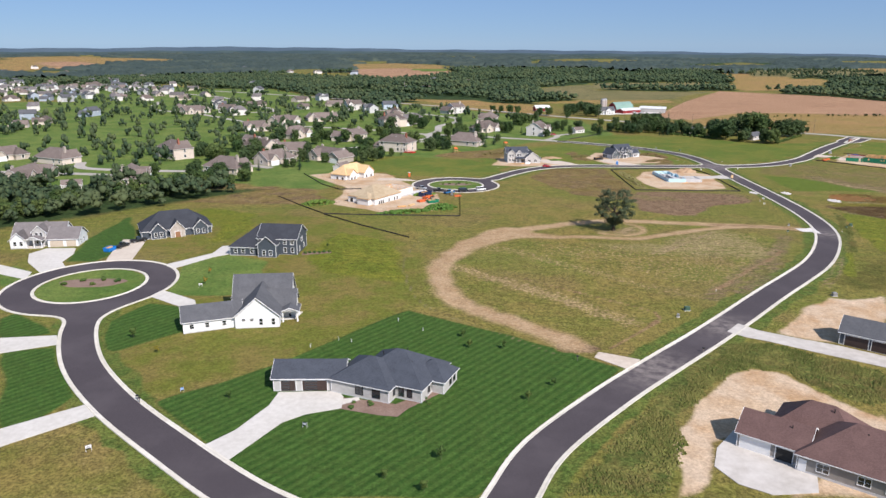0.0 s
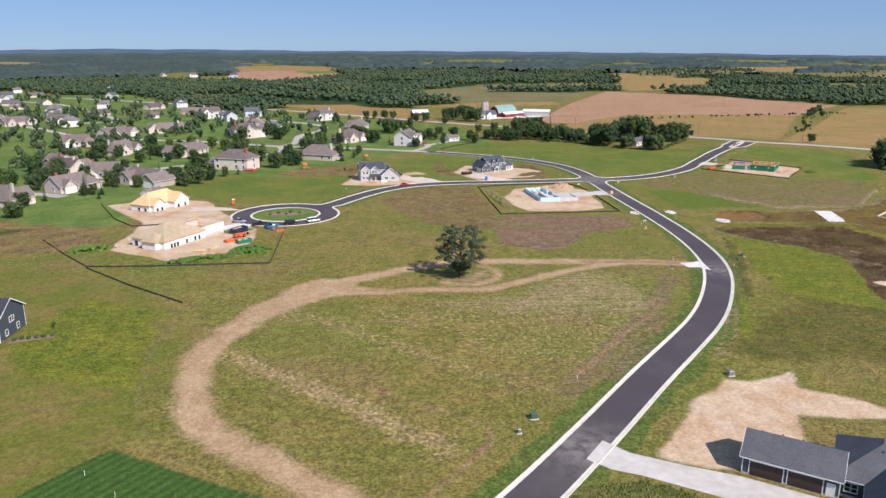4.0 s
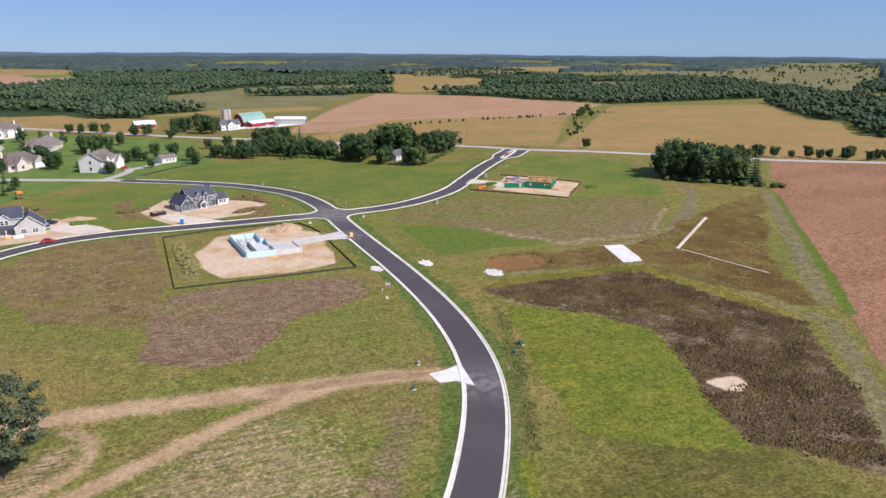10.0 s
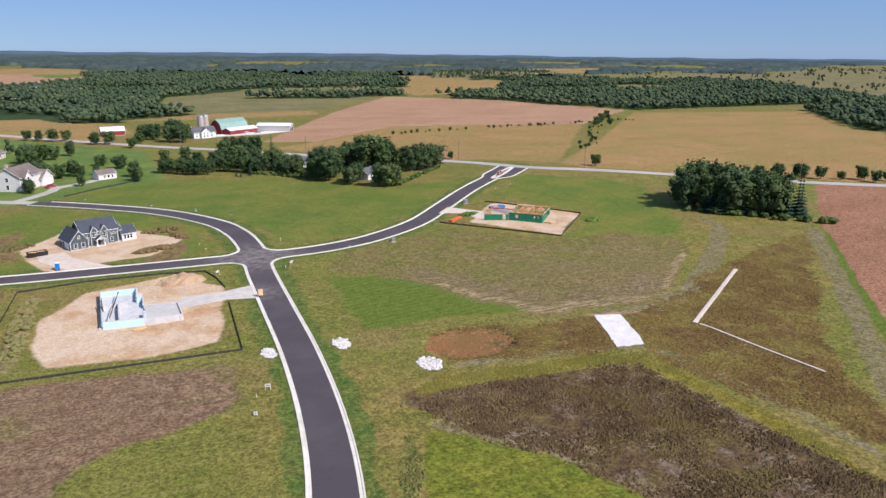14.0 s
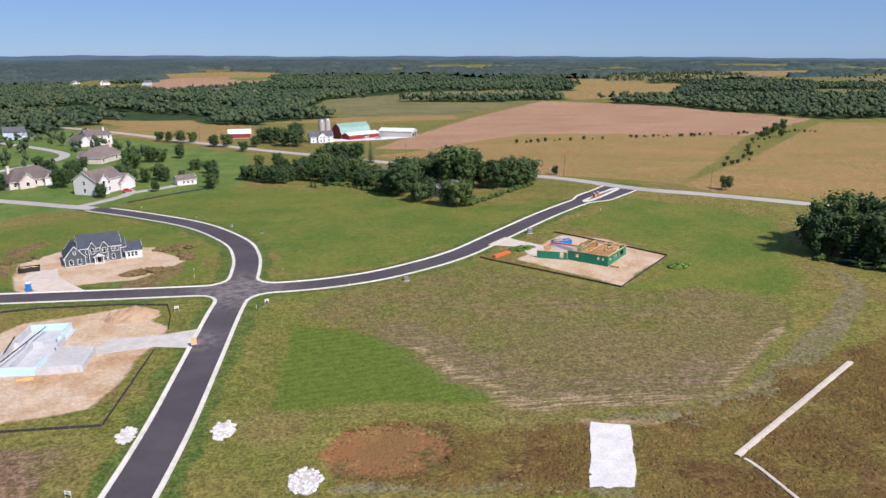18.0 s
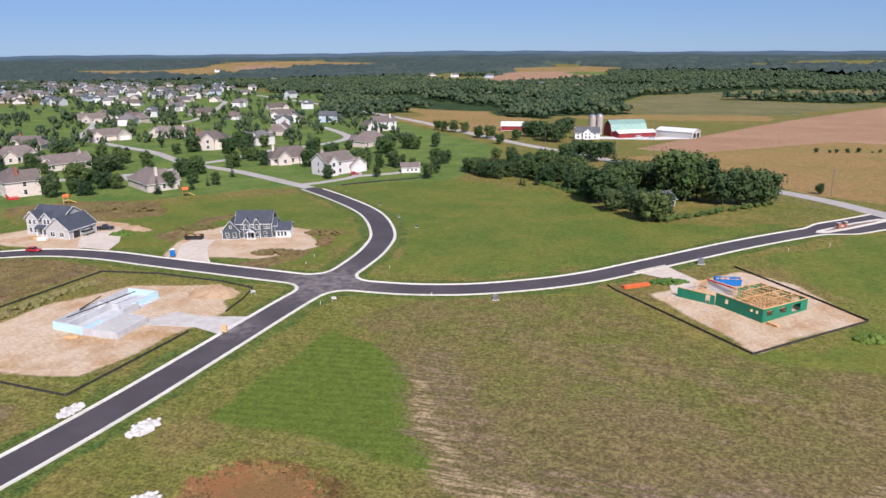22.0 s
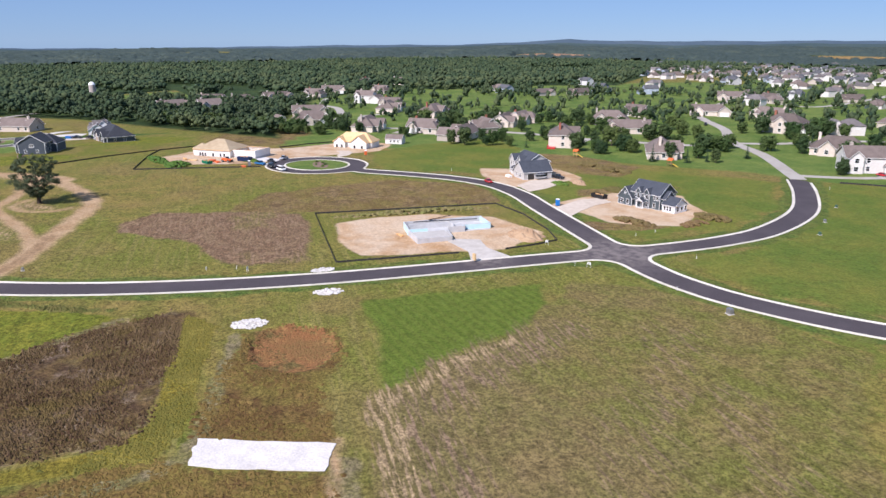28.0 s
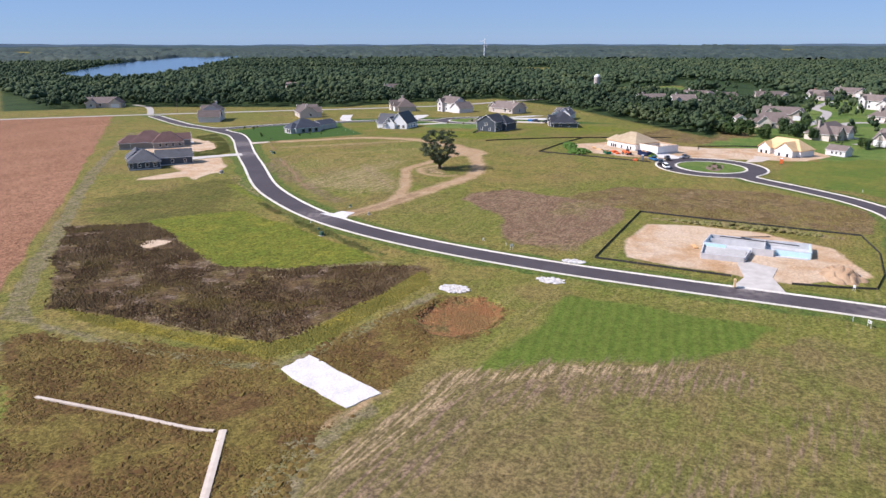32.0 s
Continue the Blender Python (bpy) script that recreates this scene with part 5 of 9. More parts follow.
S_GREY = shingles("grey_shingles", (0.075, 0.078, 0.085), (0.11, 0.112, 0.12))
S_SLATE = shingles("blue_grey_shingles", (0.044, 0.050, 0.064), (0.066, 0.075, 0.092))
S_DARK = shingles("charcoal_shingles", (0.030, 0.033, 0.041), (0.048, 0.052, 0.062))
S_BROWN = shingles("brown_shingles", (0.105, 0.062, 0.056), (0.145, 0.088, 0.078))
S_TAUPE = shingles("weathered_taupe_shingles", (0.118, 0.094, 0.083), (0.17, 0.138, 0.122), 0.25)
S_OLD_GREY = shingles("weathered_grey_shingles", (0.11, 0.10, 0.10), (0.165, 0.15, 0.145), 0.25)
PALE_BLUE = siding("pale_blue_siding", (0.34, 0.40, 0.48), (0.42, 0.48, 0.55), 0.15)
PALE_GREY = siding("pale_grey_siding", (0.50, 0.50, 0.50), (0.60, 0.60, 0.60), 0.2)
GARAGE_BEIGE = plain("beige_garage_door", (0.55, 0.51, 0.46), (0.64, 0.60, 0.55), 1.0, 0.6)
SLATE_SIDING = siding("slate_blue_siding", (0.055, 0.068, 0.085), (0.070, 0.085, 0.102))
NAVY_SIDING = siding("dark_green_grey_siding", (0.060, 0.078, 0.088), (0.075, 0.094, 0.104))
GREY_SIDING = siding("light_grey_siding", (0.42, 0.41, 0.39), (0.48, 0.47, 0.45))
WHITE_SIDING = siding("white_siding", (0.70, 0.71, 0.72), (0.78, 0.79, 0.79))
OLD_SIDING = siding("cream_and_tan_siding", (0.50, 0.43, 0.37), (0.58, 0.51, 0.445), 0.25)
OLD_WHITE = siding("faded_white_siding", (0.60, 0.57, 0.54), (0.68, 0.65, 0.625), 0.12)
STUCCO_TAUPE = plain("taupe_board", (0.24, 0.22, 0.20), (0.30, 0.28, 0.255), 1.0, 0.8)
CEDAR = plain("cedar_boards", (0.24, 0.12, 0.06), (0.32, 0.17, 0.09), 1.5, 0.7)
DOOR_BROWN = plain("dark_brown_door", (0.045, 0.030, 0.026), (0.065, 0.045, 0.04), 1.0, 0.5)
DOOR_BEIGE = plain("beige_door", (0.50, 0.42, 0.33), (0.56, 0.48, 0.39), 1.0, 0.5)
# near-black colour of closed panels that imitate the shade inside open bays
OPENING_SHADE = plain("open_garage_shade", (0.03, 0.028, 0.026), (0.05, 0.047, 0.044), 1.0, 0.9)
BARN_RED = plain("barn_red_boards", (0.20, 0.022, 0.025), (0.28, 0.04, 0.04), 1.0, 0.8, where="Object", stretch=(3, 3, 0.2))
GREEN_TIN = plain("pale_green_tin", (0.20, 0.32, 0.27), (0.27, 0.40, 0.34), 0.6, 0.5, metal=0.2)
WHITE_TIN = plain("white_tin", (0.62, 0.62, 0.62), (0.76, 0.76, 0.75), 0.5, 0.5, metal=0.1)
SILO_GREY = plain("silo_staves", (0.36, 0.31, 0.28), (0.46, 0.41, 0.37), 0.6, 0.9)

# ---- plants ----
def leaf_cards(bm, rng, centre, radius, count, size, squash=0.8):
    for _ in range(count):
        d = Vector((rng.gauss(0, 1), rng.gauss(0, 1), rng.gauss(0, 1) * squash))
        d = d.normalized() * radius * (rng.random() ** 0.45)
        d.z *= squash
        c = Vector(centre) + d
        nrm = (d.normalized() + Vector((rng.uniform(-0.6, 0.6), rng.uniform(-0.6, 0.6), rng.uniform(-0.2, 0.9)))).normalized()
        u = nrm.orthogonal().normalized()
        u.rotate(Matrix.Rotation(rng.uniform(0, math.tau), 3, nrm))
        v = nrm.cross(u)
        s = size * rng.uniform(0.6, 1.3)
        vs = [bm.verts.new(c + s * (a * u + b * v) + nrm * s * k) for a, b, k in ((-0.5, -0.3, 0), (0.1, -0.55, 0.12), (0.55, 0.05, 0), (0.05, 0.5, -0.15), (-0.5, 0.35, 0.05))]
        bm.faces.new(vs)


def sprays(bm, rng, centre, radius, count, size, squash=0.85):
    """Small leaf sprays that lie over the outside of a lobe."""
    for _ in range(count):
        d = Vector((rng.gauss(0, 1), rng.gauss(0, 1), rng.gauss(0, 1) + 0.15)).normalized()
        c = Vector(centre) + Vector((d.x, d.y, d.z * squash)) * radius * rng.uniform(0.6, 1.22)
        nrm = (d + Vector((rng.uniform(-0.5, 0.5), rng.uniform(-0.5, 0.5), rng.uniform(-0.3, 0.6)))).normalized()
        u = nrm.orthogonal().normalized()
        u.rotate(Matrix.Rotation(rng.uniform(0, math.tau), 3, nrm))
        v = nrm.cross(u)
        s = size * rng.uniform(0.55, 1.3)
        bm.faces.new([bm.verts.new(c + s * (a * u + b * v) + nrm * s * k) for a, b, k in ((-0.55, -0.15, -0.1), (0.1, -0.5, 0.1), (0.55, 0.2, -0.1), (-0.1, 0.5, 0.1))])


def lump(bm, rng, centre, radius, squash=0.8, sub=1, rough=0.28):
    g = bmesh.ops.create_icosphere(bm, subdivisions=sub, radius=1.0)
    for v in g["verts"]:
        k = radius * (1 + rng.uniform(-rough, rough))
        v.co = Vector(centre) + Vector((v.co.x * k, v.co.y * k, v.co.z * k * squash))


def broadleaf_mesh(seed, wide, tall, clear, lobes, cards, size, core=0.62):
    """Crown of lobes: leaf sprays over a darker uneven heart."""
    rng = random.Random(seed)
    bm = bmesh.new()
    mid, hz_ = clear + (tall - clear) * 0.5, (tall - clear) * 0.5
    for n in range(lobes):
        t = (n + 0.5) / lobes
        zz = -0.9 + 1.5 * t
        ring = math.sqrt(max(0.3 if zz < 0 else 0.05, 1 - (zz * 0.92) ** 2))
        a = n * 2.4 + rng.uniform(-0.5, 0.5)
        rr = wide * 0.5 * ring * rng.uniform(0.4, 0.9) * (0.9 if n % 3 else 1.1)
        c = (math.cos(a) * rr, math.sin(a) * rr, mid + zz * hz_ * 0.86)
        r = wide * rng.uniform(0.17, 0.25)
        lump(bm, rng, c, r * core * 1.05, 0.85, 1, 0.35)
        sprays(bm, rng, c, r, cards, size)
    lump(bm, rng, (0, 0, mid - 0.1 * hz_), wide * 0.27, hz_ / (wide * 0.42))
    return bm


def trunk_mesh(seed, tall, clear, r, wide, limbs=5):
    rng = random.Random(seed)
    bm = bmesh.new()
    top = clear + (tall - clear) * 0.55
    p, n = Vector((0, 0, -0.3)), 4
    for k in range(n):
        q = Vector((rng.uniform(-0.1, 0.1) * r * 3, rng.uniform(-0.1, 0.1) * r * 3, top * (k + 1) / n))
        tube(bm, p, q, r * (1.25 if k == 0 else 1) * (1 - 0.2 * k), r * (1 - 0.2 * (k + 1)), 7)
        p = q
    for k in range(limbs):
        a = k * math.tau / limbs + rng.uniform(-0.4, 0.4)
        z = clear + (top - clear) * rng.uniform(0.05, 0.7)
        e = Vector((math.cos(a) * wide * 0.33, math.sin(a) * wide * 0.33, z + wide * rng.uniform(0.12, 0.3)))
        tube(bm, (0, 0, z), e, r * 0.42, r * 0.12, 5)
    return bm


def conifer_mesh(seed, wide, tall):
    rng = random.Random(seed)
    bm = bmesh.new()
    levels = 11
    for k in range(levels):
        t = k / levels
        z, r = 0.5 + t * (tall - 0.7), wide * 0.5 * (1 - t) ** 0.85 + 0.12
        n = max(5, int(15 * (1 - t)))
        for j in range(n):
            a = j * math.tau / n + rng.uniform(-0.3, 0.3)
            rr = r * rng.uniform(0.75, 1.1)
            d, s = Vector((math.cos(a), math.sin(a), 0)), Vector((-math.sin(a), math.cos(a), 0))
            w = rr * 0.42
            b = Vector((0, 0, z + 0.25 * tall / levels))
            tip = d * rr + Vector((0, 0, z - 0.35 * tall / levels))
            vs = [bm.verts.new(b), bm.verts.new(d * rr * 0.6 + s * w + Vector((0, 0, z - 0.1))), bm.verts.new(tip), bm.verts.new(d * rr * 0.6 - s * w + Vector((0, 0, z - 0.1)))]
            bm.faces.new(vs)
    tube(bm, (0, 0, -0.2), (0, 0, tall), wide * 0.035, 0.02, 6)
    return bm


TREES, SPRUCES, BUSHES = [], [], []
for k, (wide, tall, clear) in enumerate([(8, 10.5, 0.9), (9.5, 12, 0.8), (7, 11.5, 0.8), (11, 14, 0.9), (6.2, 8.2, 0.8), (9, 9.5, 0.6), (10, 16, 0.8)]):
    for leaf in (LEAF, LEAF_DARK):
        TREES.append((mesh_of("crown", broadleaf_mesh(k + 3, wide, tall, clear, 20, 58, wide * 0.072), leaf), mesh_of("trunk", trunk_mesh(k, tall, clear, wide * 0.028, wide), BARK), tall))
for k, (wide, tall) in enumerate([(4.2, 9.5), (5, 12), (3.4, 7)]):
    SPRUCES.append((mesh_of("spruce", conifer_mesh(k, wide, tall), CONIFER), tall))
for k in range(3):
    rng = random.Random(k + 40)
    bm = bmesh.new()
    for _ in range(4):
        c = (rng.uniform(-0.4, 0.4), rng.uniform(-0.4, 0.4), rng.uniform(0.3, 0.6))
        lump(bm, rng, c, 0.38, 0.9)
        leaf_cards(bm, rng, c, 0.52, 26, 0.26)
    BUSHES.append(mesh_of("bush", bm, SHRUB))
RT = random.Random(11)


def tree(x, y, tall=None, kind=None, label="broad leafy green tree standing in the grass", group="", squat=1.0):
    crown, trunk, base = TREES[RT.randrange(len(TREES)) if kind is None else kind]
    ob = thing("tree", label, "tree", x, y, None, RT.uniform(0, 360), group)
    s = (tall or base * RT.uniform(0.75, 1.1)) / base
    share("trunk", trunk, ob)
    share("crown", crown, ob)
    ob.scale = (s * squat, s * squat, s)
    return ob


def spruce(x, y, tall=None, group=""):
    me, base = SPRUCES[RT.randrange(3)]
    ob = share("spruce_tree", me)
    s = (tall or base * RT.uniform(0.7, 1.1)) / base
    ob.matrix_basis = pose(x, y, height(x, y), 0, 0, RT.uniform(0, 360)) @ Matrix.Scale(s, 4)
    return tagged(ob, "dark green pointed spruce tree on the lawn", "tree", group)


def small_bush(x, y, s, label="low rounded green garden shrub", material=None):
    ob = share("bush", BUSHES[RT.randrange(3)])
    ob.matrix_basis = pose(x, y, height(x, y) - 0.05, 0, 0, RT.uniform(0, 360)) @ Matrix.Scale(s, 4)
    return tagged(ob, label, "bush")


# the lone oak in the meadow
oak = thing("oak_tree", "large old oak alone in the meadow beside the dirt track", "tree", 68.8, 263.0)
part("trunk", trunk_mesh(77, 15.5, 2.4, 0.62, 15.5, 9), BARK, oak)
rng = random.Random(78)
bm = bmesh.new()
for n in range(150):
    t = (n + 0.5) / 150
    zz = -1 + 2 * t
    a = n * 2.4 + rng.uniform(-0.5, 0.5)
    ring = math.sqrt(max(0.06, 1 - (zz * 0.9 - 0.12) ** 2)) * (0.62 if zz < -0.55 else 1)
    rr = 7.0 * ring * rng.uniform(0.5, 1.08)
    c = (math.cos(a) * rr, math.sin(a) * rr, 8.6 + zz * 6.4 + rng.uniform(-0.5, 0.5))
    r = rng.uniform(0.75, 1.45)
    lump(bm, rng, c, r * 0.4, 0.6)
    leaf_cards(bm, rng, c, r * 1.1, 85, 0.30, 0.65)
part("crown", bm, LEAF_OAK, oak)

# ---- the finished new houses ----
# long ranch with dark garage doors, on the striped lawn
v0, v1, v2, v3 = (-13.4, 0, 0.9, 8.4, 2.9, "gx", 2.1, -12.2, 1.3, 24), (-13.5, 0.2, -0.4, 12, 3.1, "hip", 3.4), (-10, 3.0, 5.4, 16.5, 3.1, "hip", 4.3), (0.5, 8.0, 8.0, 15, 3.0, "hip", 2.6)
home = house("single-storey ranch house with blue-grey shingle roof and dark garage doors", -8.1, 127.8, -24, [v0, v1, v2, v3], GREY_SIDING, S_SLATE)
add_panel_door(home, v0, "S", -10.4, 3.0, 2.3, DOOR_BROWN, lites=True)
add_panel_door(home, v0, "S", -5.0, 5.0, 2.3, DOOR_BROWN, lites=True)
row_of_windows(home, v1, "S", [-7.0, -3.2], 0.8, 1.6, 1.6, BLACK)
row_of_windows(home, v1, "E", [2.6], 0.9, 1.0, 1.6, BLACK)
row_of_windows(home, v2, "E", [6.5, 8.4], 0.9, 1.0, 1.5, BLACK)
row_of_windows(home, v3, "E", [11.5, 13.5], 0.9, 1.0, 1.5, BLACK)
row_of_windows(home, v2, "S", [1.0, 2.8], 0.8, 1.0, 1.6, BLACK)
row_of_windows(home, v2, "N", [-7, -3, 1], 0.8, 1.6, 1.6, BLACK)
for p in ((-6, 9, 6.2), (-2, 12, 6.4), (1, 8, 5.6)):
    vent_stack(home, *p)
slab("mulch_bed", [(-20, 127.2), (-10, 123.8), (-6.5, 123.2), (-4.6, 126.2), (3.6, 134), (2.6, 136), (-7, 128), (-12, 129.5), (-18, 131)], MULCH, "brown mulch bed with stones along the house wall", "garden bed", 0.05)
lawn_shrubs(-14, 128.4, 5, 3.0, 5, 0.7)
lawn_shrubs(-1, 129.8, 4, 2.4, 6, 0.6)

# white house with steep grey gables
v0, v1, v2, v3 = (-13, 0, 1.0, 8.2, 3.0, "gx", 2.6, 10, 0.4, 14), (9.4, -0.8, 20, 12, 3.3, "gy", 4.6), (7.5, 7.5, 22, 20, 3.6, "hip", 6.4), (14, 5.6, 23.4, 12, 3.5, "gx", 3.3)
v2 = (7.5, 8.6, 22, 19, 3.8, "gx", 5.6)
home = house("white-sided house with steep grey shingle gables and covered patio", -57.6, 166.4, 5, [v0, v1, v2, v3], WHITE_SIDING, S_GREY)
row_of_windows(home, v0, "S", [-11, -7.4, -3.4], 1.0, 0.9, 1.2)
row_of_windows(home, v1, "S", [11.4, 13.4], 2.0, 0.8, 0.6)
row_of_windows(home, v1, "S", [15.6, 18.6], 0.9, 0.8, 1.6)
row_of_windows(home, v2, "E", [14, 17], 1.0, 1.4, 1.6)
row_of_windows(home, v3, "E", [8.8], 4.2, 1.0, 1.2)
row_of_windows(home, v2, "N", [11, 15, 19], 1.0, 1.0, 1.5)
add_panel_door(home, v0, "W", 4.6, 4.9, 2.3, WHITE)
porch(home, 20.05, 2.0, 24.5, 7.0, 3.0, [(20.6, 2.3), (24.2, 2.3), (24.2, 6.6)], S_GREY, 0.9, "gy")
slab("patio", [(-38.2, 171.5), (-34.5, 172.3), (-33.4, 177.2), (-37.4, 177)], CONCRETE, "small pale concrete patio behind the white house", "patio", 0.08)
bm = bmesh.new()
for dx in (-0.7, 0.7):
    box(bm, dx - 0.3, -0.3, 0.35, dx + 0.3, 0.3, 0.45)
    box(bm, dx - 0.3, 0.22, 0.45, dx + 0.3, 0.3, 0.95)
    for a in (-0.26, 0.22):
        for b in (-0.26, 0.22):
            box(bm, dx + a, b, 0, dx + a + 0.05, b + 0.05, 0.36)
ob = part("patio_seats", bm, BLACK)
ob.matrix_basis = pose(-35.6, 174, height(-35.6, 174) + 0.09, 0, 0, 60)
tagged(ob, "two dark low patio seats on the concrete", "patio furniture")

# slate-blue two-storey house
v0, v1, v2, v3 = (0, 0, 12, 10, 3.1, "hip", 3.4), (9, 2, 22, 13.5, 5.6, "gx", 3.4), (10, -1.5, 16, 6, 4.4, "gy", 2.6), (2, 6, 14, 16, 4.4, "hip", 3.6)
home = house("dark slate-blue two-storey house with charcoal roof and white trim", -66, 228.6, -6, [v0, v1, v2, v3], SLATE_SIDING, S_DARK)
row_of_windows(home, v0, "S", [2, 4.5, 7.5], 1.0, 1.1, 1.4)
row_of_windows(home, v2, "S", [12, 14.2], 0.9, 1.0, 1.5)
row_of_windows(home, v1, "E", [5, 10], 1.0, 1.0, 1.3)
row_of_windows(home, v1, "E", [7.7], 3.6, 1.8, 1.2)
row_of_windows(home, v1, "S", [18, 20.4], 1.0, 1.0, 1.5)
row_of_windows(home, v1, "S", [18, 20.4], 3.7, 1.0, 1.2)
row_of_windows(home, v1, "N", [11, 14, 17, 20], 0.9, 1.3, 1.7)
row_of_windows(home, v1, "N", [12, 16, 20], 3.6, 1.1, 1.3)
row_of_windows(home, v2, "W", [0.2], 1.0, 0.8, 1.3)
slab("mulch_bed", [(-42.5, 227.8), (-33, 230), (-33.4, 232), (-42.6, 231)], MULCH, "dark mulch bed with young shrubs beside the wall", "garden bed", 0.05)
for k in range(6):
    small_bush(-41.5 + 1.5 * k, 229.6 + 0.3 * k, 1.0)

# dark hip-roofed ranch with stone gables
v0, v1, v2, v3 = (0, 0, 24, 14, 3.1, "hip", 5.2), (3, -1.2, 8, 6, 3.1, "gy", 2.6), (9.5, -1.6, 14.5, 6, 3.2, "gy", 2.9), (17.5, -1.2, 22.5, 6, 3.1, "gy", 2.6)
home = house("dark slate ranch house with charcoal hip roof and stone-faced gables", -102.8, 249.8, 25, [v0, v1, v2, v3], SLATE_SIDING, S_DARK, walls={2: STONE})
row_of_windows(home, v1, "S", [4.6, 6.4], 0.9, 0.9, 1.5)
row_of_windows(home, v3, "S", [19, 21], 0.9, 0.9, 1.5)
row_of_windows(home, v0, "E", [4, 9], 0.9, 1.0, 1.4)
row_of_windows(home, v0, "N", [3, 7, 12, 17, 21], 0.9, 1.3, 1.6)
add_panel_door(home, v2, "S", 12, 1.8, 2.3, CEDAR, "front_door", 3)
add_panel_door(home, v0, "W", 7, 4.9, 2.3, WHITE)

# white house with beige double garage
v0, v1, v2, v3 = (-12, 2, 5, 11, 3.4, "gx", 3.8), (-11.5, -1.5, -6.5, 6, 3.0, "gy", 2.4), (-5, 1.0, -0.6, 8, 5.0, "gy", 2.2), (0.5, -1, 10.5, 8, 3.0, "gx", 3.0)
home = house("white house with taupe roof, columned porch and beige garage doors", -133.0, 243.5, 6, [v0, v1, v2, v3], WHITE_SIDING, S_OLD_GREY, walls={2: GREY_SIDING})
add_panel_door(home, v3, "S", 3.4, 4.4, 2.3, DOOR_BEIGE)
add_panel_door(home, v3, "S", 8.2, 3.2, 2.3, DOOR_BEIGE)
row_of_windows(home, v2, "S", [-3.6, -2.1], 3.4, 0.9, 1.3)
row_of_windows(home, v2, "S", [-3.6, -2.1], 0.9, 0.9, 1.4)
row_of_windows(home, v1, "S", [-10, -8], 0.9, 1.0, 1.4)
row_of_windows(home, v3, "E", [1.5, 4.5], 0.9, 0.9, 1.3)
porch(home, -6.4, -2.0, -1.0, 1.0, 2.8, [(-6.2, -1.8), (-3.7, -1.8), (-1.2, -1.8)], S_OLD_GREY, 1.2)

# brown-roofed ranch on bare soil
v0, v1, v2, v3 = (0, 0, 11, 8.5, 3.0, "gx", 2.6), (10, -1.2, 28, 13, 3.1, "hip", 4.6), (4, 6, 18, 16, 3.1, "hip", 4.2), (20, 3, 33, 12, 3.0, "hip", 3.0)
home = house("taupe ranch house with brown shingle roof and open garage bay", 53.8, 112.2, -39, [v0, v1, v2, v3], STUCCO_TAUPE, S_BROWN)
add_panel_door(home, v0, "S", 3.0, 4.9, 2.3, WHITE)
add_panel_door(home, v0, "S", 7.8, 2.7, 2.3, OPENING_SHADE, "garage_opening", 1)
add_panel_door(home, v1, "S", 10.9, 1.0, 2.1, WHITE, "side_door", 2)
row_of_windows(home, v1, "S", [14, 20, 24], 0.9, 1.8, 1.4)
row_of_windows(home, v1, "E", [3, 8], 0.9, 1.2, 1.4)
row_of_windows(home, v2, "N", [6, 9, 12, 15], 0.9, 1.1, 1.4)
row_of_windows(home, v0, "W", [4], 0.9, 1.0, 1.3)
for p in ((8, 3, 5.0), (14, 2, 4.7), (19, 4.5, 6.6), (13, 10, 6.8)):
    vent_stack(home, *p)

# charcoal ranch with two wide dark garage doors
v0, v1, v2 = (0, 0, 14, 8.5, 3.2, "gx", 2.6), (13, 1.4, 25, 15, 3.1, "hip", 4.0), (17.5, -4.5, 25.5, 6, 3.1, "gy", 3.2)
home = house("charcoal-sided ranch house with grey shingle roof and two garage doors", 96.3, 156.4, -39.5, [v0, v1, v2], SLATE_SIDING, S_GREY)
add_panel_door(home, v0, "S", 3.6, 4.9, 2.5, DOOR_BROWN)
add_panel_door(home, v0, "S", 9.2, 4.9, 2.5, DOOR_BROWN)
add_panel_door(home, v0, "S", 12.8, 1.0, 2.1, WHITE, "side_door", 2)
row_of_windows(home, v1, "S", [15.4], 0.9, 1.7, 1.4)
row_of_windows(home, v2, "S", [20, 23], 0.9, 1.2, 1.4)
row_of_windows(home, v1, "N", [15, 18, 21, 24], 0.9, 1.2, 1.5)
row_of_windows(home, v1, "E", [9, 12], 0.9, 1.0, 1.4)
row_of_windows(home, v0, "N", [3, 8], 0.9, 1.0, 1.3)
for p in ((2, 5, 5.2), (5, 5.4, 5.1), (8, 5.2, 5.2), (11, 5, 5.3), (19, 6, 6.0)):
    vent_stack(home, *p)

# dark two-storey corner house with white trim
v0, v1, v2, v3, v4, v5 = ((0, -1.2, 6.8, 11, 3.2, "gy", 3.9), (5, 0.4, 19, 10.5, 5.7, "gx", 3.8), (8.2, -0.35, 10.6, 4, 5.9, "gy", 1.7), (12.2, -0.35, 14.6, 4, 5.9, "gy", 1.7),
                          (16.5, 1.6, 20.6, 7.4, 4.6, "gx", 2.4), (20.5, 0.2, 26.2, 7.5, 3.0, "gx", 2.4))
home = house("dark grey-green two-storey house with white trim on bare sandy lot", 113.4, 449.8, 22, [v0, v1, v2, v3, v4, v5], NAVY_SIDING, S_SLATE, walls={5: WHITE_SIDING})
row_of_windows(home, v0, "S", [2.0, 4.8], 0.8, 1.2, 1.6)
row_of_windows(home, v0, "S", [3.4], 4.3, 0.7, 0.9)
row_of_windows(home, v2, "S", [9.4], 3.6, 1.1, 1.7)
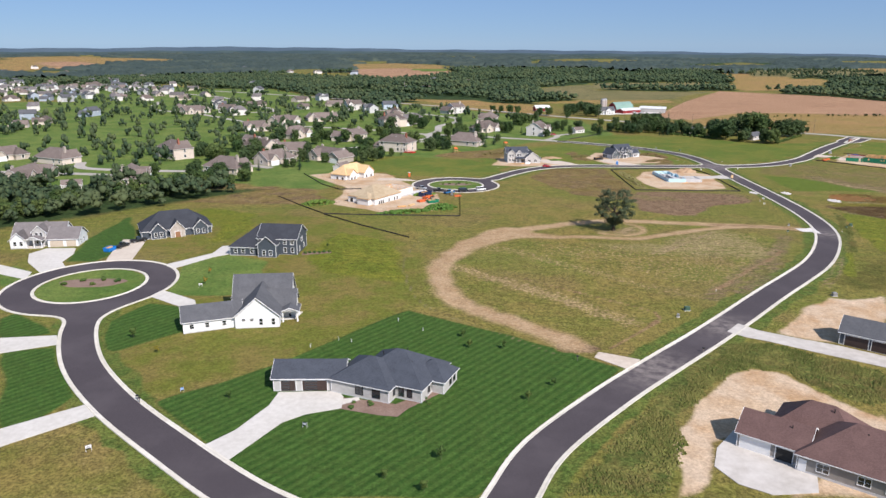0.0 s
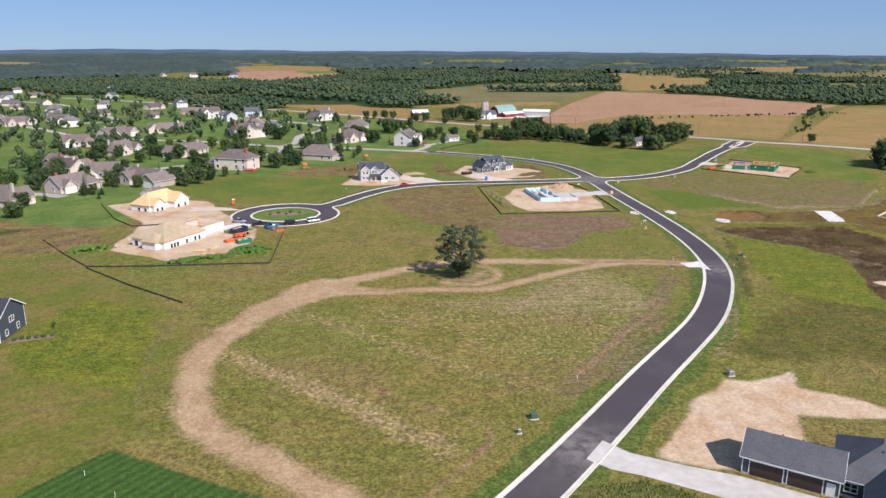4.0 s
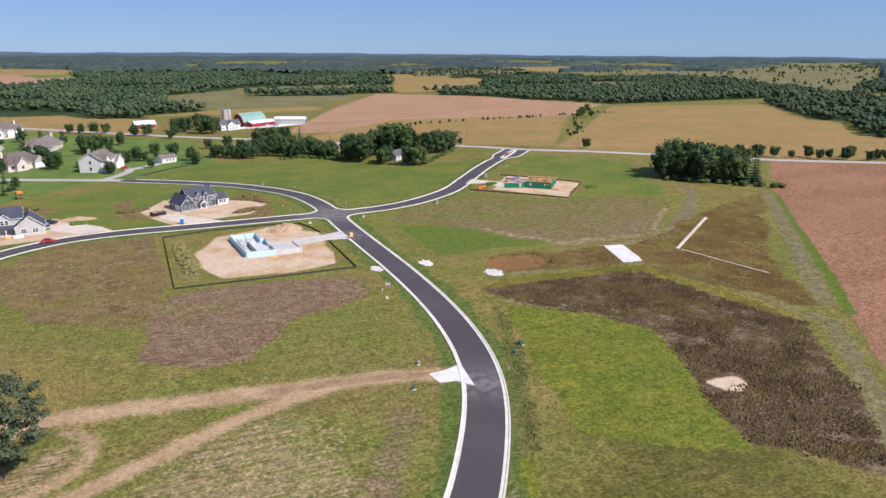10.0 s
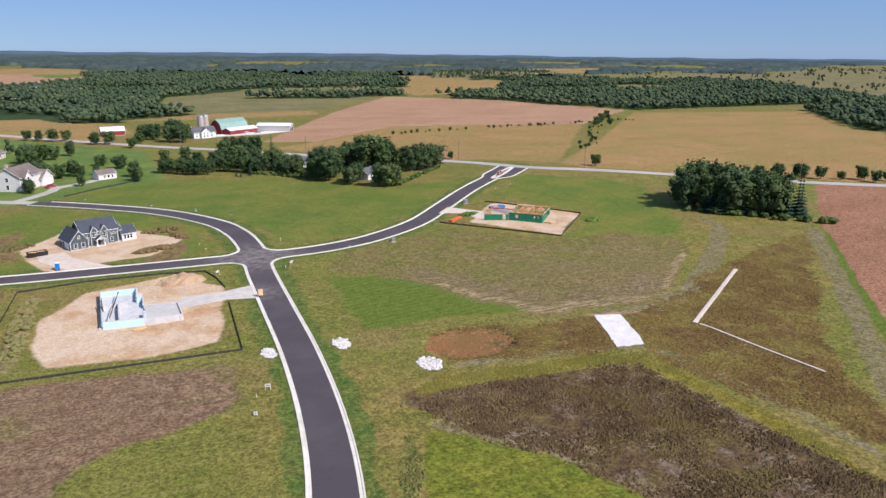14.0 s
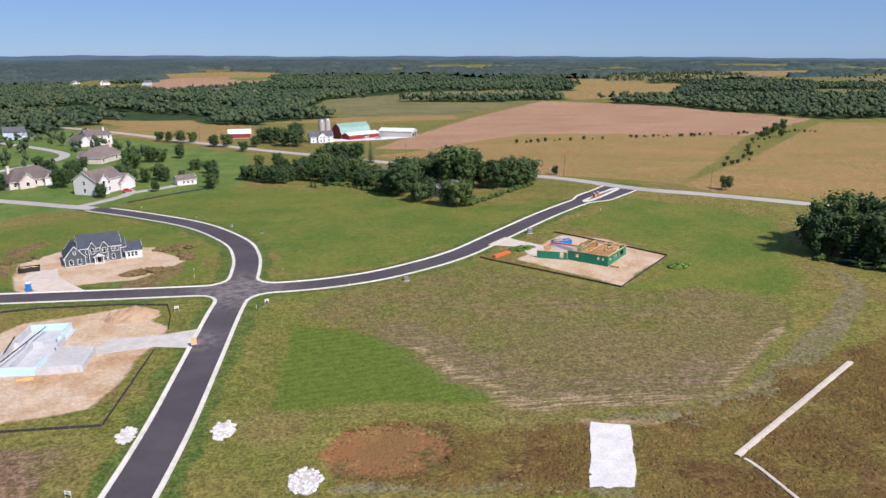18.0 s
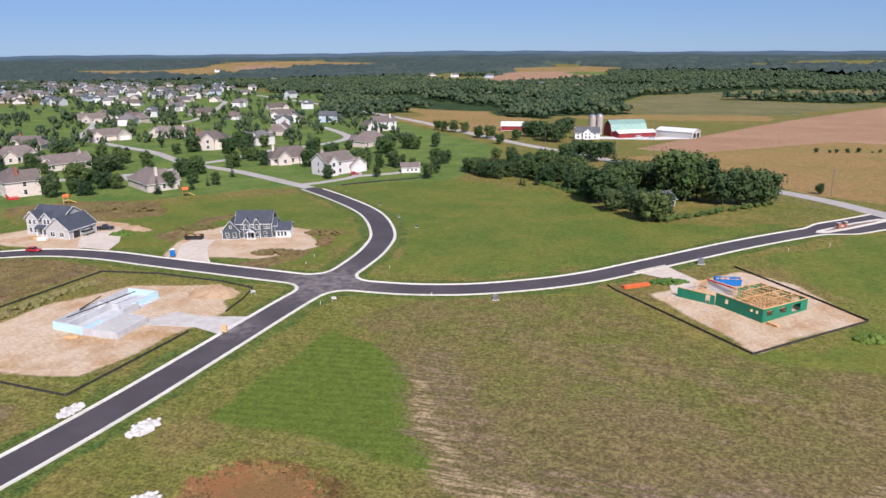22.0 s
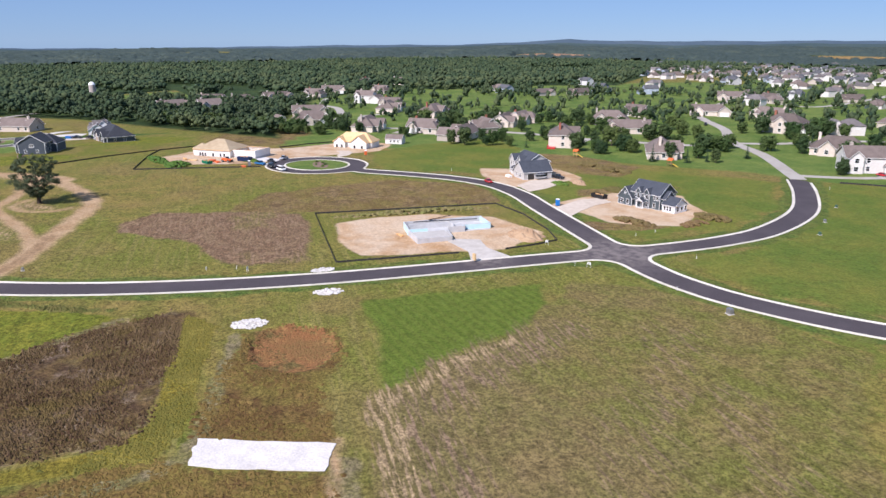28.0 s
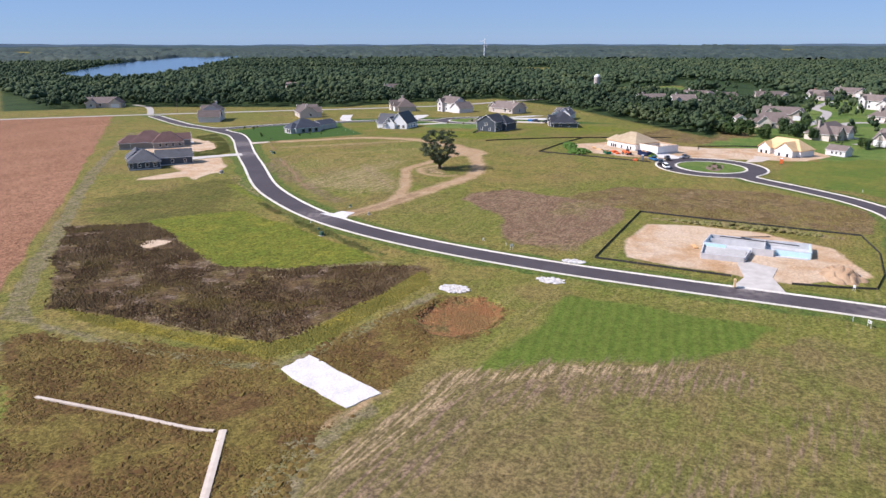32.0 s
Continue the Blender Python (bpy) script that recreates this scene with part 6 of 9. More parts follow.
row_of_windows(home, v3, "S", [13.4], 3.6, 1.1, 1.7)
row_of_windows(home, v3, "S", [13.4], 0.8, 1.3, 1.7)
row_of_windows(home, v1, "S", [11.4], 4.2, 0.8, 0.9)
row_of_windows(home, v1, "S", [7.6], 3.6, 0.9, 1.4)
row_of_windows(home, v4, "E", [4.4], 4.7, 0.7, 0.9)
row_of_windows(home, v1, "S", [16.4], 0.9, 1.0, 1.6)
row_of_windows(home, v1, "S", [16.4, 17.8], 3.7, 0.8, 1.4)
row_of_windows(home, v5, "S", [21.6, 22.9, 24.2], 0.8, 0.9, 1.6)
row_of_windows(home, v5, "E", [2, 4.5, 7], 0.8, 1.2, 1.6)
row_of_windows(home, v1, "E", [9.2], 3.8, 0.9, 1.4)
row_of_windows(home, v1, "N", [7, 10, 13, 16], 0.9, 1.2, 1.6)
row_of_windows(home, v1, "N", [7, 10, 13, 16], 3.8, 1.1, 1.3)
row_of_windows(home, v0, "W", [8], 0.9, 1.0, 1.3)
add_panel_door(home, v0, "W", 3, 4.9, 2.3, WHITE)
add_panel_door(home, v1, "S", 11.4, 1.2, 2.2, DOOR_BROWN, "front_door", 2)
porch(home, 9.6, -2.2, 13.0, 0.4, 2.7, [(9.9, -1.9), (12.7, -1.9)], S_SLATE, 1.2)
home.scale = (0.82, 0.82, 0.86)

# grey two-storey house with a side garage
v0, v1, v2, v3 = (0, 3, 13, 13, 5.6, "gx", 3.0), (0.2, 1.2, 4.8, 8, 5.6, "gy", 2.2), (5.6, 2.2, 9.2, 8, 5.6, "gy", 1.6), (10.5, -1.6, 19.5, 10.5, 3.1, "gy", 3.6)
home = house("light grey two-storey house with slate roof and side garage", 46.6, 433.8, 4, [v0, v1, v2, v3], GREY_SIDING, S_SLATE)
row_of_windows(home, v1, "S", [1.6, 3.4], 3.6, 0.9, 1.4)
row_of_windows(home, v1, "S", [1.6, 3.4], 0.8, 0.9, 1.5)
row_of_windows(home, v2, "S", [6.7, 8.1], 3.6, 0.9, 1.4)
row_of_windows(home, v3, "S", [13, 16.6], 0.8, 1.6, 1.4)
row_of_windows(home, v0, "N", [2, 5, 8, 11], 0.9, 1.2, 1.5)
row_of_windows(home, v0, "N", [2, 6, 10], 3.7, 1.0, 1.3)
row_of_windows(home, v0, "W", [6, 10], 0.9, 1.0, 1.4)
add_panel_door(home, v3, "E", 1.6, 2.8, 2.3, OPENING_SHADE, "garage_opening", 1)
add_panel_door(home, v3, "E", 6.4, 4.9, 2.3, OPENING_SHADE, "garage_opening", 1)
porch(home, 5.0, -0.4, 10.3, 2.2, 2.7, [(5.3, -0.1), (7.6, -0.1), (10.0, -0.1)], S_SLATE, 0.7, "gx")

# ---- houses being built ----
PLY_GREY = plain("weathered_plywood", (0.34, 0.26, 0.16), (0.46, 0.37, 0.25), 0.7, 0.85)
# white-wrapped ranch with bare plywood roof
v0, v1, v2 = (-10.5, 2.5, 10.5, 12.5, 3.0, "hip", 4.0), (0.5, -1.2, 9, 8, 3.0, "gy", 3.2), (-9.5, 0.6, -3.5, 8, 3.0, "gy", 2.4)
home = house("unfinished ranch house in white wrap with bare plywood roof", -36.7, 380.4, 58, [v0, v1, v2], WHITE_WRAP, SHEATHING, boards=False, trim=TIMBER)
for v, us in ((v1, [2.6, 6.6]), (v2, [-7.8, -5.2])):
    for u in us:
        add_panel_door(home, v, "S", u, 1.2, 1.5, OPENING_SHADE, "window_opening", 1)
for u in (-8, -2, 4):
    add_panel_door(home, v0, "N", u, 1.2, 1.5, OPENING_SHADE, "window_opening", 1)
for u in (4.5, 8):
    add_panel_door(home, v0, "W", u, 1.2, 1.5, OPENING_SHADE, "window_opening", 1)

# second shell, plywood hip roof over half of it and open stud walls over the rest
v0, v1, v2 = (0, 0, 19, 15, 3.0, "hip", 3.9), (-2.2, 2, 4, 8, 3.0, "hip", 2.0), (18.9, 2.0, 31, 14.5, 3.1, "none", 0)
home = house("unfinished white-wrapped house with plywood hip roof and open garage", -24.2, 306.4, 56, [v0, v1, v2], WHITE_WRAP, PLY_GREY, boards=False, trim=TIMBER)
for u in (3, 4.4, 5.8, 10, 14, 16):
    add_panel_door(home, v0, "S", u, 1.0, 1.5, OPENING_SHADE, "window_opening", 1)
for u in (4.5, 9, 13):
    add_panel_door(home, v0, "W", u, 1.6, 1.8, OPENING_SHADE, "window_opening", 1)
bm = bmesh.new()
for y in np.arange(3, 14.4, 0.8):
    box(bm, 30.4, y, 0, 30.55, y + 0.09, 3.0)
for x in np.arange(20, 31, 0.8):
    box(bm, x, 14.0, 0, x + 0.09, 14.15, 3.0)
    box(bm, x, 2.3, 0, x + 0.09, 2.45, 3.0)
box(bm, 19, 14.0, 3.0, 31, 14.2, 3.14)
box(bm, 19, 2.25, 3.0, 31, 2.45, 3.14)
part("stud_wall", bm, TIMBER, home)


def stud_wall(home, a, b, h=2.75, step=0.6, name="stud_wall"):
    """An open timber wall from a to b."""
    a, b = Vector((*a, 0)), Vector((*b, 0))
    d = (b - a).normalized()
    n = Vector((-d.y, d.x, 0)) * 0.07
    bm = bmesh.new()
    m = Matrix(((d.x, -d.y, 0, a.x), (d.y, d.x, 0, a.y), (0, 0, 1, 0), (0, 0, 0, 1)))
    L_ = (b - a).length
    for z in (0.0, h - 0.1):
        box(bm, 0, -0.07, z + 0.3, L_, 0.07, z + 0.4, m)
    k = 0.0
    while k < L_:
        box(bm, k, -0.065, 0.4, k + 0.06, 0.065, h + 0.2, m)
        k += step
    part(name, bm, TIMBER, home)


def sheathed_wall(home, a, b, openings=(), h=2.75, material=None):
    """A wall of green board from a to b, with openings cut through it: from, to, sill, head."""
    a, b = Vector((*a, 0)), Vector((*b, 0))
    d = (b - a).normalized()
    m = Matrix(((d.x, -d.y, 0, a.x), (d.y, d.x, 0, a.y), (0, 0, 1, 0), (0, 0, 0, 1)))
    L_, at, panels = (b - a).length, 0.0, []
    for u0, u1, s, t in sorted(openings):
        panels += [(at, u0, -0.2, h + 0.3), (u0, u1, -0.2, s + 0.3), (u0, u1, t + 0.3, h + 0.3)]
        at = u1
    panels.append((at, L_, -0.2, h + 0.3))
    for u0, u1, z0, z1 in panels:
        n = max(1, round((u1 - u0) / 1.3))
        for k in range(n):
            bm = bmesh.new()
            box(bm, u0 + (u1 - u0) * k / n + 0.008, -0.1, z0, u0 + (u1 - u0) * (k + 1) / n - 0.008, 0.06, z1, m)
            part("sheathing_panel", bm, material or GREEN_WRAP, home)
    bm = bmesh.new()
    box(bm, 0, -0.14, h + 0.3, L_, 0.1, h + 0.42, m)
    part("top_plate", bm, TIMBER, home)


home = thing("unfinished_house", "house shell of green sheathing with open timber framing inside", "house", 271.3, 422.6, None, -42)
bm = bmesh.new()
box(bm, -12.6, 0.1, -0.3, -0.1, 14.4, 0.3)
part("floor_deck", bm, SHEATHING, home)
sheathed_wall(home, (-12.6, 0), (0, 0), [(2.6, 3.5, 1.0, 2.1), (9.4, 10.1, 1.3, 2.0), (10.8, 11.5, 1.3, 2.0)])
sheathed_wall(home, (0, 0), (0, 14.5), [(1.2, 3.2, 0.9, 2.2), (5.2, 7.4, 0.9, 2.2), (9.4, 12.2, 0.5, 2.2)])
sheathed_wall(home, (0, 14.5), (-12.6, 14.5), [(2, 4, 0.9, 2.2), (7, 9, 0.9, 2.2)])
sheathed_wall(home, (-12.6, 14.5), (-12.6, 7), [(2, 4, 0.9, 2.2)])
for a, b in (((-12.4, 5), (-0.3, 5)), ((-6, 0.3), (-6, 14.2)), ((-9.5, 5), (-9.5, 14.2)), ((-6, 9.5), (-0.3, 9.5)), ((-3, 5), (-3, 14.2)), ((-12.3, 9), (-6, 9))):
    stud_wall(home, a, b, 3.25)
for k in range(7):
    bm = bmesh.new()
    y = 1.4 + k * 1.9
    tube(bm, (-12, y, 3.35), (-0.4, y + (k % 3 - 1) * 0.8, 3.45 + 0.35 * (k % 2)), 0.12, 0.12, 4)
    part("joist", bm, TIMBER, home)
for k in range(4):
    bm = bmesh.new()
    tube(bm, (-11 + 2.5 * k, 3 + 2 * k, 0.4), (-9.4 + 2.5 * k, 4.8 + 2 * k, 3.7), 0.09, 0.09, 4)
    part("brace", bm, TIMBER, home)
# lower garage walls
sheathed_wall(home, (-21.2, -3.2), (-12.6, -0.4), [(6.9, 8.0, 0.0, 2.0)], 2.1)
sheathed_wall(home, (-21.2, 6.6), (-12.6, 7.0), [], 2.6, WHITE_WRAP)
stud_wall(home, (-21.2, 2.0), (-21.2, 6.6), 2.5)
bm = bmesh.new()
box(bm, -21.4, 6.3, 2.7, -12.4, 6.5, 3.0)
part("header_beam", bm, RED_PAINT, home)

# poured basement walls faced with blue foam
home = thing("house_foundation", "open poured basement walls faced with pale blue foam board", "foundation", 125.2, 372.6, None, 0)


def poured_wall(home, a, b, z1, blue="both", t=0.3):
    a, b = Vector((*a, 0)), Vector((*b, 0))
    d = (b - a).normalized()
    m = Matrix(((d.x, -d.y, 0, a.x), (d.y, d.x, 0, a.y), (0, 0, 1, 0), (0, 0, 0, 1)))
    L_ = (b - a).length
    bm = bmesh.new()
    box(bm, 0, -t / 2, -0.6, L_, t / 2, z1, m)
    part("basement_wall", bm, POURED, home)
    for side, y in (("out", -t / 2 - 0.06), ("in", t / 2)):
        if blue in (side, "both"):
            n = max(1, int(L_ / 2.4))
            for k in range(n):
                bm = bmesh.new()
                box(bm, L_ * k / n + 0.02, y, -0.4, L_ * (k + 1) / n - 0.02, y + 0.06, z1 - 0.12, m)
                part("foam_board", bm, FOAM_BLUE, home)


for a, b, h, blue in (((0, 0.6), (9, 0), 1.9, "both"), ((9, 0), (9, 5.5), 1.9, "both"), ((0, 0.6), (-1.2, 24.5), 1.8, "in"), ((-1.2, 24.5), (7.5, 24.8), 1.8, "both"), ((7.5, 24.8), (7.5, 16.5), 1.8, "both"), ((7.5, 16.5), (9, 16.5), 1.8, "out"),
                      ((9, 16.5), (9, 11.5), 1.8, "out"), ((3.6, 1.0), (3.2, 14), 1.7, ""), ((-0.6, 14), (5.4, 14.2), 1.7, ""), ((9, 0.1), (17.6, 0.6), 1.5, ""), ((17.6, 0.6), (17.0, 10.5), 1.3, ""), ((17.0, 10.5), (9, 11.2), 1.3, "")):
    poured_wall(home, a, b, h, blue)
bm = bmesh.new()
box(bm, -0.9, 0.8, -0.3, 8.8, 24.3, 0.3)
part("basement_floor", bm, POURED, home)
bm = bmesh.new()
box(bm, 9.2, 0.4, -0.3, 17.2, 10.4, 0.95)
part("garage_fill", bm, plain("gravel_fill", (0.40, 0.38, 0.35), (0.52, 0.50, 0.47), 1.0, 0.95, 0.3), home)
for k, (a, b) in enumerate((((1.5, 3, 1.95), (3.2, 22, 2.1)), ((0.0, 8, 1.9), (-0.6, 15, 2.7)))):
    bm = bmesh.new()
    tube(bm, a, b, 0.13, 0.13, 5)
    part("steel_beam", bm, BLACK, home)

# ---- poured drives, pads and gravel ----
PAD = [(231.2, 320.6), (238.0, 319.8), (244.2, 337.3), (237.6, 339.2)]
slab("driveway", [(-40.5, 113.6), (-34.9, 108.9), (-28, 121.5), (-24, 124.5), (-17.5, 126.6), (-17.6, 131.2), (-19, 133.6), (-31, 133.4), (-31.8, 128), (-36, 119)], CONCRETE, "white concrete driveway fanning out to the garage doors")
slab("walkway", [(-17.5, 128), (-14.2, 129.8), (-14.6, 131), (-17.6, 130.2)], CONCRETE, "narrow white concrete path to the front door", "path", 0.1)
slab("driveway", [(-134.8, 234.5), (-132, 240.9), (-122, 240.6), (-119.4, 233.5), (-118.6, 224), (-114.5, 218), (-120, 213), (-129.8, 224.4)], CONCRETE, "pale concrete driveway to the beige garage")
slab("driveway", [(-104.6, 223.2), (-96.6, 224.6), (-100.5, 246), (-103.5, 251), (-110, 251), (-107.5, 236)], plain("gravel_drive", (0.50, 0.42, 0.34), (0.60, 0.53, 0.44), 1.2, 0.95, 0.3), "compacted pale gravel driveway")
slab("driveway", [(-83.6, 219.4), (-79.5, 215.2), (-71, 226.5), (-66.2, 230), (-67, 240), (-71.6, 240), (-72.5, 231)], CONCRETE, "pale concrete driveway beside the slate house")
slab("driveway", [(-76.2, 195), (-78, 190), (-66, 181), (-61, 174.5), (-58.5, 168.5), (-60.5, 177), (-64.5, 186.5)], CONCRETE, "pale concrete driveway to the white house")
slab("driveway", [(-104, 162.4), (-90.6, 163.6), (-87.6, 158.2), (-99, 153.5), (-120, 148), (-124, 156)], CONCRETE, "pale concrete driveway crossing a mown verge")
slab("driveway", [(-80, 120), (-67.8, 129.3), (-63.6, 125.2), (-77, 113.5), (-100, 100), (-104, 106)], CONCRETE, "long pale concrete driveway from the street")
slab("driveway", [(-138, 222.6), (-123, 213.8), (-121, 206.6), (-135, 214), (-150, 222), (-152, 230)], CONCRETE, "pale concrete driveway off the turning circle")
slab("driveway", [(72.6, 163.4), (77.4, 168.6), (80.6, 164.2), (88, 159.4), (95.6, 155.2), (105.6, 147.4), (101.6, 142.2), (90, 150.2), (80, 157.6), (75.6, 160.0)], DUSTY, "wide pale gravel drive to the charcoal garage")
slab("driveway", [(50.2, 111.6), (52.6, 114.2), (55.4, 117.3), (56.6, 116.4), (55, 113), (64, 104), (61.5, 98.5), (54, 98), (49.6, 101), (47.6, 106)], DUSTY, "wide pale new concrete apron before the garage")
slab("gravel_apron", [(38.2, 151.5), (42.6, 149.4), (46.6, 147.4), (43.0, 142.0), (40.4, 144.8), (36.6, 148.6)], SANDY, "pale gravel apron where the track meets the street", "gravel apron")
slab("gravel_apron", [(142.4, 271.2), (146.5, 271.6), (150.6, 273.2), (148.4, 262.5), (146, 266.0), (142.8, 266.6)], GRAVEL, "pale gravel apron at the meadow track", "gravel apron")
slab("gravel_apron", [(144, 390.6), (152, 390), (162.2, 393.4), (162.2, 382.4), (154, 384.2), (143, 381.6), (141, 384)], DUSTY, "grey-white gravel entrance to the foundation", "gravel apron")
slab("driveway", [(76, 427.2), (88, 427.4), (84, 436), (75, 447), (67.5, 445), (67.5, 436.4)], SANDY, "white gravel drive to the side garage")
slab("driveway", [(114, 426.4), (126.5, 426), (121, 432), (115, 440), (112, 447.5), (104, 447), (106, 438)], SANDY, "pale gravel drive of the corner house")
slab("driveway", [(241.5, 450.5), (249, 458.5), (252.5, 453.5), (258.5, 446.5), (257, 436), (252, 437), (250.5, 446.5)], SANDY, "white gravel drive to the green shell")
rng = random.Random(71)
rim = [(a[0] + (b[0] - a[0]) * k / 9 + rng.uniform(-0.28, 0.28), a[1] + (b[1] - a[1]) * k / 9 + rng.uniform(-0.28, 0.28)) for a, b in zip(PAD, PAD[1:] + PAD[:1]) for k in range(9)]
slab("gravel_pad", rim, GRAVEL, "rectangular white crushed-stone pad in the weeds", "gravel pad", 0.12, 0.4)
slab("driveway", [(-7, 370.5), (-12, 376), (-20, 379), (-27, 378), (-28, 372), (-20, 373), (-13, 370.6)], SANDY, "sandy gravel drive off the turning circle")
slab("driveway", [(-4, 345), (-10, 340), (-14, 336), (-8, 329), (-2, 334), (1, 341)], GRAVEL, "white gravel drive to the second shell")


def rubble(x, y, rx_, ry_, n, seed, label, s=0.34):
    r = random.Random(seed)
    slab("stone_bed", [(x + rx_ * 0.95 * math.cos(a) * r.uniform(0.8, 1.15), y + ry_ * 0.95 * math.sin(a) * r.uniform(0.8, 1.15)) for a in np.linspace(0, math.tau, 19)[:-1]], DUSTY, "thin bed of crushed pale stone", "stone bed", 0.09)
    pile = thing("stone_pile", label, "stone pile", x, y)
    shapes = []
    for k in range(4):
        bm = bmesh.new()
        lump(bm, r, (0, 0, 0), 1.0, 0.5, 1, 0.35)
        shapes.append(mesh_of("stone", bm, GRAVEL))
    for k in range(n):
        a, d = r.uniform(0, math.tau), math.sqrt(r.random())
        px, py = math.cos(a) * d * rx_, math.sin(a) * d * ry_
        share("stone", shapes[k % 4], pile, pose(px, py, height(x + px, y + py) - height(x, y) + 0.12, 0, 0, r.uniform(0, 360)) @ Matrix.Scale(s * r.uniform(0.5, 1.2), 4))


rubble(158.6, 345.8, 1.6, 3.0, 60, 1, "patch of white riprap stones beside the kerb")
rubble(174.6, 345.4, 2.0, 3.4, 75, 2, "patch of white riprap stones in the ditch")
rubble(189.0, 328.3, 2.6, 3.6, 95, 3, "low heap of white riprap stones by the weeds")

# ---- black silt fences ----
def silt_fence(label, pts, h=0.5):
    f = thing("silt_fence", label, "fence", *pts[0], z=0.0)
    line = smooth_line(pts, 2.6) if len(pts) > 2 else np.array(pts, float)
    line = []
    for a, b in zip(pts[:-1], pts[1:]):
        n = max(1, int(math.dist(a, b) / 2.6))
        line += [(a[0] + (b[0] - a[0]) * k / n, a[1] + (b[1] - a[1]) * k / n) for k in range(n)]
    line.append(pts[-1])
    x0, y0 = pts[0]
    post = bmesh.new()
    box(post, -0.03, -0.03, -0.2, 0.03, 0.03, h + 0.15)
    pm = mesh_of("post", post, POLE_WOOD)
    for a, b in zip(line[:-1], line[1:]):
        za, zb = height(*a), height(*b)
        share("post", pm, f, pose(a[0] - x0, a[1] - y0, za))
        bm = bmesh.new()
        d = Vector((b[0] - a[0], b[1] - a[1], 0)).normalized()
        nrm = Vector((-d.y, d.x, 0)) * 0.02
        vs = []
        for s in (-1, 1):
            for (x, y), z in ((a, za), (b, zb)):
                for zz in (-0.1, h):
                    vs.append(bm.verts.new((x - x0 + nrm.x * s, y - y0 + nrm.y * s, z + zz)))
        for q in ((0, 2, 3, 1), (4, 5, 7, 6), (1, 3, 7, 5), (0, 1, 5, 4), (2, 6, 7, 3)):
            bm.faces.new([vs[i] for i in q])
        part("cloth", bm, FENCE_CLOTH, f)


silt_fence("black silt fence round the foundation lot", [(154.6, 381.5), (153.6, 349.6), (101.4, 349.4), (103.4, 409.2), (120, 412.6), (140, 412.4), (151.3, 410.4), (153.6, 403), (155, 394)])
silt_fence("black silt fence round the green shell", [(236.6, 437.6), (238.8, 434.6), (268.8, 405.2), (292.6, 429.4), (284, 440), (266.5, 460.6)])
silt_fence("low black silt fence behind the building lots", [(-70.3, 328.4), (-56.2, 306.5), (-43.8, 289.0), (-25.0, 286.2), (11.9, 284.3), (13.9, 334.9)])
silt_fence("long black silt fence across the rough grass", [(-43.6, 287.8), (-26.5, 267.9), (-7.9, 249.3)])
silt_fence("black silt fence behind the plywood-roofed shell", [(-69.8, 394.5), (-54.9, 360.6), (-44.5, 345.6), (-33.8, 347.0)])
silt_fence("black silt fence along the old field edge", [(104.9, 547.1), (117.5, 561.4), (132.2, 575.4)], 0.6)

# lines of pale stone in the unmown plots
for pts, wide in (([(298.3, 354.6), (285, 345.2), (270, 334.6), (257.1, 325.4)], 1.1), ([(262.7, 293.0), (260.2, 309.3), (258.7, 321.2), (257.8, 324.4)], 0.6)):
    ribbon("stone_line", pts, wide, SANDY, "line of pale stone laid in the unmown weeds", "stone edging", 0.22, 3.0)

# ---- the older neighbourhood ----
def old_house(kind, label):
    """One of the older houses: gabled or hipped volumes, windows, garage, chimney."""
    vols = {
        0: [(-10, -4, 8, 6, 3.0, "gx", 3.4), (-9, -6.5, -3, 2, 3.0, "gy", 2.6), (5, -7, 12.5, 4, 3.0, "gy", 2.8)],
        1: [(-9, -5, 9, 6, 5.6, "hip", 3.6), (-3, -6.5, 3, 2, 5.6, "gy", 2.6), (7, -4, 14, 5, 3.0, "hip", 2.4)],
        2: [(-8, -5, 6, 5, 5.5, "gx", 3.2), (-7.5, -6.6, -3, 2, 5.5, "gy", 2.2), (4, -6, 12, 5, 3.0, "gy", 3.0)],
        3: [(-11, -5, 9, 6, 3.1, "hip", 4.2), (-8, -7, -2, 2, 3.1, "gy", 2.8), (2, -6.6, 7, 2, 3.1, "gy", 2.4)],
        4: [(-7, -4.5, 7, 5.5, 3.0, "gx", 3.6), (3, -7, 10, 3, 3.0, "hip", 2.8), (-6, -6, -1, 2, 3.0, "gy", 2.4)],
    }[kind]
    wall = OLD_WHITE if kind == 2 else OLD_SIDING
    home = thing("house", label, "house", 0, 0, 0.0)
    bt = bmesh.new()
    for v in vols:
        bm = bmesh.new()
        prism(bm, *v)
        part("wall", bm, wall, home)
        bm = bmesh.new()
        roof_on(bm, *v)
        part("roof", bm, S_TAUPE, home)
        rake_boards(bt, *v)
    part("trim", bt, OLD_WHITE, home)
    a, b, c = vols
    tall = a[4] > 4
    for z in (0.9, 3.7) if tall else (0.9,):
        for v, side, us in ((a, "S", (a[0] + 2.2, (a[0] + a[2]) / 2)), (a, "N", (a[0] + 2, a[0] + 6, a[2] - 2)), (a, "W", (0,)), (b, "S", ((b[0] + b[2]) / 2,))):
            for u in us:
                add_window(home, v, side, u, z, 1.3 if v is b else 1.1, 1.5)
    add_panel_door(home, c, "S", (c[0] + c[2]) / 2, 4.8, 2.3, WHITE)
    chimney(home, a[0] + 3, 1.5, 3, a[4] + a[6] + 0.9, BRICK_RED if kind in (1, 4) else OLD_SIDING)
    return home


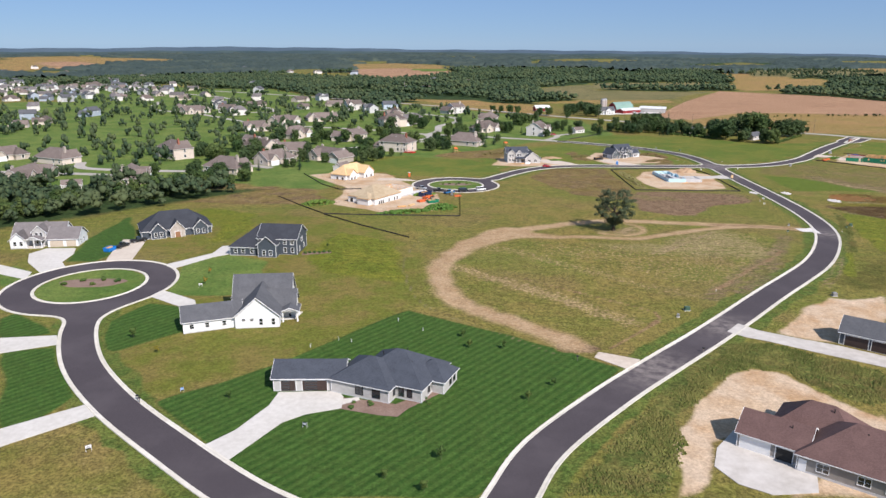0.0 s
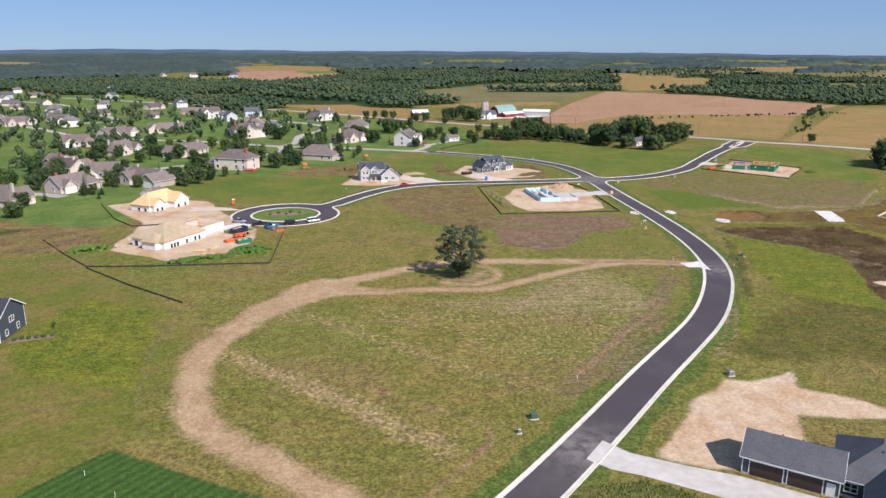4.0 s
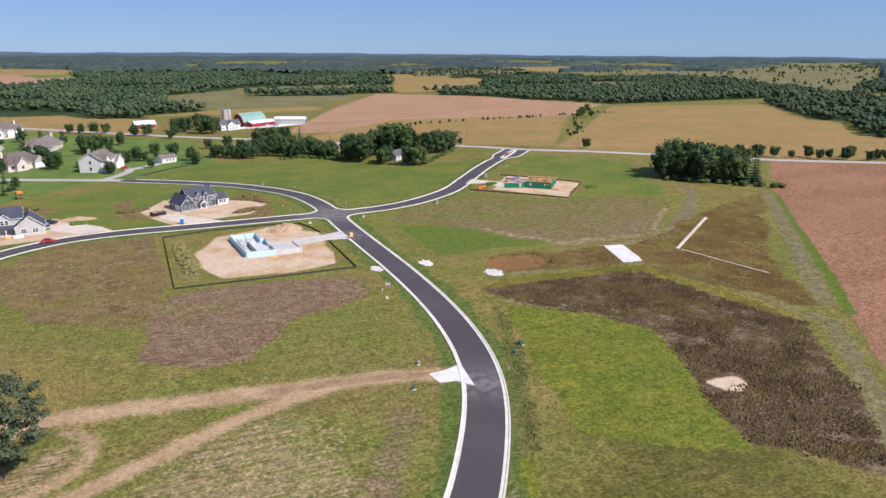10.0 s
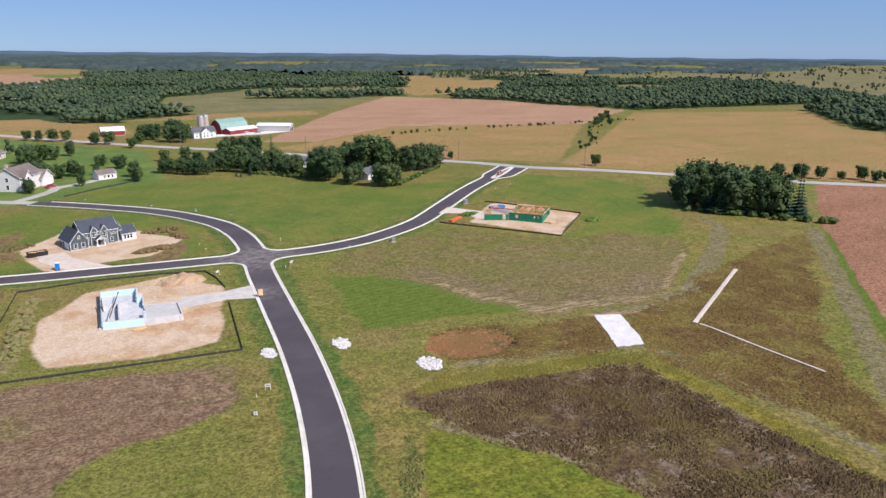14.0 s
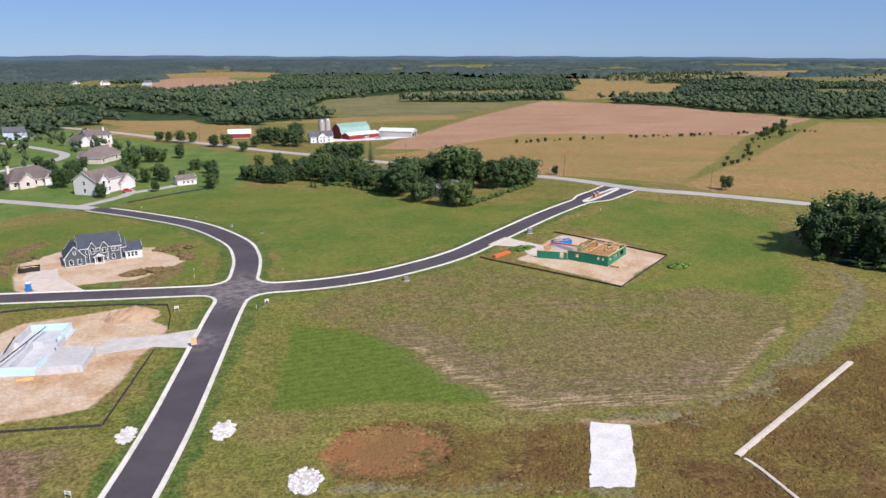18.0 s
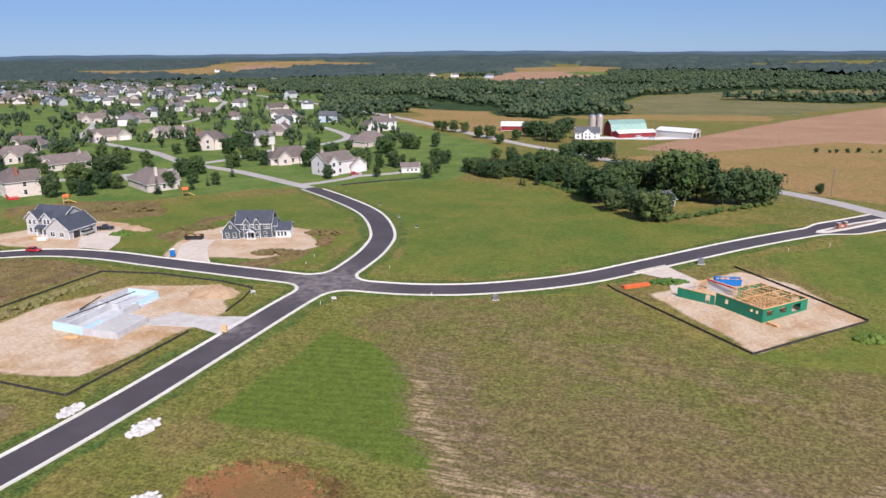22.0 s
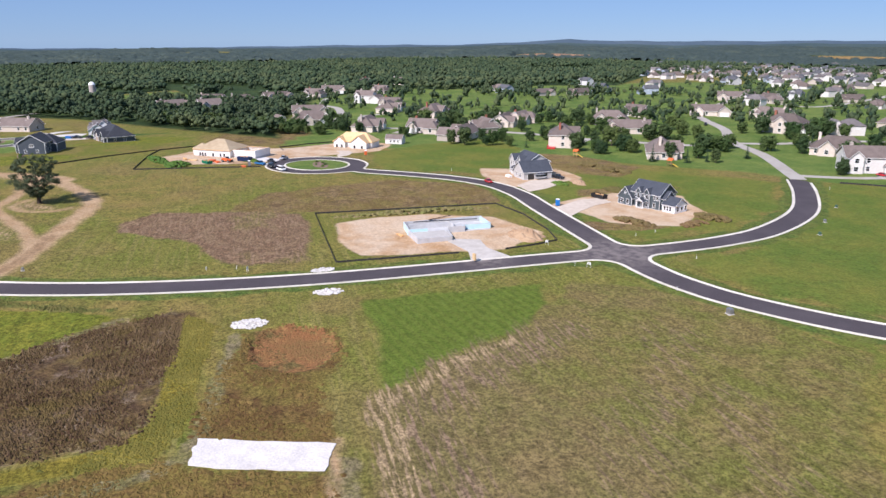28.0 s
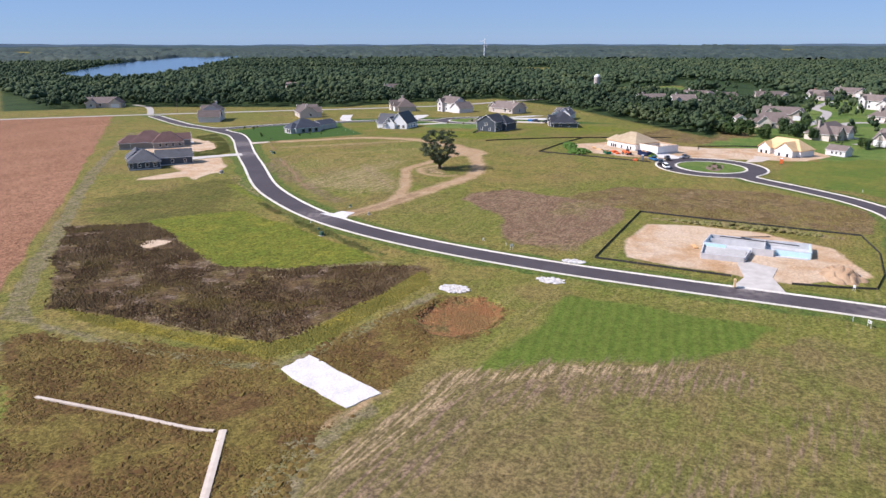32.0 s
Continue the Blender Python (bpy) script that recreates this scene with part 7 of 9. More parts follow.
LABELS = ["cream ranch house with weathered taupe shingle roof", "two-storey hip-roofed house in tan siding", "faded white two-storey house with front gables", "low tan house under a broad hipped taupe roof", "small cream house with gabled taupe roof and garage"]
OLD = [None] * 5
PLACED = []


def put_house(kind, x, y, turn, size=1.0):
    z = float(height(x, y))
    if OLD[kind] is None:
        OLD[kind] = tagged(old_house(kind, LABELS[kind]), group="houses of the old neighbourhood")
        ob = OLD[kind]
        ob.matrix_basis = pose(x, y, z, 0, 0, turn)
    else:
        ob = copy_thing(OLD[kind], pose(x, y, z, 0, 0, turn))
    ob.matrix_basis = pose(x, y, z, 0, 0, turn) @ Matrix.Scale(size, 4)
    PLACED.append((x, y))
    return ob


FAR_KINDS = {}


def far_house(kind, x, y, turn):
    """A house of the distant suburb: walls, roofs, garage door, chimney and the larger windows."""
    z = float(height(x, y))
    if kind not in FAR_KINDS:
        wall, tone = [(OLD_SIDING, "cream"), (PALE_BLUE, "pale blue"), (OLD_WHITE, "white"), (OLD_WHITE, "white"), (PALE_GREY, "grey"), (OLD_SIDING, "tan")][kind]
        roof = [S_TAUPE, S_GREY, S_OLD_GREY, S_TAUPE, S_GREY, S_OLD_GREY][kind]
        vols = [[(-9, -5, 9, 5, 3.0, "gx", 3.6), (4, -8, 11, 3, 3.0, "gy", 3.0)], [(-7, -5, 7, 5, 5.6, "gx", 3.2), (5, -6, 12, 4, 3.0, "gy", 2.8)], [(-8, -5, 6, 5, 5.6, "hip", 3.4), (3, -7, 10, 3, 5.4, "gy", 3.0)],
                [(-9, -5, 8, 5, 3.1, "hip", 4.0), (-7, -7, -1, 2, 3.1, "gy", 2.6)], [(-6, -5, 8, 5, 5.6, "gx", 3.4), (-7, -7, -1, 3, 5.6, "gy", 2.8)], [(-10, -5, 8, 5, 3.1, "gx", 3.4), (0, -7, 7, 3, 3.1, "hip", 3.0)]][kind]
        home = thing("house", "distant %s house with shingled roof among trees" % tone, "house", 0, 0, 0.0, 0, "houses of the distant suburb")
        for v in vols:
            bm = bmesh.new()
            prism(bm, *v)
            part("wall", bm, wall, home)
            bm = bmesh.new()
            roof_on(bm, *v)
            part("roof", bm, roof, home)
        a, b = vols
        for side, u in (("S", a[0] + 2.0), ("N", a[0] + 4), ("N", a[2] - 4), ("W", 0.0)):
            add_window(home, a, side, u, 3.6 if a[4] > 5 else 0.9, 1.6, 1.5, None, False)
        add_panel_door(home, b, "S", (b[0] + b[2]) / 2, 4.8, 2.3, GARAGE_BEIGE)
        FAR_KINDS[kind] = home
        home.matrix_basis = pose(x, y, z, 0, 0, turn)
    else:
        copy_thing(FAR_KINDS[kind], pose(x, y, z, 0, 0, turn))
    PLACED.append((x, y))


RH = random.Random(5)
NEAR = [(24, 520, 3, 150), (-22, 490, 1, 150), (85, 578, 2, 60), (46, 602, 3, 40), (-123, 505, 4, 130), (-60, 549, 0, 240), (-62, 446, 0, 330), (-103, 560, 3, 60), (-33, 636, 1, 20), (-114, 403, 3, 150),
        (54, 679, 3, 250), (-115, 492, 0, 150)]
MID = [(-155, 373, 3, 100), (-160, 456, 1, 140), (-132, 652, 0, 60), (-100, 682, 0, 200), (-145, 602, 4, 30), (-35, 721, 4, 300), (25, 764, 2, 230), (-210, 375, 0, 80), (-225, 437, 3, 150), (-262, 445, 4, 60),
       (-83, 800, 2, 20), (-212, 768, 4, 10), (-243, 753, 0, 50)]
WEST = [(-255, 305, 2, 120), (-346, 302, 0, 90), (-361, 359, 0, 100), (-392, 395, 4, 60), (-440, 420, 0, 80), (-425, 467, 4, 30), (-312, 434, 2, 50), (-562, 517, 3, 60), (-576, 476, 4, 10), (-290, 275, 0, 120), (-319, 330, 3, 100)]
NEWER = [(-38, 40, 2, 40), (-84, 82, 0, 220), (-150, 120, 3, 40), (-158, 158, 2, 60), (-167, 197, 0, 240), (-72, -108, 0, 130), (-301, 24, 3, 130), (-290, -92, 4, 100), (-95, 432, 4, 60), (-90, 470, 4, 10)]
for rows_ in (NEAR, MID, WEST, NEWER):
    for x, y, kind, turn in rows_:
        put_house(kind, x, y, turn + RH.uniform(-8, 8), 1.2)
HOMES_NEARER = [(-15, 663), (-62, 768), (-346, 613), (-193, 738), (-382, 588), (-46, 811), (-342, 652), (-421, 595), (-142, 812), (-110, 846), (-333, 724), (-377, 691), (-269, 790), (-233, 812), (-196, 839), (-251, 866), (-163, 913), (-138, 932), (-419, 778), (-487, 728), (-220, 929), (-310, 939), (-305, 1001), (-476, 922), (-253, 1091), (-551, 919), (-581, 896), (-624, 902), (-524, 1013), (-490, 1068), (-7, 1259), (-372, 1157)]
HOMES_MIDDLE = [(-43, 1267), (-574, 1051), (-306, 1279), (68, 1354), (-530, 1169), (-776, 955), (-499, 1196), (-467, 1232), (-559, 1198), (-99, 1386), (6, 1400), (-446, 1291), (-373, 1349), (-492, 1293), (-826, 1058), (-686, 1206), (-634, 1253), (-588, 1293), (-854, 1101), (-963, 1004), (-215, 1500), (-857, 1140), (-449, 1429), (-582, 1376), (-876, 1208), (-603, 1423), (-787, 1325), (-498, 1511), (-713, 1402), (-655, 1448), (-546, 1518), (-602, 1500)]
HOMES_FURTHER = [(-916, 1313), (-700, 1480), (-1059, 1175), (-666, 1531), (-810, 1456), (-984, 1317), (-176, 1739), (-1112, 1190), (-923, 1424), (-1048, 1322), (-630, 1635), (-269, 1784), (-788, 1573), (-1007, 1408), (-845, 1553), (-919, 1536), (-843, 1608), (-1030, 1480), (-349, 1853), (-757, 1685), (-482, 1846), (-1007, 1568), (-922, 1658), (-504, 2028), (-658, 1977), (-837, 1901), (-906, 1863), (-1040, 1829), (-822, 1988), (-644, 2193), (-1078, 2046), (-642, 2272)]
for x, y in HOMES_NEARER + HOMES_MIDDLE + HOMES_FURTHER:
    far_house(RH.randrange(6), x, y, RH.choice((20, 65, 110, 200, 245, 290)) + RH.uniform(-12, 12))
far_area = [(-900, 1100), (-700, 900), (-420, 880), (-300, 930), (-330, 1120), (-560, 1320), (-800, 1450), (-1100, 1400)]
count = 0
while count < 105:
    x, y = RH.uniform(-1100, -300), RH.uniform(880, 1450)
    if inside(far_area, np.array([x]), np.array([y]))[0] > 0 and all(math.dist((x, y), p) > 24 for p in PLACED):
        far_house(RH.randrange(6), x, y, RH.uniform(0, 360))
        count += 1

# garden sheds
for x, y, turn, label in ((120, 591, 28, "small white garden shed with taupe roof by the lawn"), (-50, 406, 60, "tan garden shed with gabled roof"), (-176, 352, 20, "tan garden shed beside the tree line")):
    v = (-4.5, -3, 4.5, 3, 2.6, "gx", 2.0)
    ob = house(label, x, y, turn, [v], OLD_WHITE, S_TAUPE, name="shed", category="shed", over=0.3)
    row_of_windows(ob, v, "S", [-1.5, 0.5, 2.5], 0.9, 0.9, 1.1)
    PLACED.append((x, y))

# pale concrete streets and drives among the houses
LANES = []
LANES.append([(94.5, 537.5), (81.8, 544.1), (36, 567), (-8, 582), (-55, 611), (-102, 630)])
LANES.append([(-3, 578), (-1.5, 555), (-23, 530), (-40, 513), (-70, 491), (-92, 468)])
LANES.append([(-2, 580), (6, 600), (8, 640), (24, 676), (23, 712), (-8, 750), (-70, 806)])
LANES.append([(-582, 1282), (-331, 1039), (-273, 976), (-168, 789), (-197, 763)])
LANES.append([(-210, 435), (-200, 415), (-170, 407), (-130, 405), (-112, 425), (-92, 415)])
LANES.append([(27, -99), (-8.4, -65), (-39.5, -35), (-103, 33.5), (-184, 119), (-257, 161), (-420, 235)])
LANES.append([(-165, 388), (-203, 397), (-266, 402), (-300, 394), (-368, 405)])
LANES.append([(-252, 324), (-270, 340), (-291, 354)])
LANES.append([(-42, -24), (-62, -45), (-87, -76), (-97, -102)])
LANES.append([(-102, 630), (-160, 660), (-230, 740), (-300, 800), (-330, 900)])
LANES.append([(85, 541), (95, 556), (100, 572), (92, 585)])
LANES.append([(-40, 513), (-32, 505), (-24, 500)])
LANES.append([(-14, 538), (6, 530), (18, 532)])
LANES.append([(100, 572), (112, 582), (116, 588)])
for ln in LANES:
    ribbon("street", ln, 6.0 if len(ln) > 4 else 4.6, OLD_ROAD, "pale concrete street through the old neighbourhood", "road", 0.1)

# ---- farm ----
barn = thing("barn", "red gambrel barn with pale green metal roof", "barn", 203, 779, None, 34)
bm = bmesh.new()
prof = [(-6, 0), (6, 0), (6, 4), (4.2, 8), (0, 10.6), (-4.2, 8), (-6, 4)]
for x in (-13, 13):
    vs = [bm.verts.new((x, y, z)) for y, z in prof]
    bm.faces.new(vs if x > 0 else vs[::-1])
for y in (-6, 6):
    vs = [bm.verts.new(p) for p in ((-13, y, 0), (13, y, 0), (13, y, 4), (-13, y, 4))]
    bm.faces.new(vs if y < 0 else vs[::-1])
part("wall", bm, BARN_RED, barn)
bm = bmesh.new()
for (ya, za), (yb, zb) in (((6.4, 3.6), (4.3, 8.1)), ((4.3, 8.1), (0, 10.8)), ((0, 10.8), (-4.3, 8.1)), ((-4.3, 8.1), (-6.4, 3.6))):
    sheet(bm, [(-13.4, ya, za + 0.1), (13.4, ya, za + 0.1), (13.4, yb, zb + 0.1), (-13.4, yb, zb + 0.1)], 0.15)
part("roof", bm, GREEN_TIN, barn)
v = (-12, -14.5, 15, -6, 3.2, "gx", 1.6)
bm = bmesh.new()
prism(bm, *v)
part("lean_to_wall", bm, BARN_RED, barn)
bm = bmesh.new()
roof_on(bm, *v)
part("lean_to_roof", bm, WHITE_TIN, barn)
for x, y in ((181.5, 771.5), (185.5, 778)):
    silo = thing("silo", "grey concrete stave silo with a low domed cap", "silo", x, y, None, 0, "farm silos")
    bm = bmesh.new()
    tube(bm, (0, 0, -0.3), (0, 0, 13.2), 2.3, 2.3, 20)
    part("silo_wall", bm, SILO_GREY, silo)
    bm = bmesh.new()
    for k in range(4):
        a, b = k * math.pi / 8, (k + 1) * math.pi / 8
        tube(bm, (0, 0, 13.2 + 1.4 * math.sin(a)), (0, 0, 13.2 + 1.4 * math.sin(b)), 2.4 * math.cos(a), max(0.05, 2.4 * math.cos(b)), 20)
    part("cap", bm, METAL, silo)
    for k in range(6):
        bm = bmesh.new()
        tube(bm, (0, 0, 1.5 + 2 * k), (0, 0, 1.6 + 2 * k), 2.34, 2.34, 20)
        part("hoop", bm, METAL, silo)
v = (-13, -6, 13, 6, 4.2, "gx", 1.8)
ob = house("long white-roofed machine shed with open doors", 238, 780, -24, [v], GREY_SIDING, WHITE_TIN, name="machine_shed", category="shed", walls={})
for u in (-2.5, 2.5):
    add_panel_door(ob, v, "E", u, 4.0, 3.4, OPENING_SHADE, "shed_opening", 1)
v0, v1 = (-8, -4, 8, 4, 4.4, "gx", 3.4), (-3, -6, 3, 2, 4.4, "gy", 2.6)
ob = house("old white farmhouse with grey roof and dormer gable", 181, 752, 15, [v0, v1], WHITE_SIDING, S_GREY, category="house")
for v, us in ((v0, (-6, 5)), (v1, (-1.2, 1.2))):
    row_of_windows(ob, v, "S", us, 0.9)
    row_of_windows(ob, v, "S", us, 3.2, 0.9, 1.0)
v = (-8, -5, 8, 5, 3.6, "gx", 2.6)
house("small red barn with a white roof behind the trees", 120, 790, 10, [v], BARN_RED, WHITE_TIN, name="small_barn", category="barn")
slab("farmyard", [(185, 752), (225, 758), (250, 772), (240, 780), (210, 770), (188, 766)], GRAVEL, "pale gravel farmyard", "yard", 0.1)
for x, y, turn in ((240, 536, 40), (214, 588, 20)):
    v = (-7, -4, 7, 4, 2.8, "gx", 2.4)
    ob = house("low grey house half hidden under the trees", x, y, turn, [v], OLD_WHITE, S_GREY)
    row_of_windows(ob, v, "S", (-4, 0, 4), 0.9)

# ---- trees ----
def free(x, y, gap=9.0):
    return all(math.dist((x, y), p) > gap for p in PLACED)


LANE_PTS = np.vstack([smooth_line(ln, 5.0) for ln in LANES])


def off_road(x, y, gap=5.5):
    return np.hypot(LANE_PTS[:, 0] - x, LANE_PTS[:, 1] - y).min() > gap


# garden trees among the houses
yard = [(-5, 478), (40, 500), (78, 552), (140, 570), (128, 640), (60, 720), (20, 800), (-90, 860), (-330, 900), (-430, 640), (-450, 420), (-300, 300), (-185, 345), (-100, 385), (-40, 430)]
REST = []
count = 0
while count < 760:
    x, y = RT.uniform(-440, 140), RT.uniform(300, 900)
    if inside(yard, np.array([x]), np.array([y]))[0] < 0 or not free(x, y, 10.5) or not off_road(x, y):
        continue
    near = min(math.dist((x, y), p) for p in PLACED)
    if near > 34 and RT.random() < 0.72:
        continue
    if math.dist((x, y), (110, 420)) > 262:
        REST.append((x, y))
    elif RT.random() < 0.2:
        spruce(x, y, RT.uniform(5, 10), "garden trees")
    else:
        tree(x, y, RT.uniform(6.0, 12.0), None, "leafy green garden tree between the houses", "garden trees")
    count += 1


def tree_line(pts, step, lo, hi, spread, group, label, kinds=None):
    for x, y in smooth_line(pts, step)[::1]:
        px, py = x + RT.gauss(0, spread), y + RT.gauss(0, spread)
        tree(px, py, RT.uniform(lo, hi), None if kinds is None else RT.choice(kinds), label, group)


tree_line([(-196, 268), (-172, 287), (-157, 303), (-146, 322), (-122, 336), (-100, 364), (-96, 371)], 3.6, 5.5, 8.5, 2.0, "hedgerow trees", "green hedgerow tree at the edge of the field", (0, 2, 4, 8, 10))
tree_line([(-200, 276), (-178, 296), (-163, 316), (-150, 332), (-126, 346), (-108, 368)], 6.0, 7, 10, 2.5, "hedgerow trees", "green hedgerow tree at the edge of the field", (0, 2, 6, 4))
COUNTY_TREES = [(66, 775, 9), (74, 768, 9), (83, 763, 10), (91, 764, 9), (110, 736, 10), (119, 734, 11), (133, 708, 8), (138, 730, 9)]
FARM_TREES = [(141, 751, 12), (147, 749, 14), (158, 732, 15), (165, 727, 15), (164, 754, 14), (162, 784, 13), (185, 657, 10), (189, 668, 11), (196, 662, 12), (203, 650, 12), (205, 670, 11)]
STEAD_TREES = [(148, 598, 8), (153, 593, 9), (158, 588, 9), (163, 585, 9), (168, 583, 9), (166, 612, 11), (174, 601, 10), (161, 631, 11), (189, 595, 12), (196, 582, 10), (197, 589, 9), (209, 564, 11), (215, 542, 13), (220, 537, 15), (225, 545, 15), (227, 523, 10), (231, 528, 11), (237, 512, 12), (242, 508, 12), (244, 515, 10), (230, 565, 14), (236, 565, 14), (241, 572, 16), (247, 554, 20), (251, 548, 20), (255, 551, 18), (260, 545, 15), (264, 543, 15), (269, 546, 17), (272, 543, 15), (278, 546, 14), (250, 579, 17), (258, 572, 15), (151, 603, 9), (157, 597, 10), (165, 593, 10), (171, 590, 9), (177, 590, 10), (181, 588, 11), (187, 583, 10), (192, 577, 11), (178, 606, 12), (186, 602, 13), (195, 598, 12), (203, 590, 13), (206, 580, 11), (212, 572, 12), (202, 571, 8), (210, 556, 9), (216, 555, 12), (222, 558, 13), (223, 570, 14), (205, 562, 7), (182, 618, 12), (194, 612, 13)]
for rows_, kinds, label, group in ((COUNTY_TREES, (0, 2, 4, 8), "round green tree beside the county road", "roadside trees"), (FARM_TREES, (1, 3, 5, 7), "tall green tree beside the farm", "farm trees"), (STEAD_TREES, (1, 3, 6, 7, 13, 12, 9), "tall dark green tree sheltering the farmstead", "farmstead trees")):
    for x, y, h in rows_:
        tree(x, y, h * RT.uniform(0.92, 1.08), RT.choice(kinds), label, group, 1.05)
for x, y, h in [(212, 647, 13), (181, 571, 5), (183, 569, 5), (188, 572, 6), (200, 600, 5), (203, 604, 5), (227, 584, 12)]:
    spruce(x, y, h, "farmstead spruces")
for k in range(16):
    a = k / 15
    small_bush(190 + 24 * a + RT.uniform(-1, 1), 577 - 30 * a + RT.uniform(-1, 1), RT.uniform(1.6, 2.8), "dense green hedge shrub before the farmstead")
    small_bush(246 + 34 * a + RT.uniform(-1, 1), 509 + 36 * a + RT.uniform(-1, 1), RT.uniform(1.4, 2.6), "dense green hedge shrub before the farmstead")
tree_line([(337, 424), (347, 417), (356, 408), (364, 402)], 6.5, 16, 19.5, 1.5, "field corner trees", "broad tree in the copse at the field corner", (0, 1, 2, 7, 13, 6))
tree_line([(348, 434), (360, 425), (371, 412)], 6.5, 18, 21.5, 2.0, "field corner trees", "broad tree in the copse at the field corner", (0, 3, 7, 13, 6))
for x, y, h in ((342, 414, 13), (346, 411, 15), (353, 407, 14), (366, 399, 17), (371, 398, 16), (375, 400, 15), (369, 404, 18)):
    spruce(x, y, h, "field corner spruces")
for k in range(14):
    small_bush(336 + 2.9 * k + RT.uniform(-1, 1), 419 - 2.7 * k + RT.uniform(-1, 1), RT.uniform(2.0, 3.4), "low scrub at the foot of the copse")
tree_line([(430, 470), (470, 446), (520, 418), (600, 370)], 7, 5, 9, 2.5, "roadside trees", "low green tree beside the county road")
for x, y, h in ((359, 517, 7.5), (133.5, 591, 9.5), (99, 683, 11), (116, 604, 6), (150, 640, 8), (300, 574, 5)):
    tree(x, y, h, None, "single leafy tree standing by the road", "roadside trees")
tree_line([(560, 800), (530, 758), (500, 720)], 6, 3, 7.5, 3.5, "field hedge", "low hedge tree between two crop fields", (8, 9))
tree_line([(500, 720), (440, 640), (400, 590)], 9, 1.6, 3.6, 3.0, "field hedge", "low hedge tree between two crop fields", (8, 9))
for a, b in (((318, 722), (352, 727)), ((368, 730), (380, 731)), ((402, 736), (470, 742)), ((488, 744), (560, 752))):
    tree_line([a, b], 4.2, 1.3, 3.4, 2.2, "field hedge", "low hedge bush between two crop fields", (8, 9))

# ---- far woods ----
def woodland(name, spots, sizes, tall, fineness, label, seed, material):
    """Crowns of a far wood, joined in one mesh: lobes and leaf sprays."""
    r = np.random.RandomState(seed)
    shapes = []
    for k in range(7):
        bm = bmesh.new()
        rng = random.Random(seed + k)
        lobes, leaves = ((7, 112), (3, 9), (4, 28))[fineness]
        for j in range(lobes):
            a, d = j * 2.4 + rng.random(), 0.36 * math.sqrt((j + 0.3) / lobes)
            c = (math.cos(a) * d, math.sin(a) * d, rng.uniform(0.45, 0.8) - 0.5 * d)
            big = (rng.uniform(0.15, 0.2), rng.uniform(0.24, 0.32), rng.uniform(0.18, 0.24))[fineness]
            lump(bm, rng, c, big * 0.85, 0.9, 1, 0.4)
            sprays(bm, rng, c, big * 1.05, leaves // lobes, (0.1, 0.2, 0.13)[fineness])
        bmesh.ops.triangulate(bm, faces=bm.faces)
        bm.verts.index_update()
        V = np.array([v.co[:] for v in bm.verts])
        F = np.array([[v.index for v in f.verts] for f in bm.faces])
        if fineness == 2:
            V = (V - (0, 0, 0.16)) * (0.75, 0.75, 1.25)
        shapes.append((V, F[V[F][:, :, 2].mean(1) > (-0.1 if fineness == 2 else 0.22)]))
        bm.free()
    vs, fs, n = [], [], 0
    pick, turn = r.randint(0, 7, len(spots)), r.uniform(0, math.tau, len(spots))
    lift = r.uniform(0.75, 1.25, len(spots))
    zs = height(spots[:, 0], spots[:, 1])
    for (x, y), s, k, a, z, q in zip(spots, sizes, pick, turn, zs, lift):
        V, F = shapes[k]
        c, t = math.cos(a) * s, math.sin(a) * s
        vs.append(np.stack([V[:, 0] * c - V[:, 1] * t + x, V[:, 0] * t + V[:, 1] * c + y, V[:, 2] * (tall or s) * q + z], -1))
        fs.append(F + n)
        n += len(V)
    vs, fs = np.concatenate(vs), np.concatenate(fs)
    me = bpy.data.meshes.new(name)
    me.vertices.add(len(vs))
    me.vertices.foreach_set("co", vs.astype(np.float32).ravel())
    me.loops.add(fs.size)
    me.loops.foreach_set("vertex_index", fs.astype(np.int32).ravel())
    me.polygons.add(len(fs))
    me.polygons.foreach_set("loop_start", (np.arange(len(fs)) * 3).astype(np.int32))
    me.polygons.foreach_set("loop_total", np.full(len(fs), 3, np.int32))
    me.update()
    me.materials.append(material)
    print(name, len(spots), len(fs))
    return tagged(new(name, me), label, "woods", kind="stuff")


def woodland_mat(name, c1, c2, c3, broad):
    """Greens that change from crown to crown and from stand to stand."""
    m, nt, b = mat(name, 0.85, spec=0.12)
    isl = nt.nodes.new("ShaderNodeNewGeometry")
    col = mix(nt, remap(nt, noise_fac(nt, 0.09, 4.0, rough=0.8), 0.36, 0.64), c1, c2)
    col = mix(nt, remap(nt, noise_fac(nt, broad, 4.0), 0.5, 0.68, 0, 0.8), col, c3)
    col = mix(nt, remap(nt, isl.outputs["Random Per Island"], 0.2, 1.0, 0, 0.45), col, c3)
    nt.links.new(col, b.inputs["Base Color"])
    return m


# blue mixed into the farthest leaf greens stands in for distance haze
WOODFAR_HAZE = woodland_mat("hazed_far_leaves", (0.022, 0.040, 0.044), (0.048, 0.072, 0.068), (0.080, 0.100, 0.076), 0.006)
WOODLEAF = woodland_mat("woodland_leaves", (0.024, 0.046, 0.028), (0.054, 0.084, 0.040), (0.096, 0.118, 0.052), 0.012)


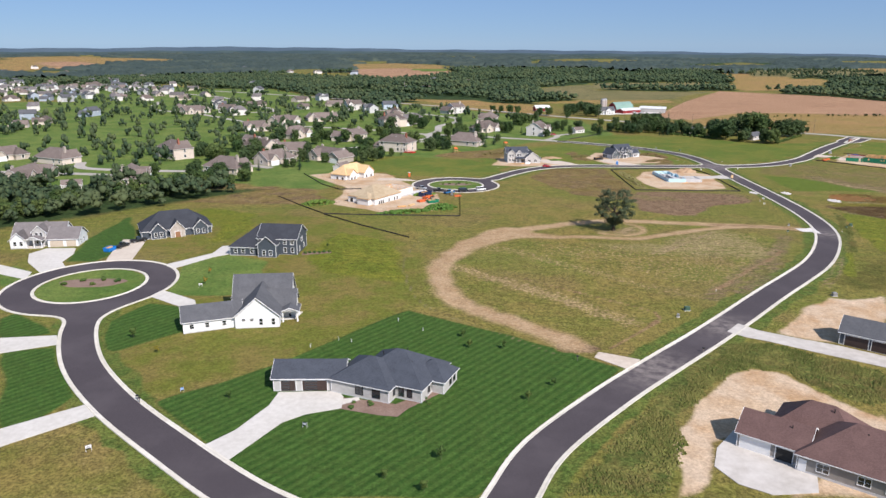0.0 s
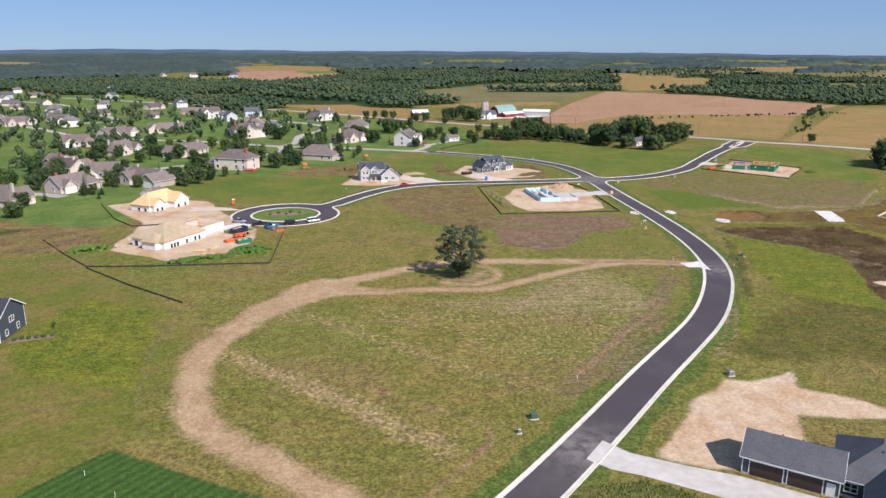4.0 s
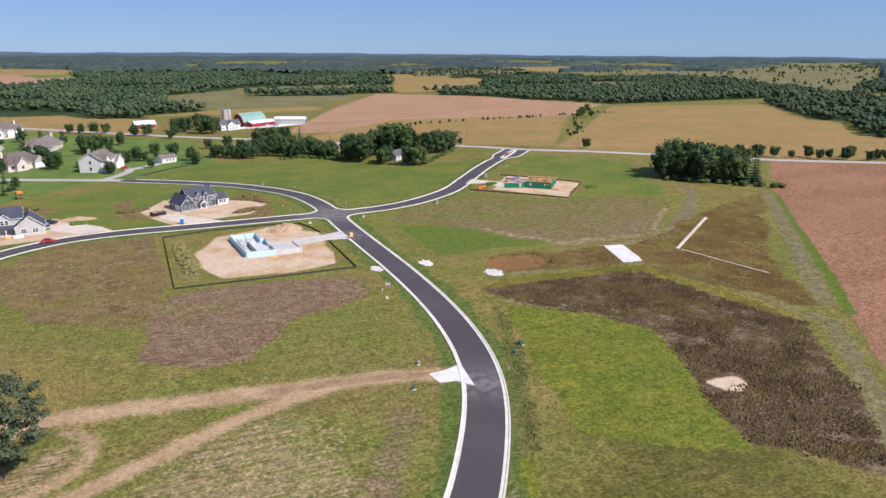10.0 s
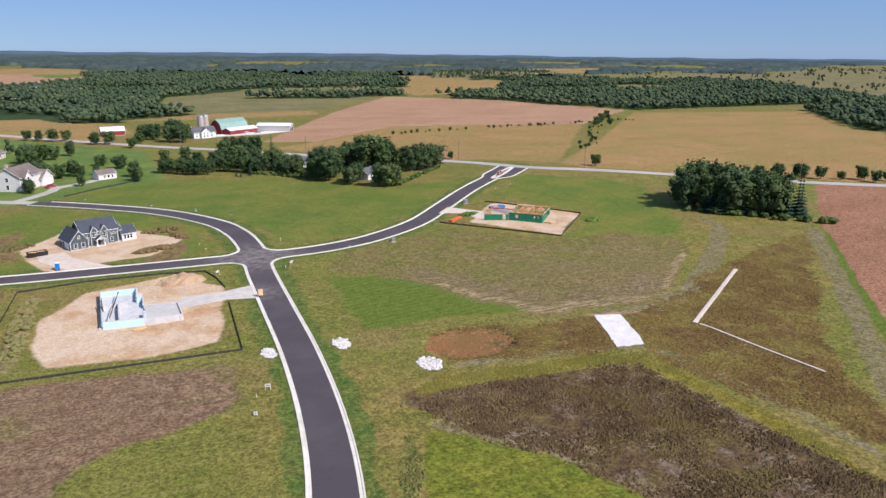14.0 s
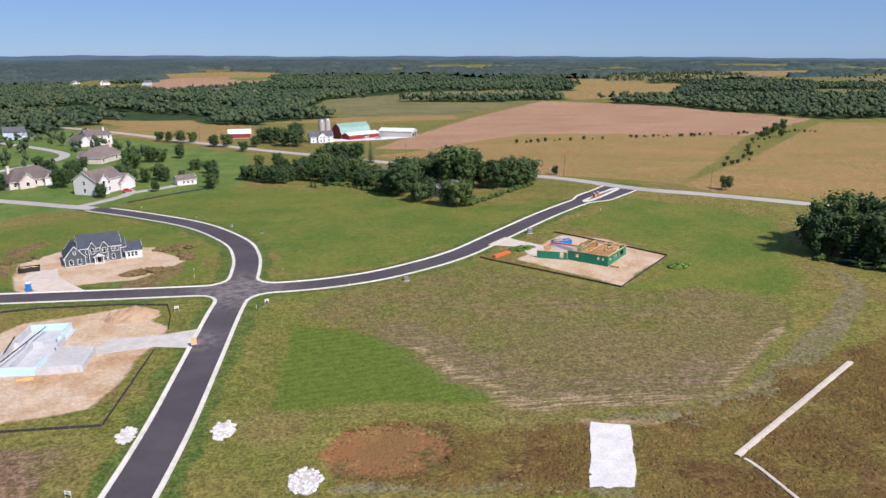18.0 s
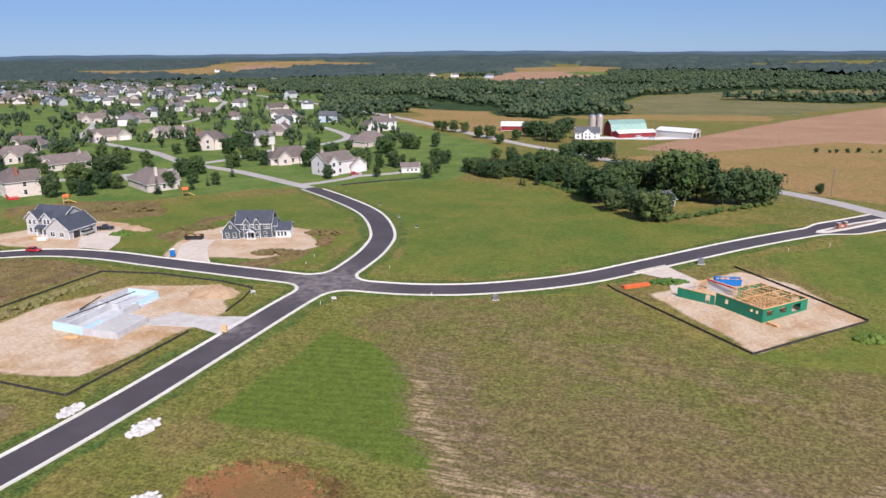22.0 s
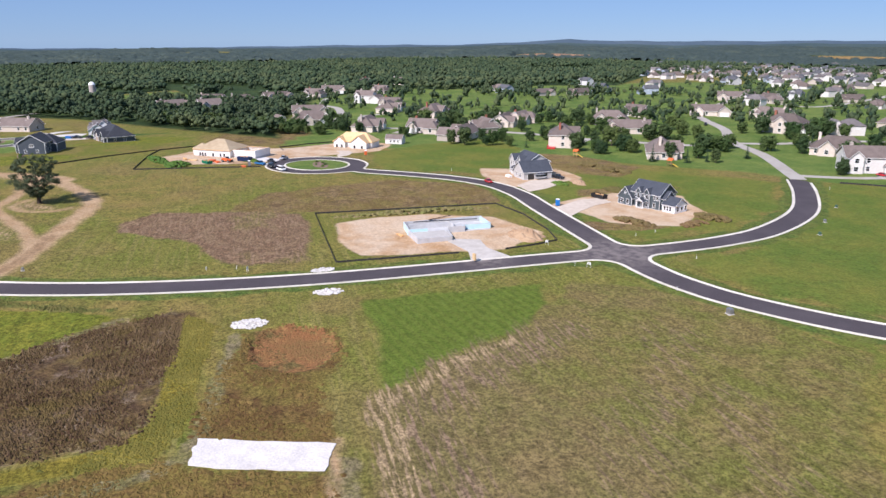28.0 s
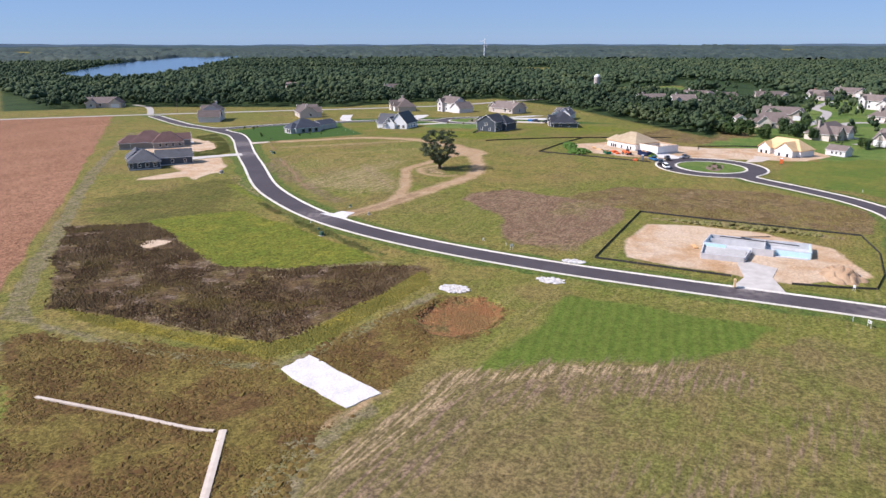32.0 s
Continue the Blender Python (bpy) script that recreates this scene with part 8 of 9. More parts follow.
def grow(lo, hi, step, seed, jitter=0.6):
    r = np.random.RandomState(seed)
    g = np.arange(-4600, 4600, step)
    if hi < 2500:
        g = np.arange(-hi - 200, hi + 600, step)
    x, y = np.meshgrid(g, g)
    x, y = x + r.uniform(-jitter, jitter, x.shape) * step, y + r.uniform(-jitter, jitter, y.shape) * step
    x, y = x.ravel(), y.ravel()
    d, a = np.hypot(x - 150, y - 300), np.degrees(np.arctan2(y - 300, x - 150))
    seen = ((a > 12) | (a < -114)) & (d > lo) & (d <= hi)
    x, y, d = x[seen], y[seen], d[seen]
    i, j = np.clip(np.searchsorted(GX, x), 1, len(GX) - 1), np.clip(np.searchsorted(GY, y), 1, len(GY) - 1)
    w = COVER["woods"][j, i] > 0.5
    w &= (inside(LAKE, x, y) < -6)
    w &= np.ones(len(x), bool) if lo > 1500 else np.array([free(px, py, 12) for px, py in zip(x, y)])
    gaps = wobble(x, y, 150.0) + 0.7 * wobble(x, y, 57.0)
    w &= gaps > (-0.85 if lo < 1500 else -0.6)
    return np.stack([x[w], y[w]], -1)


LAKE = [(-300, -440), (-420, -640), (-700, -880), (-1150, -1150), (-1300, -1000), (-980, -820), (-700, -640), (-480, -480), (-360, -400)]
for lo, hi, step, fine_, size, tall, seed in ((0, 520, 8.6, 0, (6, 12.5), 0, 21), (520, 1600, 10.2, 1, (8, 13.5), 10.0, 22)):
    spots = grow(lo, hi, step, seed)
    woodland("woods", spots, np.random.RandomState(seed).uniform(*size, len(spots)), tall, fine_, "continuous green woodland of broad crowns in the distance", seed, WOODLEAF)


def woods_at(x, y):
    """Whether a far place is wooded."""
    d = np.hypot(x - 150, y - 300)
    glade = wobble(x, y, 210.0) + 0.7 * wobble(x + 300, y, 83.0)
    glade = glade + 0.6 * np.clip((-300 - x) / 200, 0, 1)
    w = (d > 1250) & (glade + 0.35 * wobble(x, y, 47.0) > -0.12)
    for pts in WOODS:
        w |= inside(pts, x, y) > 0
    for kind, pts in FIELDS:
        w &= inside(pts, x, y) < -8
    return w & (inside(LAKE, x, y) < -6)


def canopy(name, lo, hi, grow_by, sector, material, label, seed):
    """The uneven roof of leaves of the farthest woods, one rough sheet with gaps."""
    r = np.random.RandomState(seed)
    radii = lo * grow_by ** np.arange(int(math.log(hi / lo) / math.log(grow_by)) + 1)
    angles = np.radians(np.arange(*sector))
    A, R = np.meshgrid(angles, radii)
    A, R = A + r.uniform(-0.45, 0.45, A.shape) * (angles[1] - angles[0]), R * (1 + r.uniform(-0.4, 0.4, R.shape) * (grow_by - 1))
    X, Y = 150 + R * np.cos(A), 300 + R * np.sin(A)
    W = woods_at(X, Y)
    Z = height(X, Y) + np.where(W, 8.0 + 3.0 * wobble(X, Y, 61.0) + r.uniform(-6.5, 3.5, X.shape), -3.0)
    n = np.arange(X.size).reshape(X.shape)
    quads = np.stack([n[:-1, :-1], n[1:, :-1], n[1:, 1:], n[:-1, 1:]], -1).reshape(-1, 4)
    quads = quads[W.ravel()[quads].any(1)]
    me = bpy.data.meshes.new(name)
    me.vertices.add(X.size)
    me.vertices.foreach_set("co", np.stack([X, Y, Z], -1).astype(np.float32).ravel())
    me.loops.add(quads.size)
    me.loops.foreach_set("vertex_index", quads.astype(np.int32).ravel())
    me.polygons.add(len(quads))
    me.polygons.foreach_set("loop_start", (np.arange(len(quads)) * 4).astype(np.int32))
    me.polygons.foreach_set("loop_total", np.full(len(quads), 4, np.int32))
    me.update()
    me.materials.append(material)
    return tagged(new(name, me), label, "woods", kind="stuff")


canopy("far_woods", 1560, 4150, 1.0078, (10, 248, 0.22), WOODFAR_HAZE, "far wooded country in bands towards the horizon", 23)
# scattered trees in the far suburb and the meadows
r = np.random.RandomState(31)
spots = list(REST)
while len(spots) < len(REST) + 620:
    x, y = r.uniform(-1100, 0), r.uniform(300, 1450)
    if (inside(far_area, np.array([x]), np.array([y]))[0] > 0 or (inside(yard, np.array([x]), np.array([y]))[0] < -5 and -700 < x < -150 and wobble(x, y, 40) > 0.1 and math.dist((x, y), (150, 300)) < 1150)) and free(x, y, 10):
        spots.append((x, y))
OPEN = [np.array(pts) for kind, pts in FIELDS if kind == "open"]
for pts in OPEN:
    lo, hi = pts.min(0), pts.max(0)
    for x, y in r.uniform(lo, hi, (min(2500, int(np.prod(hi - lo) / 450)), 2)):
        if inside(pts, np.array([x]), np.array([y]))[0] > 0 and wobble(x, y, 45.0) + 0.5 * wobble(x, y, 130.0) > 0.0:
            spots.append((x, y))
woodland("scattered_trees", np.array(spots), r.uniform(6.0, 11.5, len(spots)), 0, 2, "scattered garden trees of the distant suburb", 32, WOODLEAF)
slab("lake", LAKE, mat("lake_water", 0.12, spec=0.5)[0], "calm blue lake among the woods", "lake", 2.6, 4.0, "structure", 40.0)
bpy.data.materials["lake_water"].node_tree.nodes["Principled BSDF"].inputs["Base Color"].default_value = (0.02, 0.05, 0.09, 1)

# ---- backdrop hills on the horizon, haze painted into their blue and blue-green ----
HILL_HAZE_BLUE = plain("hazed_blue_hills", (0.062, 0.092, 0.125), (0.085, 0.118, 0.150), 0.004, 1.0, spec=0.0)
HILL_HAZE_GREEN = plain("hazed_green_hills", (0.044, 0.070, 0.078), (0.070, 0.098, 0.098), 0.006, 1.0, spec=0.0)
for radius, share_, seed_, m, label in ((4150, 0.62, 0.4, HILL_HAZE_GREEN, "long wooded rise along the horizon"), (4450, 1.0, 2.1, HILL_HAZE_BLUE, "low hills on the horizon, coloured blue for haze")):
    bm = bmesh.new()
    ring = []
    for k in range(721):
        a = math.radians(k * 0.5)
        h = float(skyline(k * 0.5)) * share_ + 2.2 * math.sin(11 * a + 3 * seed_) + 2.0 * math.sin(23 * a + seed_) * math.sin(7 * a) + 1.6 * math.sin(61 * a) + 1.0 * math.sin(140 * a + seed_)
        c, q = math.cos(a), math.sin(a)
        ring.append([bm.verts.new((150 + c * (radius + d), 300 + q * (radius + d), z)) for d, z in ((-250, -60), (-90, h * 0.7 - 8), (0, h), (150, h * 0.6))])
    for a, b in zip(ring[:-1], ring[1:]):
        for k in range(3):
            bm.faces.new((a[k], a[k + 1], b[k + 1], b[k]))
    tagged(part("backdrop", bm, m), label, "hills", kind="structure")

# ---- vehicles and building gear ----
def wheel(parent, x, y, r, w=0.24):
    if ("wheel", r) not in MESHES:
        a, b = bmesh.new(), bmesh.new()
        tube(a, (0, -w / 2, 0), (0, w / 2, 0), r, r, 14)
        tube(b, (0, -w / 2 - 0.02, 0), (0, w / 2 + 0.02, 0), r * 0.6, r * 0.6, 10)
        MESHES[("wheel", r)] = (mesh_of("tyre", a, TYRE), mesh_of("rim", b, METAL))
    t, m = MESHES[("wheel", r)]
    ob = share("wheel", t, parent, pose(x, y, r))
    share("rim", m, ob)


def loft(bm, prof, half, inset=0.0, mi=0):
    """A side outline drawn out to both sides; upper points lean in."""
    top = max(z for _, z in prof)
    L_ = [bm.verts.new((x, -half + inset * z / top, z)) for x, z in prof]
    R_ = [bm.verts.new((x, half - inset * z / top, z)) for x, z in prof]
    bm.faces.new(L_).material_index = mi
    bm.faces.new(R_[::-1]).material_index = mi
    for k in range(len(prof)):
        j = (k + 1) % len(prof)
        bm.faces.new((L_[j], L_[k], R_[k], R_[j])).material_index = mi


def car(label, x, y, turn, paint, kind="car", category="car", lift=0.08):
    c = thing(kind, label, category, x, y, height(x, y) + lift, turn)
    bm = bmesh.new()
    if kind == "pickup":
        body, roof_, glass = [(-2.8, 0.4), (2.75, 0.4), (2.8, 0.85), (2.6, 1.02), (1.3, 1.1), (-2.8, 1.08)], [(-0.7, 1.05), (1.2, 1.05), (0.65, 1.78), (-0.55, 1.8)], 0.25
        wheels = (-1.8, 1.85)
    elif kind == "van":
        body, roof_, glass = [(-2.5, 0.4), (2.4, 0.4), (2.45, 0.9), (1.9, 1.1), (-2.5, 1.15)], [(-2.45, 1.1), (1.9, 1.08), (1.2, 1.85), (-2.35, 1.88)], 0.2
        wheels = (-1.55, 1.55)
    else:
        body, roof_, glass = [(-2.25, 0.35), (2.2, 0.35), (2.25, 0.7), (1.1, 0.92), (-2.0, 0.98), (-2.25, 0.8)], [(-1.75, 0.92), (1.05, 0.9), (0.35, 1.42), (-1.2, 1.45)], 0.25
        wheels = (-1.35, 1.4)
    loft(bm, body, 0.95, 0.04)
    bmesh.ops.bevel(bm, geom=bm.edges[:], offset=0.06, segments=2, affect="EDGES")
    part("body", bm, paint, c)
    bm = bmesh.new()
    loft(bm, roof_, 0.92, glass)
    part("cabin_glass", bm, DARK_GLASS, c)
    bm = bmesh.new()
    (x0, z0), (x1, z1) = roof_[3], roof_[2]
    box(bm, x0 - 0.02, -0.92 + glass, z0 - 0.01, x1 + 0.02, 0.92 - glass, z0 + 0.05)
    part("roof_panel", bm, paint, c)
    if kind == "pickup":
        bm = bmesh.new()
        box(bm, -2.7, -0.78, 1.07, -0.8, 0.78, 1.1)
        part("cargo_bed", bm, BLACK, c)
    for wx in wheels:
        for wy in (-0.86, 0.86):
            wheel(c, wx, wy, 0.36)
    for s in (-1, 1):
        bm = bmesh.new()
        box(bm, body[1][0] - 0.02, s * 0.62 - 0.18, 0.68, body[1][0] + 0.05, s * 0.62 + 0.18, 0.8)
        part("headlight", bm, WHITE, c)
    return c


SILVER = plain("silver_paint", (0.42, 0.43, 0.44), (0.5, 0.51, 0.52), 1.0, 0.35, metal=0.4, spec=0.5)
BLACK_PAINT = plain("black_paint", (0.012, 0.012, 0.014), (0.02, 0.02, 0.022), 1.0, 0.3, spec=0.5)
TEAL_PAINT = plain("mid_blue_paint", (0.02, 0.13, 0.30), (0.03, 0.16, 0.36), 1.0, 0.4, spec=0.5)
car("red car parked at the kerb of the new street", 67.8, 418.6, 5, RED_PAINT)
car("black pickup parked on bare soil by the garage", 66.8, 447.8, 30, BLACK_PAINT, "pickup", "truck")
car("silver vehicle parked before the open garage", 66.2, 441.2, 100, SILVER, "van", "van")
car("dark pickup parked at the turning circle kerb", 3.6, 339.8, 20, BLACK_PAINT, "pickup", "truck")
car("blue pickup parked beside the building lot", 8.6, 335.0, 40, TEAL_PAINT, "pickup", "truck")
car("black sport utility parked on the turning circle", 15.6, 339.4, 10, BLACK_PAINT, "van", "car")
car("white sport utility parked on the turning circle", 24.2, 343.0, 25, WHITE, "van", "car")
car("silver pickup parked at the turning circle kerb", -4.6, 345.6, -30, SILVER, "pickup", "truck")
car("dark pickup standing on the gravel driveway", -106.0, 240.5, 70, BLACK_PAINT, "pickup", "truck", 0.1)
car("black pickup in the side lot of the slate ranch", -103.2, 247.5, 40, BLACK_PAINT, "pickup", "truck", 0.1)
car("red car standing on the concrete drive", 97.5, 574.5, 20, RED_PAINT, "car", "car", 0.12)
car("dark pickup parked in a neighbourhood street", -78.0, 613.5, 150, BLACK_PAINT, "pickup", "truck", 0.12)
car("white van parked in the farmyard", 214, 763, 30, WHITE, "van", "van", 0.12)
car("silver car parked in the farmyard", 222, 766, 10, SILVER, "car", "car", 0.12)


def skip(label, x, y, turn, paint, L_=6.0, h=1.7):
    """A roll-off waste container: flared sides with ribs, open top."""
    s = thing("waste_container", label, "container", x, y, None, turn)
    bm = bmesh.new()
    outer = [(-L_ / 2, 0.15), (L_ / 2, 0.15), (L_ / 2 + 0.15, h), (-L_ / 2 - 0.15, h)]
    for sgn in (-1, 1):
        a = [bm.verts.new((px, sgn * (1.1 + 0.06 * pz), pz)) for px, pz in outer]
        b = [bm.verts.new((px * 0.98, sgn * (1.04 + 0.06 * pz), pz)) for px, pz in outer]
        for k in range(4):
            j = (k + 1) % 4
            bm.faces.new((a[k], a[j], b[j], b[k]))
        bm.faces.new(a)
        bm.faces.new(b)
    for px in (-L_ / 2, L_ / 2 - 0.08):
        box(bm, px, -1.1, 0.15, px + 0.08, 1.1, h)
    box(bm, -L_ / 2, -1.1, 0.12, L_ / 2, 1.1, 0.22)
    part("tub", bm, paint, s)
    for k in range(6):
        for sgn in (-1, 1):
            bm = bmesh.new()
            px = -L_ / 2 + 0.5 + k * (L_ - 1) / 5
            box(bm, px - 0.06, sgn * 1.22 - 0.06, 0.15, px + 0.06, sgn * 1.22 + 0.06, h)
            part("rib", bm, paint, s)
    bm = bmesh.new()
    r = random.Random(int(x * 7))
    for _ in range(14):
        px, py = r.uniform(-L_ / 2 + 0.4, L_ / 2 - 0.4), r.uniform(-0.8, 0.8)
        box(bm, px - 0.4, py - 0.1, h - 0.5 + r.random() * 0.3, px + 0.4, py + 0.1, h - 0.42 + r.random() * 0.3 + 0.15)
    part("debris", bm, TIMBER, s)


skip("blue waste container on gravel beside the green shell", 264.6, 446.0, 10, BLUE_PAINT)
skip("black waste container on the sandy lot", 104.6, 446.6, 20, BLACK, 5.4, 1.5)
skip("dark navy waste container before the open garage", -2.6, 328.6, 50, NAVY_PAINT, 6.4, 2.1)
skip("blue waste container beside the gravel driveway", -108.6, 236.4, 75, BLUE_PAINT, 3.4, 1.4)
skip("green waste container on the building lot", 0.8, 312.8, 30, GREEN_WRAP, 5.0, 1.3)


def portable_toilet(label, x, y, paint):
    t = thing("portable_toilet", label, "toilet", x, y)
    bm = bmesh.new()
    box(bm, -0.56, -0.56, 0.1, 0.56, 0.56, 2.1)
    bmesh.ops.bevel(bm, geom=bm.edges[:], offset=0.05, segments=2, affect="EDGES")
    part("cabin", bm, paint, t)
    bm = bmesh.new()
    loft(bm, [(-0.6, 2.1), (0.6, 2.1), (0.45, 2.32), (-0.45, 2.32)], 0.6, 0.1)
    part("cap", bm, WHITE, t)
    bm = bmesh.new()
    box(bm, -0.4, -0.6, 0.15, 0.4, -0.56, 1.95)
    part("door", bm, paint, t)
    bm = bmesh.new()
    box(bm, -0.65, -0.65, 0, 0.65, 0.65, 0.12)
    part("skid", bm, BLACK, t)


portable_toilet("blue portable toilet on the verge by the corner lot", 111.6, 428.0, BLUE_PAINT)
portable_toilet("orange portable toilet beside the gravel drive", -11.5, 384.0, ORANGE_PAINT)
portable_toilet("grey portable toilet at the building lot entrance", 9.8, 330.4, METAL)


def telehandler(x, y, turn):
    t = thing("telehandler", "orange telescopic handler parked on the building lot", "machine", x, y, None, turn)
    bm = bmesh.new()
    loft(bm, [(-2.3, 0.6), (2.2, 0.6), (2.2, 1.2), (0.4, 1.35), (-2.3, 1.5)], 0.95)
    part("chassis", bm, ORANGE_PAINT, t)
    bm = bmesh.new()
    loft(bm, [(-0.7, 1.3), (0.7, 1.3), (0.5, 2.4), (-0.6, 2.4)], 0.45)
    ob = part("cab", bm, DARK_GLASS, t)
    ob.location.y = 0.45
    bm = bmesh.new()
    tube(bm, (-2.2, -0.5, 1.8), (3.4, -0.5, 1.3), 0.2, 0.16, 6)
    part("boom", bm, ORANGE_PAINT, t)
    bm = bmesh.new()
    box(bm, 3.3, -1.0, 0.5, 3.5, 0.0, 1.4)
    box(bm, 3.5, -0.9, 0.5, 4.6, -0.75, 0.56)
    box(bm, 3.5, -0.25, 0.5, 4.6, -0.1, 0.56)
    part("fork", bm, BLACK, t)
    for wx in (-1.5, 1.5):
        for wy in (-1.0, 1.0):
            wheel(t, wx, wy, 0.6, 0.4)


telehandler(-1.6, 321.0, 50)


def stack(label, x, y, turn, paint, n, size=(2.4, 1.2, 0.14), name="lumber_stack"):
    s = thing(name, label, "building material", x, y, None, turn)
    r = random.Random(n + int(x))
    for k in range(n):
        bm = bmesh.new()
        box(bm, -size[0] / 2, -size[1] / 2, 0, size[0] / 2, size[1] / 2, size[2])
        ob = part("board", bm, paint, s)
        ob.matrix_basis = pose(r.uniform(-0.15, 0.15), r.uniform(-0.1, 0.1), k * (size[2] + 0.01), 0, 0, r.uniform(-4, 4))


for dx in range(3):
    stack("stack of orange-red formwork panels inside the fence", 241.6 + 1.9 * dx, 437.2 + 1.3 * dx, 35, ORANGE_PAINT, 5)
stack("stack of orange formwork panels on the building lot", -4.4, 314.6, 40, ORANGE_PAINT, 6, (3.2, 2.0, 0.14))
stack("stack of orange formwork panels on the building lot", -1.2, 317.0, 30, ORANGE_PAINT, 4, (2.8, 1.6, 0.14))
stack("stack of orange formwork panels by the lot entrance", 12.4, 328.0, 10, ORANGE_PAINT, 4, (3.0, 1.6, 0.14))
stack("stack of new pale lumber beside the green shell", 273.4, 421.8, -40, TIMBER, 4, (2.6, 0.8, 0.12))
stack("stack of new pale lumber on sandy soil", 133.0, 370.4, 20, TIMBER, 3, (3.0, 0.9, 0.1))
stack("stack of new pale lumber before the shell", -12.5, 303.0, 15, TIMBER, 4, (3.6, 1.2, 0.12))
stack("stack of roof trusses and boards on soil", -8.5, 306.5, 60, SHEATHING, 5, (4.2, 1.2, 0.1))
stack("stack of white boards before the grey house", 58.2, 430.4, 10, WHITE, 5, (3.0, 1.4, 0.16))
stack("stack of pale boards on the sandy lot", 55.2, 431.6, 40, TIMBER, 3, (3.4, 1.2, 0.12))

# ---- small street furniture ----
def post_box(label, x, y, name="mailbox", paint=None, h=1.0, turn=0.0):
    m = thing(name, label, "mailbox", x, y, None, turn)
    bm = bmesh.new()
    box(bm, -0.05, -0.05, -0.2, 0.05, 0.05, h)
    part("post", bm, POLE_WOOD, m)
    bm = bmesh.new()
    loft(bm, [(-0.28, h), (0.28, h), (0.28, h + 0.2), (0.15, h + 0.28), (-0.15, h + 0.28), (-0.28, h + 0.2)], 0.14)
    part("box", bm, paint or BLACK, m)


def utility_box(x, y, size, paint, label, turn=0.0):
    u = thing("utility_cabinet", label, "utility box", x, y, None, turn)
    w, d, h = size
    bm = bmesh.new()
    box(bm, -w / 2, -d / 2, 0.08, w / 2, d / 2, h)
    bmesh.ops.bevel(bm, geom=bm.edges[:], offset=0.04, segments=1, affect="EDGES")
    part("cabinet", bm, paint, u)
    bm = bmesh.new()
    box(bm, -w / 2 - 0.15, -d / 2 - 0.15, -0.15, w / 2 + 0.15, d / 2 + 0.15, 0.09)
    part("base", bm, CONCRETE, u)


def yard_sign(label, x, y, turn, paint, w=0.6, h=0.9):
    s = thing("yard_sign", label, "sign", x, y, None, turn)
    for px in (-w / 2, w / 2):
        bm = bmesh.new()
        box(bm, px - 0.025, -0.025, -0.2, px + 0.025, 0.025, h + 0.1)
        part("stake", bm, WHITE, s)
    bm = bmesh.new()
    box(bm, -w / 2 + 0.02, -0.03, h - 0.5, w / 2 - 0.02, 0.03, h + 0.05)
    part("board", bm, paint, s)
    for k in range(2):
        bm = bmesh.new()
        box(bm, -w / 2 + 0.1, -0.04, h - 0.18 - 0.17 * k, w / 2 - 0.12, -0.032, h - 0.1 - 0.17 * k)
        part("text_bar", bm, BLACK if paint is WHITE else WHITE, s)


def marker(x, y, h=0.9):
    bm = bmesh.new()
    tube(bm, (0, 0, -0.2), (0, 0, h), 0.045, 0.045, 6)
    tube(bm, (0, 0, h), (0, 0, h + 0.06), 0.06, 0.03, 6)
    ob = part("lot_marker", bm, WHITE)
    ob.matrix_basis = pose(x, y, height(x, y))
    tagged(ob, "thin white lot marker post in the grass", "marker post", "lot markers")


GREEN_BOX = plain("utility_green", (0.05, 0.10, 0.07), (0.07, 0.13, 0.09), 1.0, 0.6)
post_box("black mailbox on a post by the kerb", -57.6, 129.6)
post_box("black mailbox on a post by the kerb", -58.4, 130.6)
post_box("black mailbox on a post beside the gravel drive", 62.2, 151.2)
post_box("black mailbox on a post near the track", 32.5, 147.0)
yard_sign("small blue yard sign on the lawn", -50.7, 134.1, 20, BLUE_PAINT)
yard_sign("small dark blue yard sign beside the driveway", -23.4, 119.6, -10, NAVY_PAINT, 0.8, 1.0)
yard_sign("white and green lot sign in the rough grass", -59.8, 112.4, 30, WHITE, 0.9, 1.2)
yard_sign("white lot sign near the slate house drive", -66.0, 197.0, 10, WHITE, 0.9, 1.2)
yard_sign("white lot sign on the verge", 155.4, 328.2, -20, WHITE, 1.0, 1.3)
yard_sign("pale lot sign at the street corner", 176.0, 407.8, 30, WHITE, 1.0, 1.3)
yard_sign("pale lot sign beside the fence", 154.4, 406.0, 20, WHITE, 1.0, 1.3)
yard_sign("white lot sign beside the gravel track", 151.6, 318.6, -15, WHITE, 0.6, 0.8)
